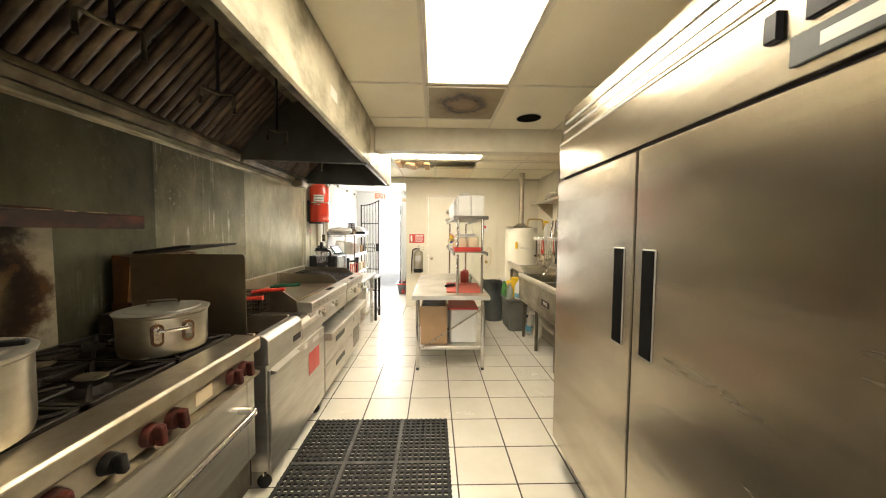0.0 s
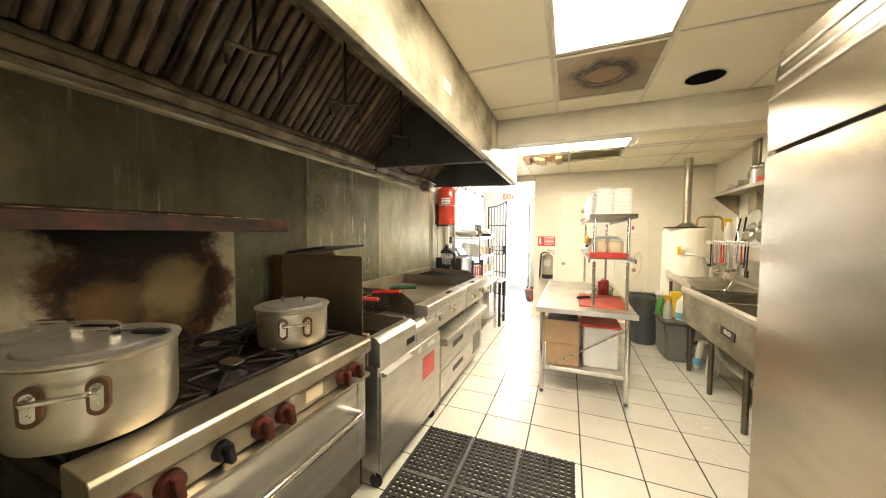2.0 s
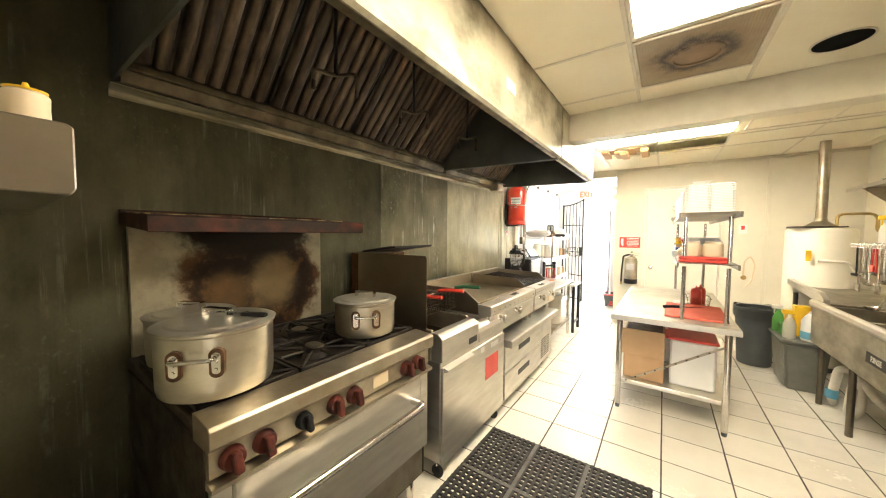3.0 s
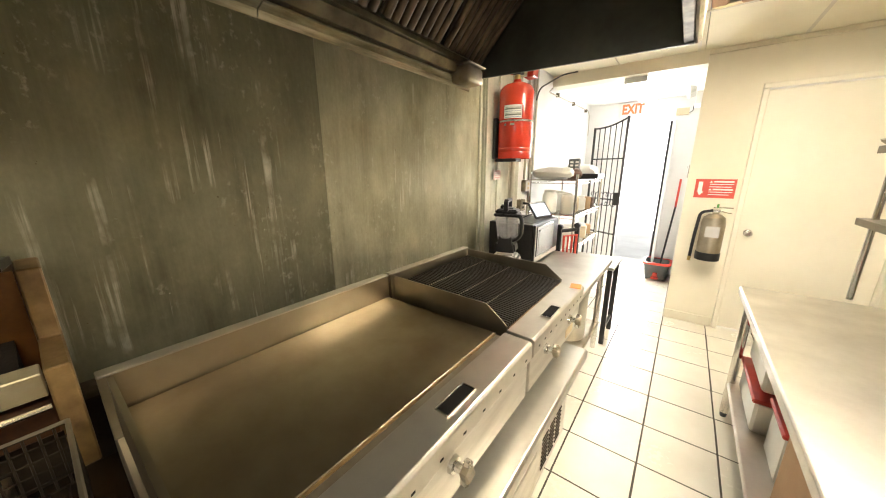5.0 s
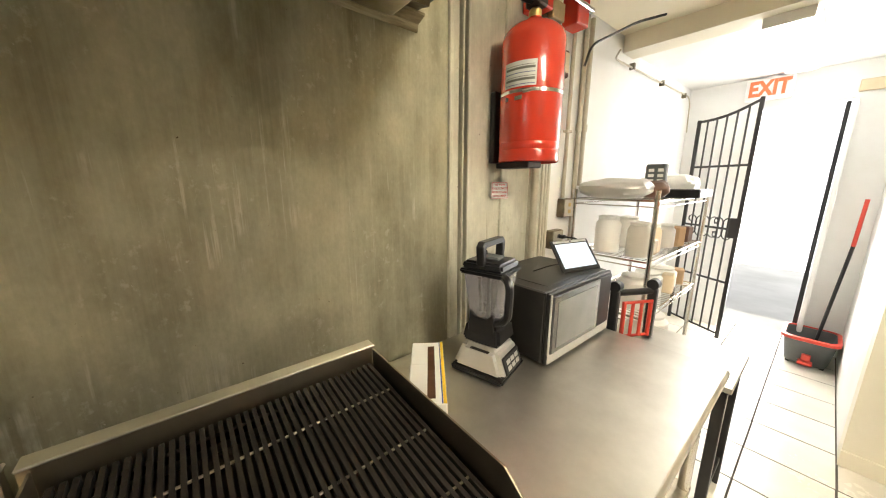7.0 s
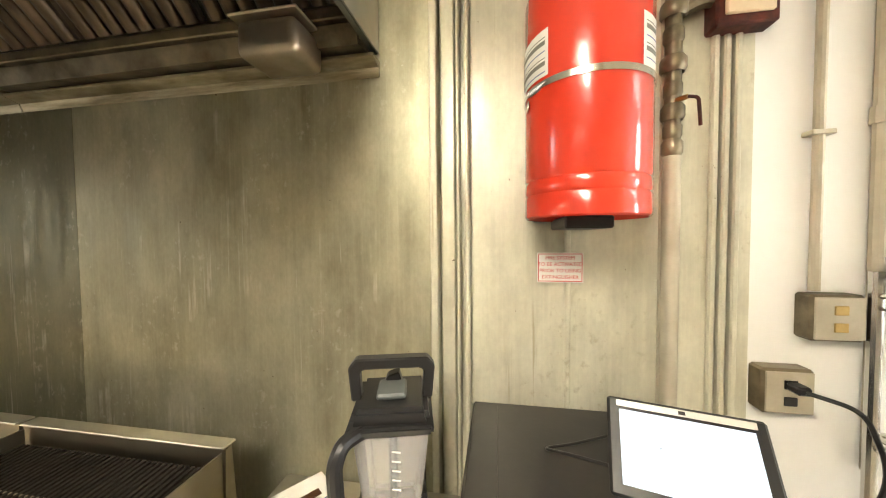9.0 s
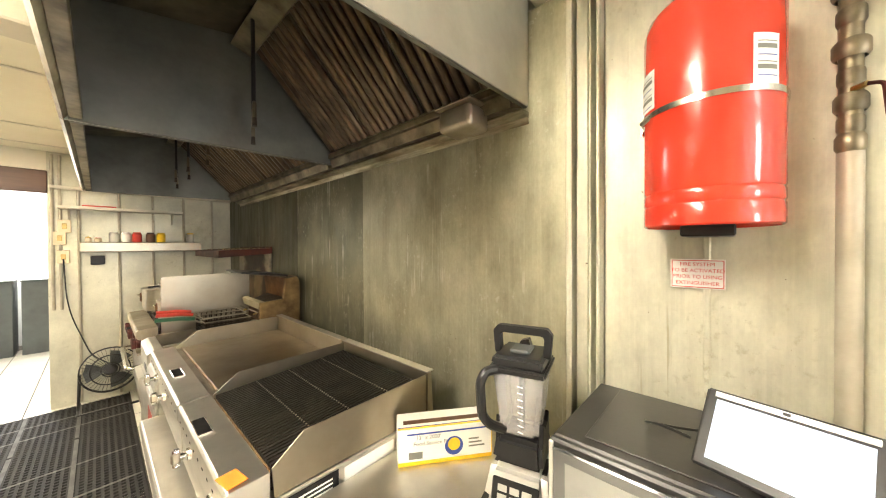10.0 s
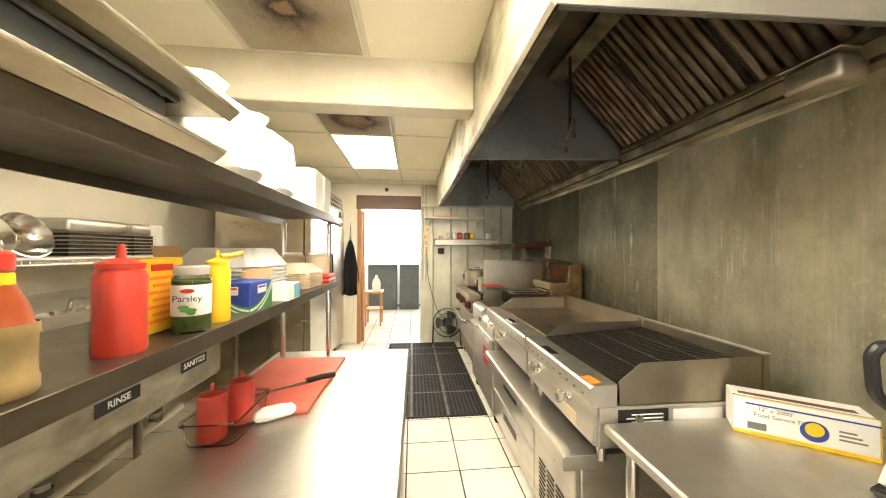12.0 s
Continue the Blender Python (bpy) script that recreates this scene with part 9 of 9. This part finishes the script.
# fittings over the red cylinder
rel = thing("release_mechanism", (-1.55, 4.72, 2.2), "red fire-suppression release box with a chrome pipe under the ceiling", "release box")
part("case", box(-1.60, -1.49, 4.66, 4.74, 2.16, 2.33, 0.006), RED, rel)
part("case", box(-1.60, -1.51, 4.98, 5.09, 2.19, 2.32, 0.006), RED, rel, "dark red housing")
part("pipe", rod((-1.50, 4.70, 2.27), (-1.50, 5.10, 2.27), 0.012, 10), CHROME, rel, "", True)
part("tag", box(-1.489, -1.485, 4.78, 4.83, 2.28, 2.34, 0.002), GREEN, rel, "small green tag")
part("yellow_body", box(-1.58, -1.53, 4.80, 4.90, 2.17, 2.25, 0.005), TAN, rel)
cab = thing("cable_conduit", (-1.5, 5.15, 2.2), "bent black conduit under the ceiling by the passage", "conduit")
part("tube", tube(arc([(-1.52, 5.10, 2.02), (-1.5, 5.12, 2.12), (-1.40, 5.40, 2.27), (-1.30, 5.5, 2.30)]), 0.0065), BLACK_METAL, cab, "", True)

for k, (x, y) in enumerate(((-0.93, 1.03), (-1.2, 1.12), (-0.90, 1.20))):
    pillow("foil_scrap", x, y, 0.889, 0.09 - 0.015 * k, 0.06, 0.012, PAN_STAINED, "crumpled foil scrap lying on a burner grate", "foil", 30 * k)

for k, (x, y, z, mt, lb) in enumerate(((-1.20, 5.89, 1.004, CARDBOARD, "small brown carton on the wire rack"), (-1.21, 6.13, 1.004, BROWN, "dark brown packet on the wire rack"), (-1.22, 5.46, 1.004, TAN, "tan food packet on the wire rack"), (-1.20, 5.86, 0.684, CREAM, "cream carton on the wire rack"), (-1.22, 6.16, 0.684, CARDBOARD, "small brown carton on the wire rack"))):
    carton("food_carton", x, y, z, 0.07, 0.08, 0.13 - 0.02 * (k % 3), mt, lb, "carton", 8 * k - 15, "cartons on the wire rack")

# jar and squeeze bottle on the box shelf of the end wall
jar("red_lidded_jar", -0.475, 0.265, 1.5135, 0.026, 0.042, CREAM, "tan jar with a red lid on the steel box shelf", RED_PLASTIC, "jar")
tri_bottle(-0.415, 0.29, 1.5135, 0.021, 0.052, CREAM, "squat squeeze bottle with a yellow cap on the steel box shelf", YELLOW, "bottle")

# ---- rubber floor mat ----


def floor_mat(x0, y0, nx, ny, pitch, label):
    t = thing("rubber_floor_mat", (x0, y0, 0), label, "floor mat", "floor mats")
    w, h = nx * pitch, ny * pitch
    bm = bmesh.new()
    for i in range(nx + 1):
        box(x0 + i * pitch - 0.0068, x0 + i * pitch + 0.0068, y0, y0 + h, 0.001, 0.0125, 0, bm)
    for j in range(ny + 1):
        box(x0, x0 + w, y0 + j * pitch - 0.0068, y0 + j * pitch + 0.0068, 0.001, 0.0128, 0, bm)
    for k in (1, 2):
        part("rib", box(x0 + w * k / 3 - 0.011, x0 + w * k / 3 + 0.011, y0, y0 + h, 0.0132, 0.0146, 0.0006), RUBBER_WORN, t, "worn raised rib")
        part("rib", box(x0, x0 + w, y0 + h * k / 3 - 0.011, y0 + h * k / 3 + 0.011, 0.0132, 0.0142, 0.0004), RUBBER_WORN, t, "worn raised rib")
    for i in range(nx + 1):
        for j in range(ny + 1):
            if i in (0, nx) or j in (0, ny):
                rod((x0 + i * pitch, y0 + j * pitch, 0.001), (x0 + i * pitch, y0 + j * pitch, 0.0135), 0.014, 8, bm)
    tagged(part("lattice", bm, RUBBER, t, "perforated black rubber lattice"), kind="stuff")
    return t


floor_mat(-0.655, 0.965, 26, 36, 0.0351, "black perforated rubber mat in front of the range")
floor_mat(-0.655, 0.20, 26, 21, 0.0351, "black perforated rubber mat by the doorway")

# ---- floor tiles, each a piece on one shared mesh ----
PX, PY = 0.326, 0.302


def tile_mesh(w, d):
    bm = box(-w / 2, w / 2, -d / 2, d / 2, -0.012, 0.0, 0.0008)
    me = bpy.data.meshes.new("tile")
    bmesh.ops.delete(bm, geom=[f for f in bm.faces if f.normal.z < -0.9], context="FACES")
    bm.to_mesh(me)
    bm.free()
    me.materials.append(TILE)
    return me


tile = tile_mesh(PX - 0.0085, PY - 0.0085)
rng = random.Random(4)
rest = []
count = 0
for i in range(-6, 8):
    for j in range(-18, 17):
        x, y = -0.02 + (i + 0.5) * PX, 2.555 + (j + 0.5) * PY
        if not (-1.62 < x < 2.15 and -3.1 < y < 7.6):
            continue
        if -1.40 < x < 1.7 and 0.1 < y < 7.45 and count < 300:
            ob = new("floor_tile", tile)
            ob.parent = floor
            ob.location = (x + rng.uniform(-0.0008, 0.0008), y + rng.uniform(-0.0008, 0.0008), 0.0016 + rng.uniform(-0.0003, 0.0002))
            count += 1
        else:
            rest.append((x, y))
bm = bmesh.new()
for x, y in rest:
    box(x - PX / 2 + 0.004, x + PX / 2 - 0.004, y - PY / 2 + 0.004, y + PY / 2 - 0.004, -0.012, 0.0, 0.0, bm)
tagged(part("far_tiles", bm, TILE, floor), kind="stuff")
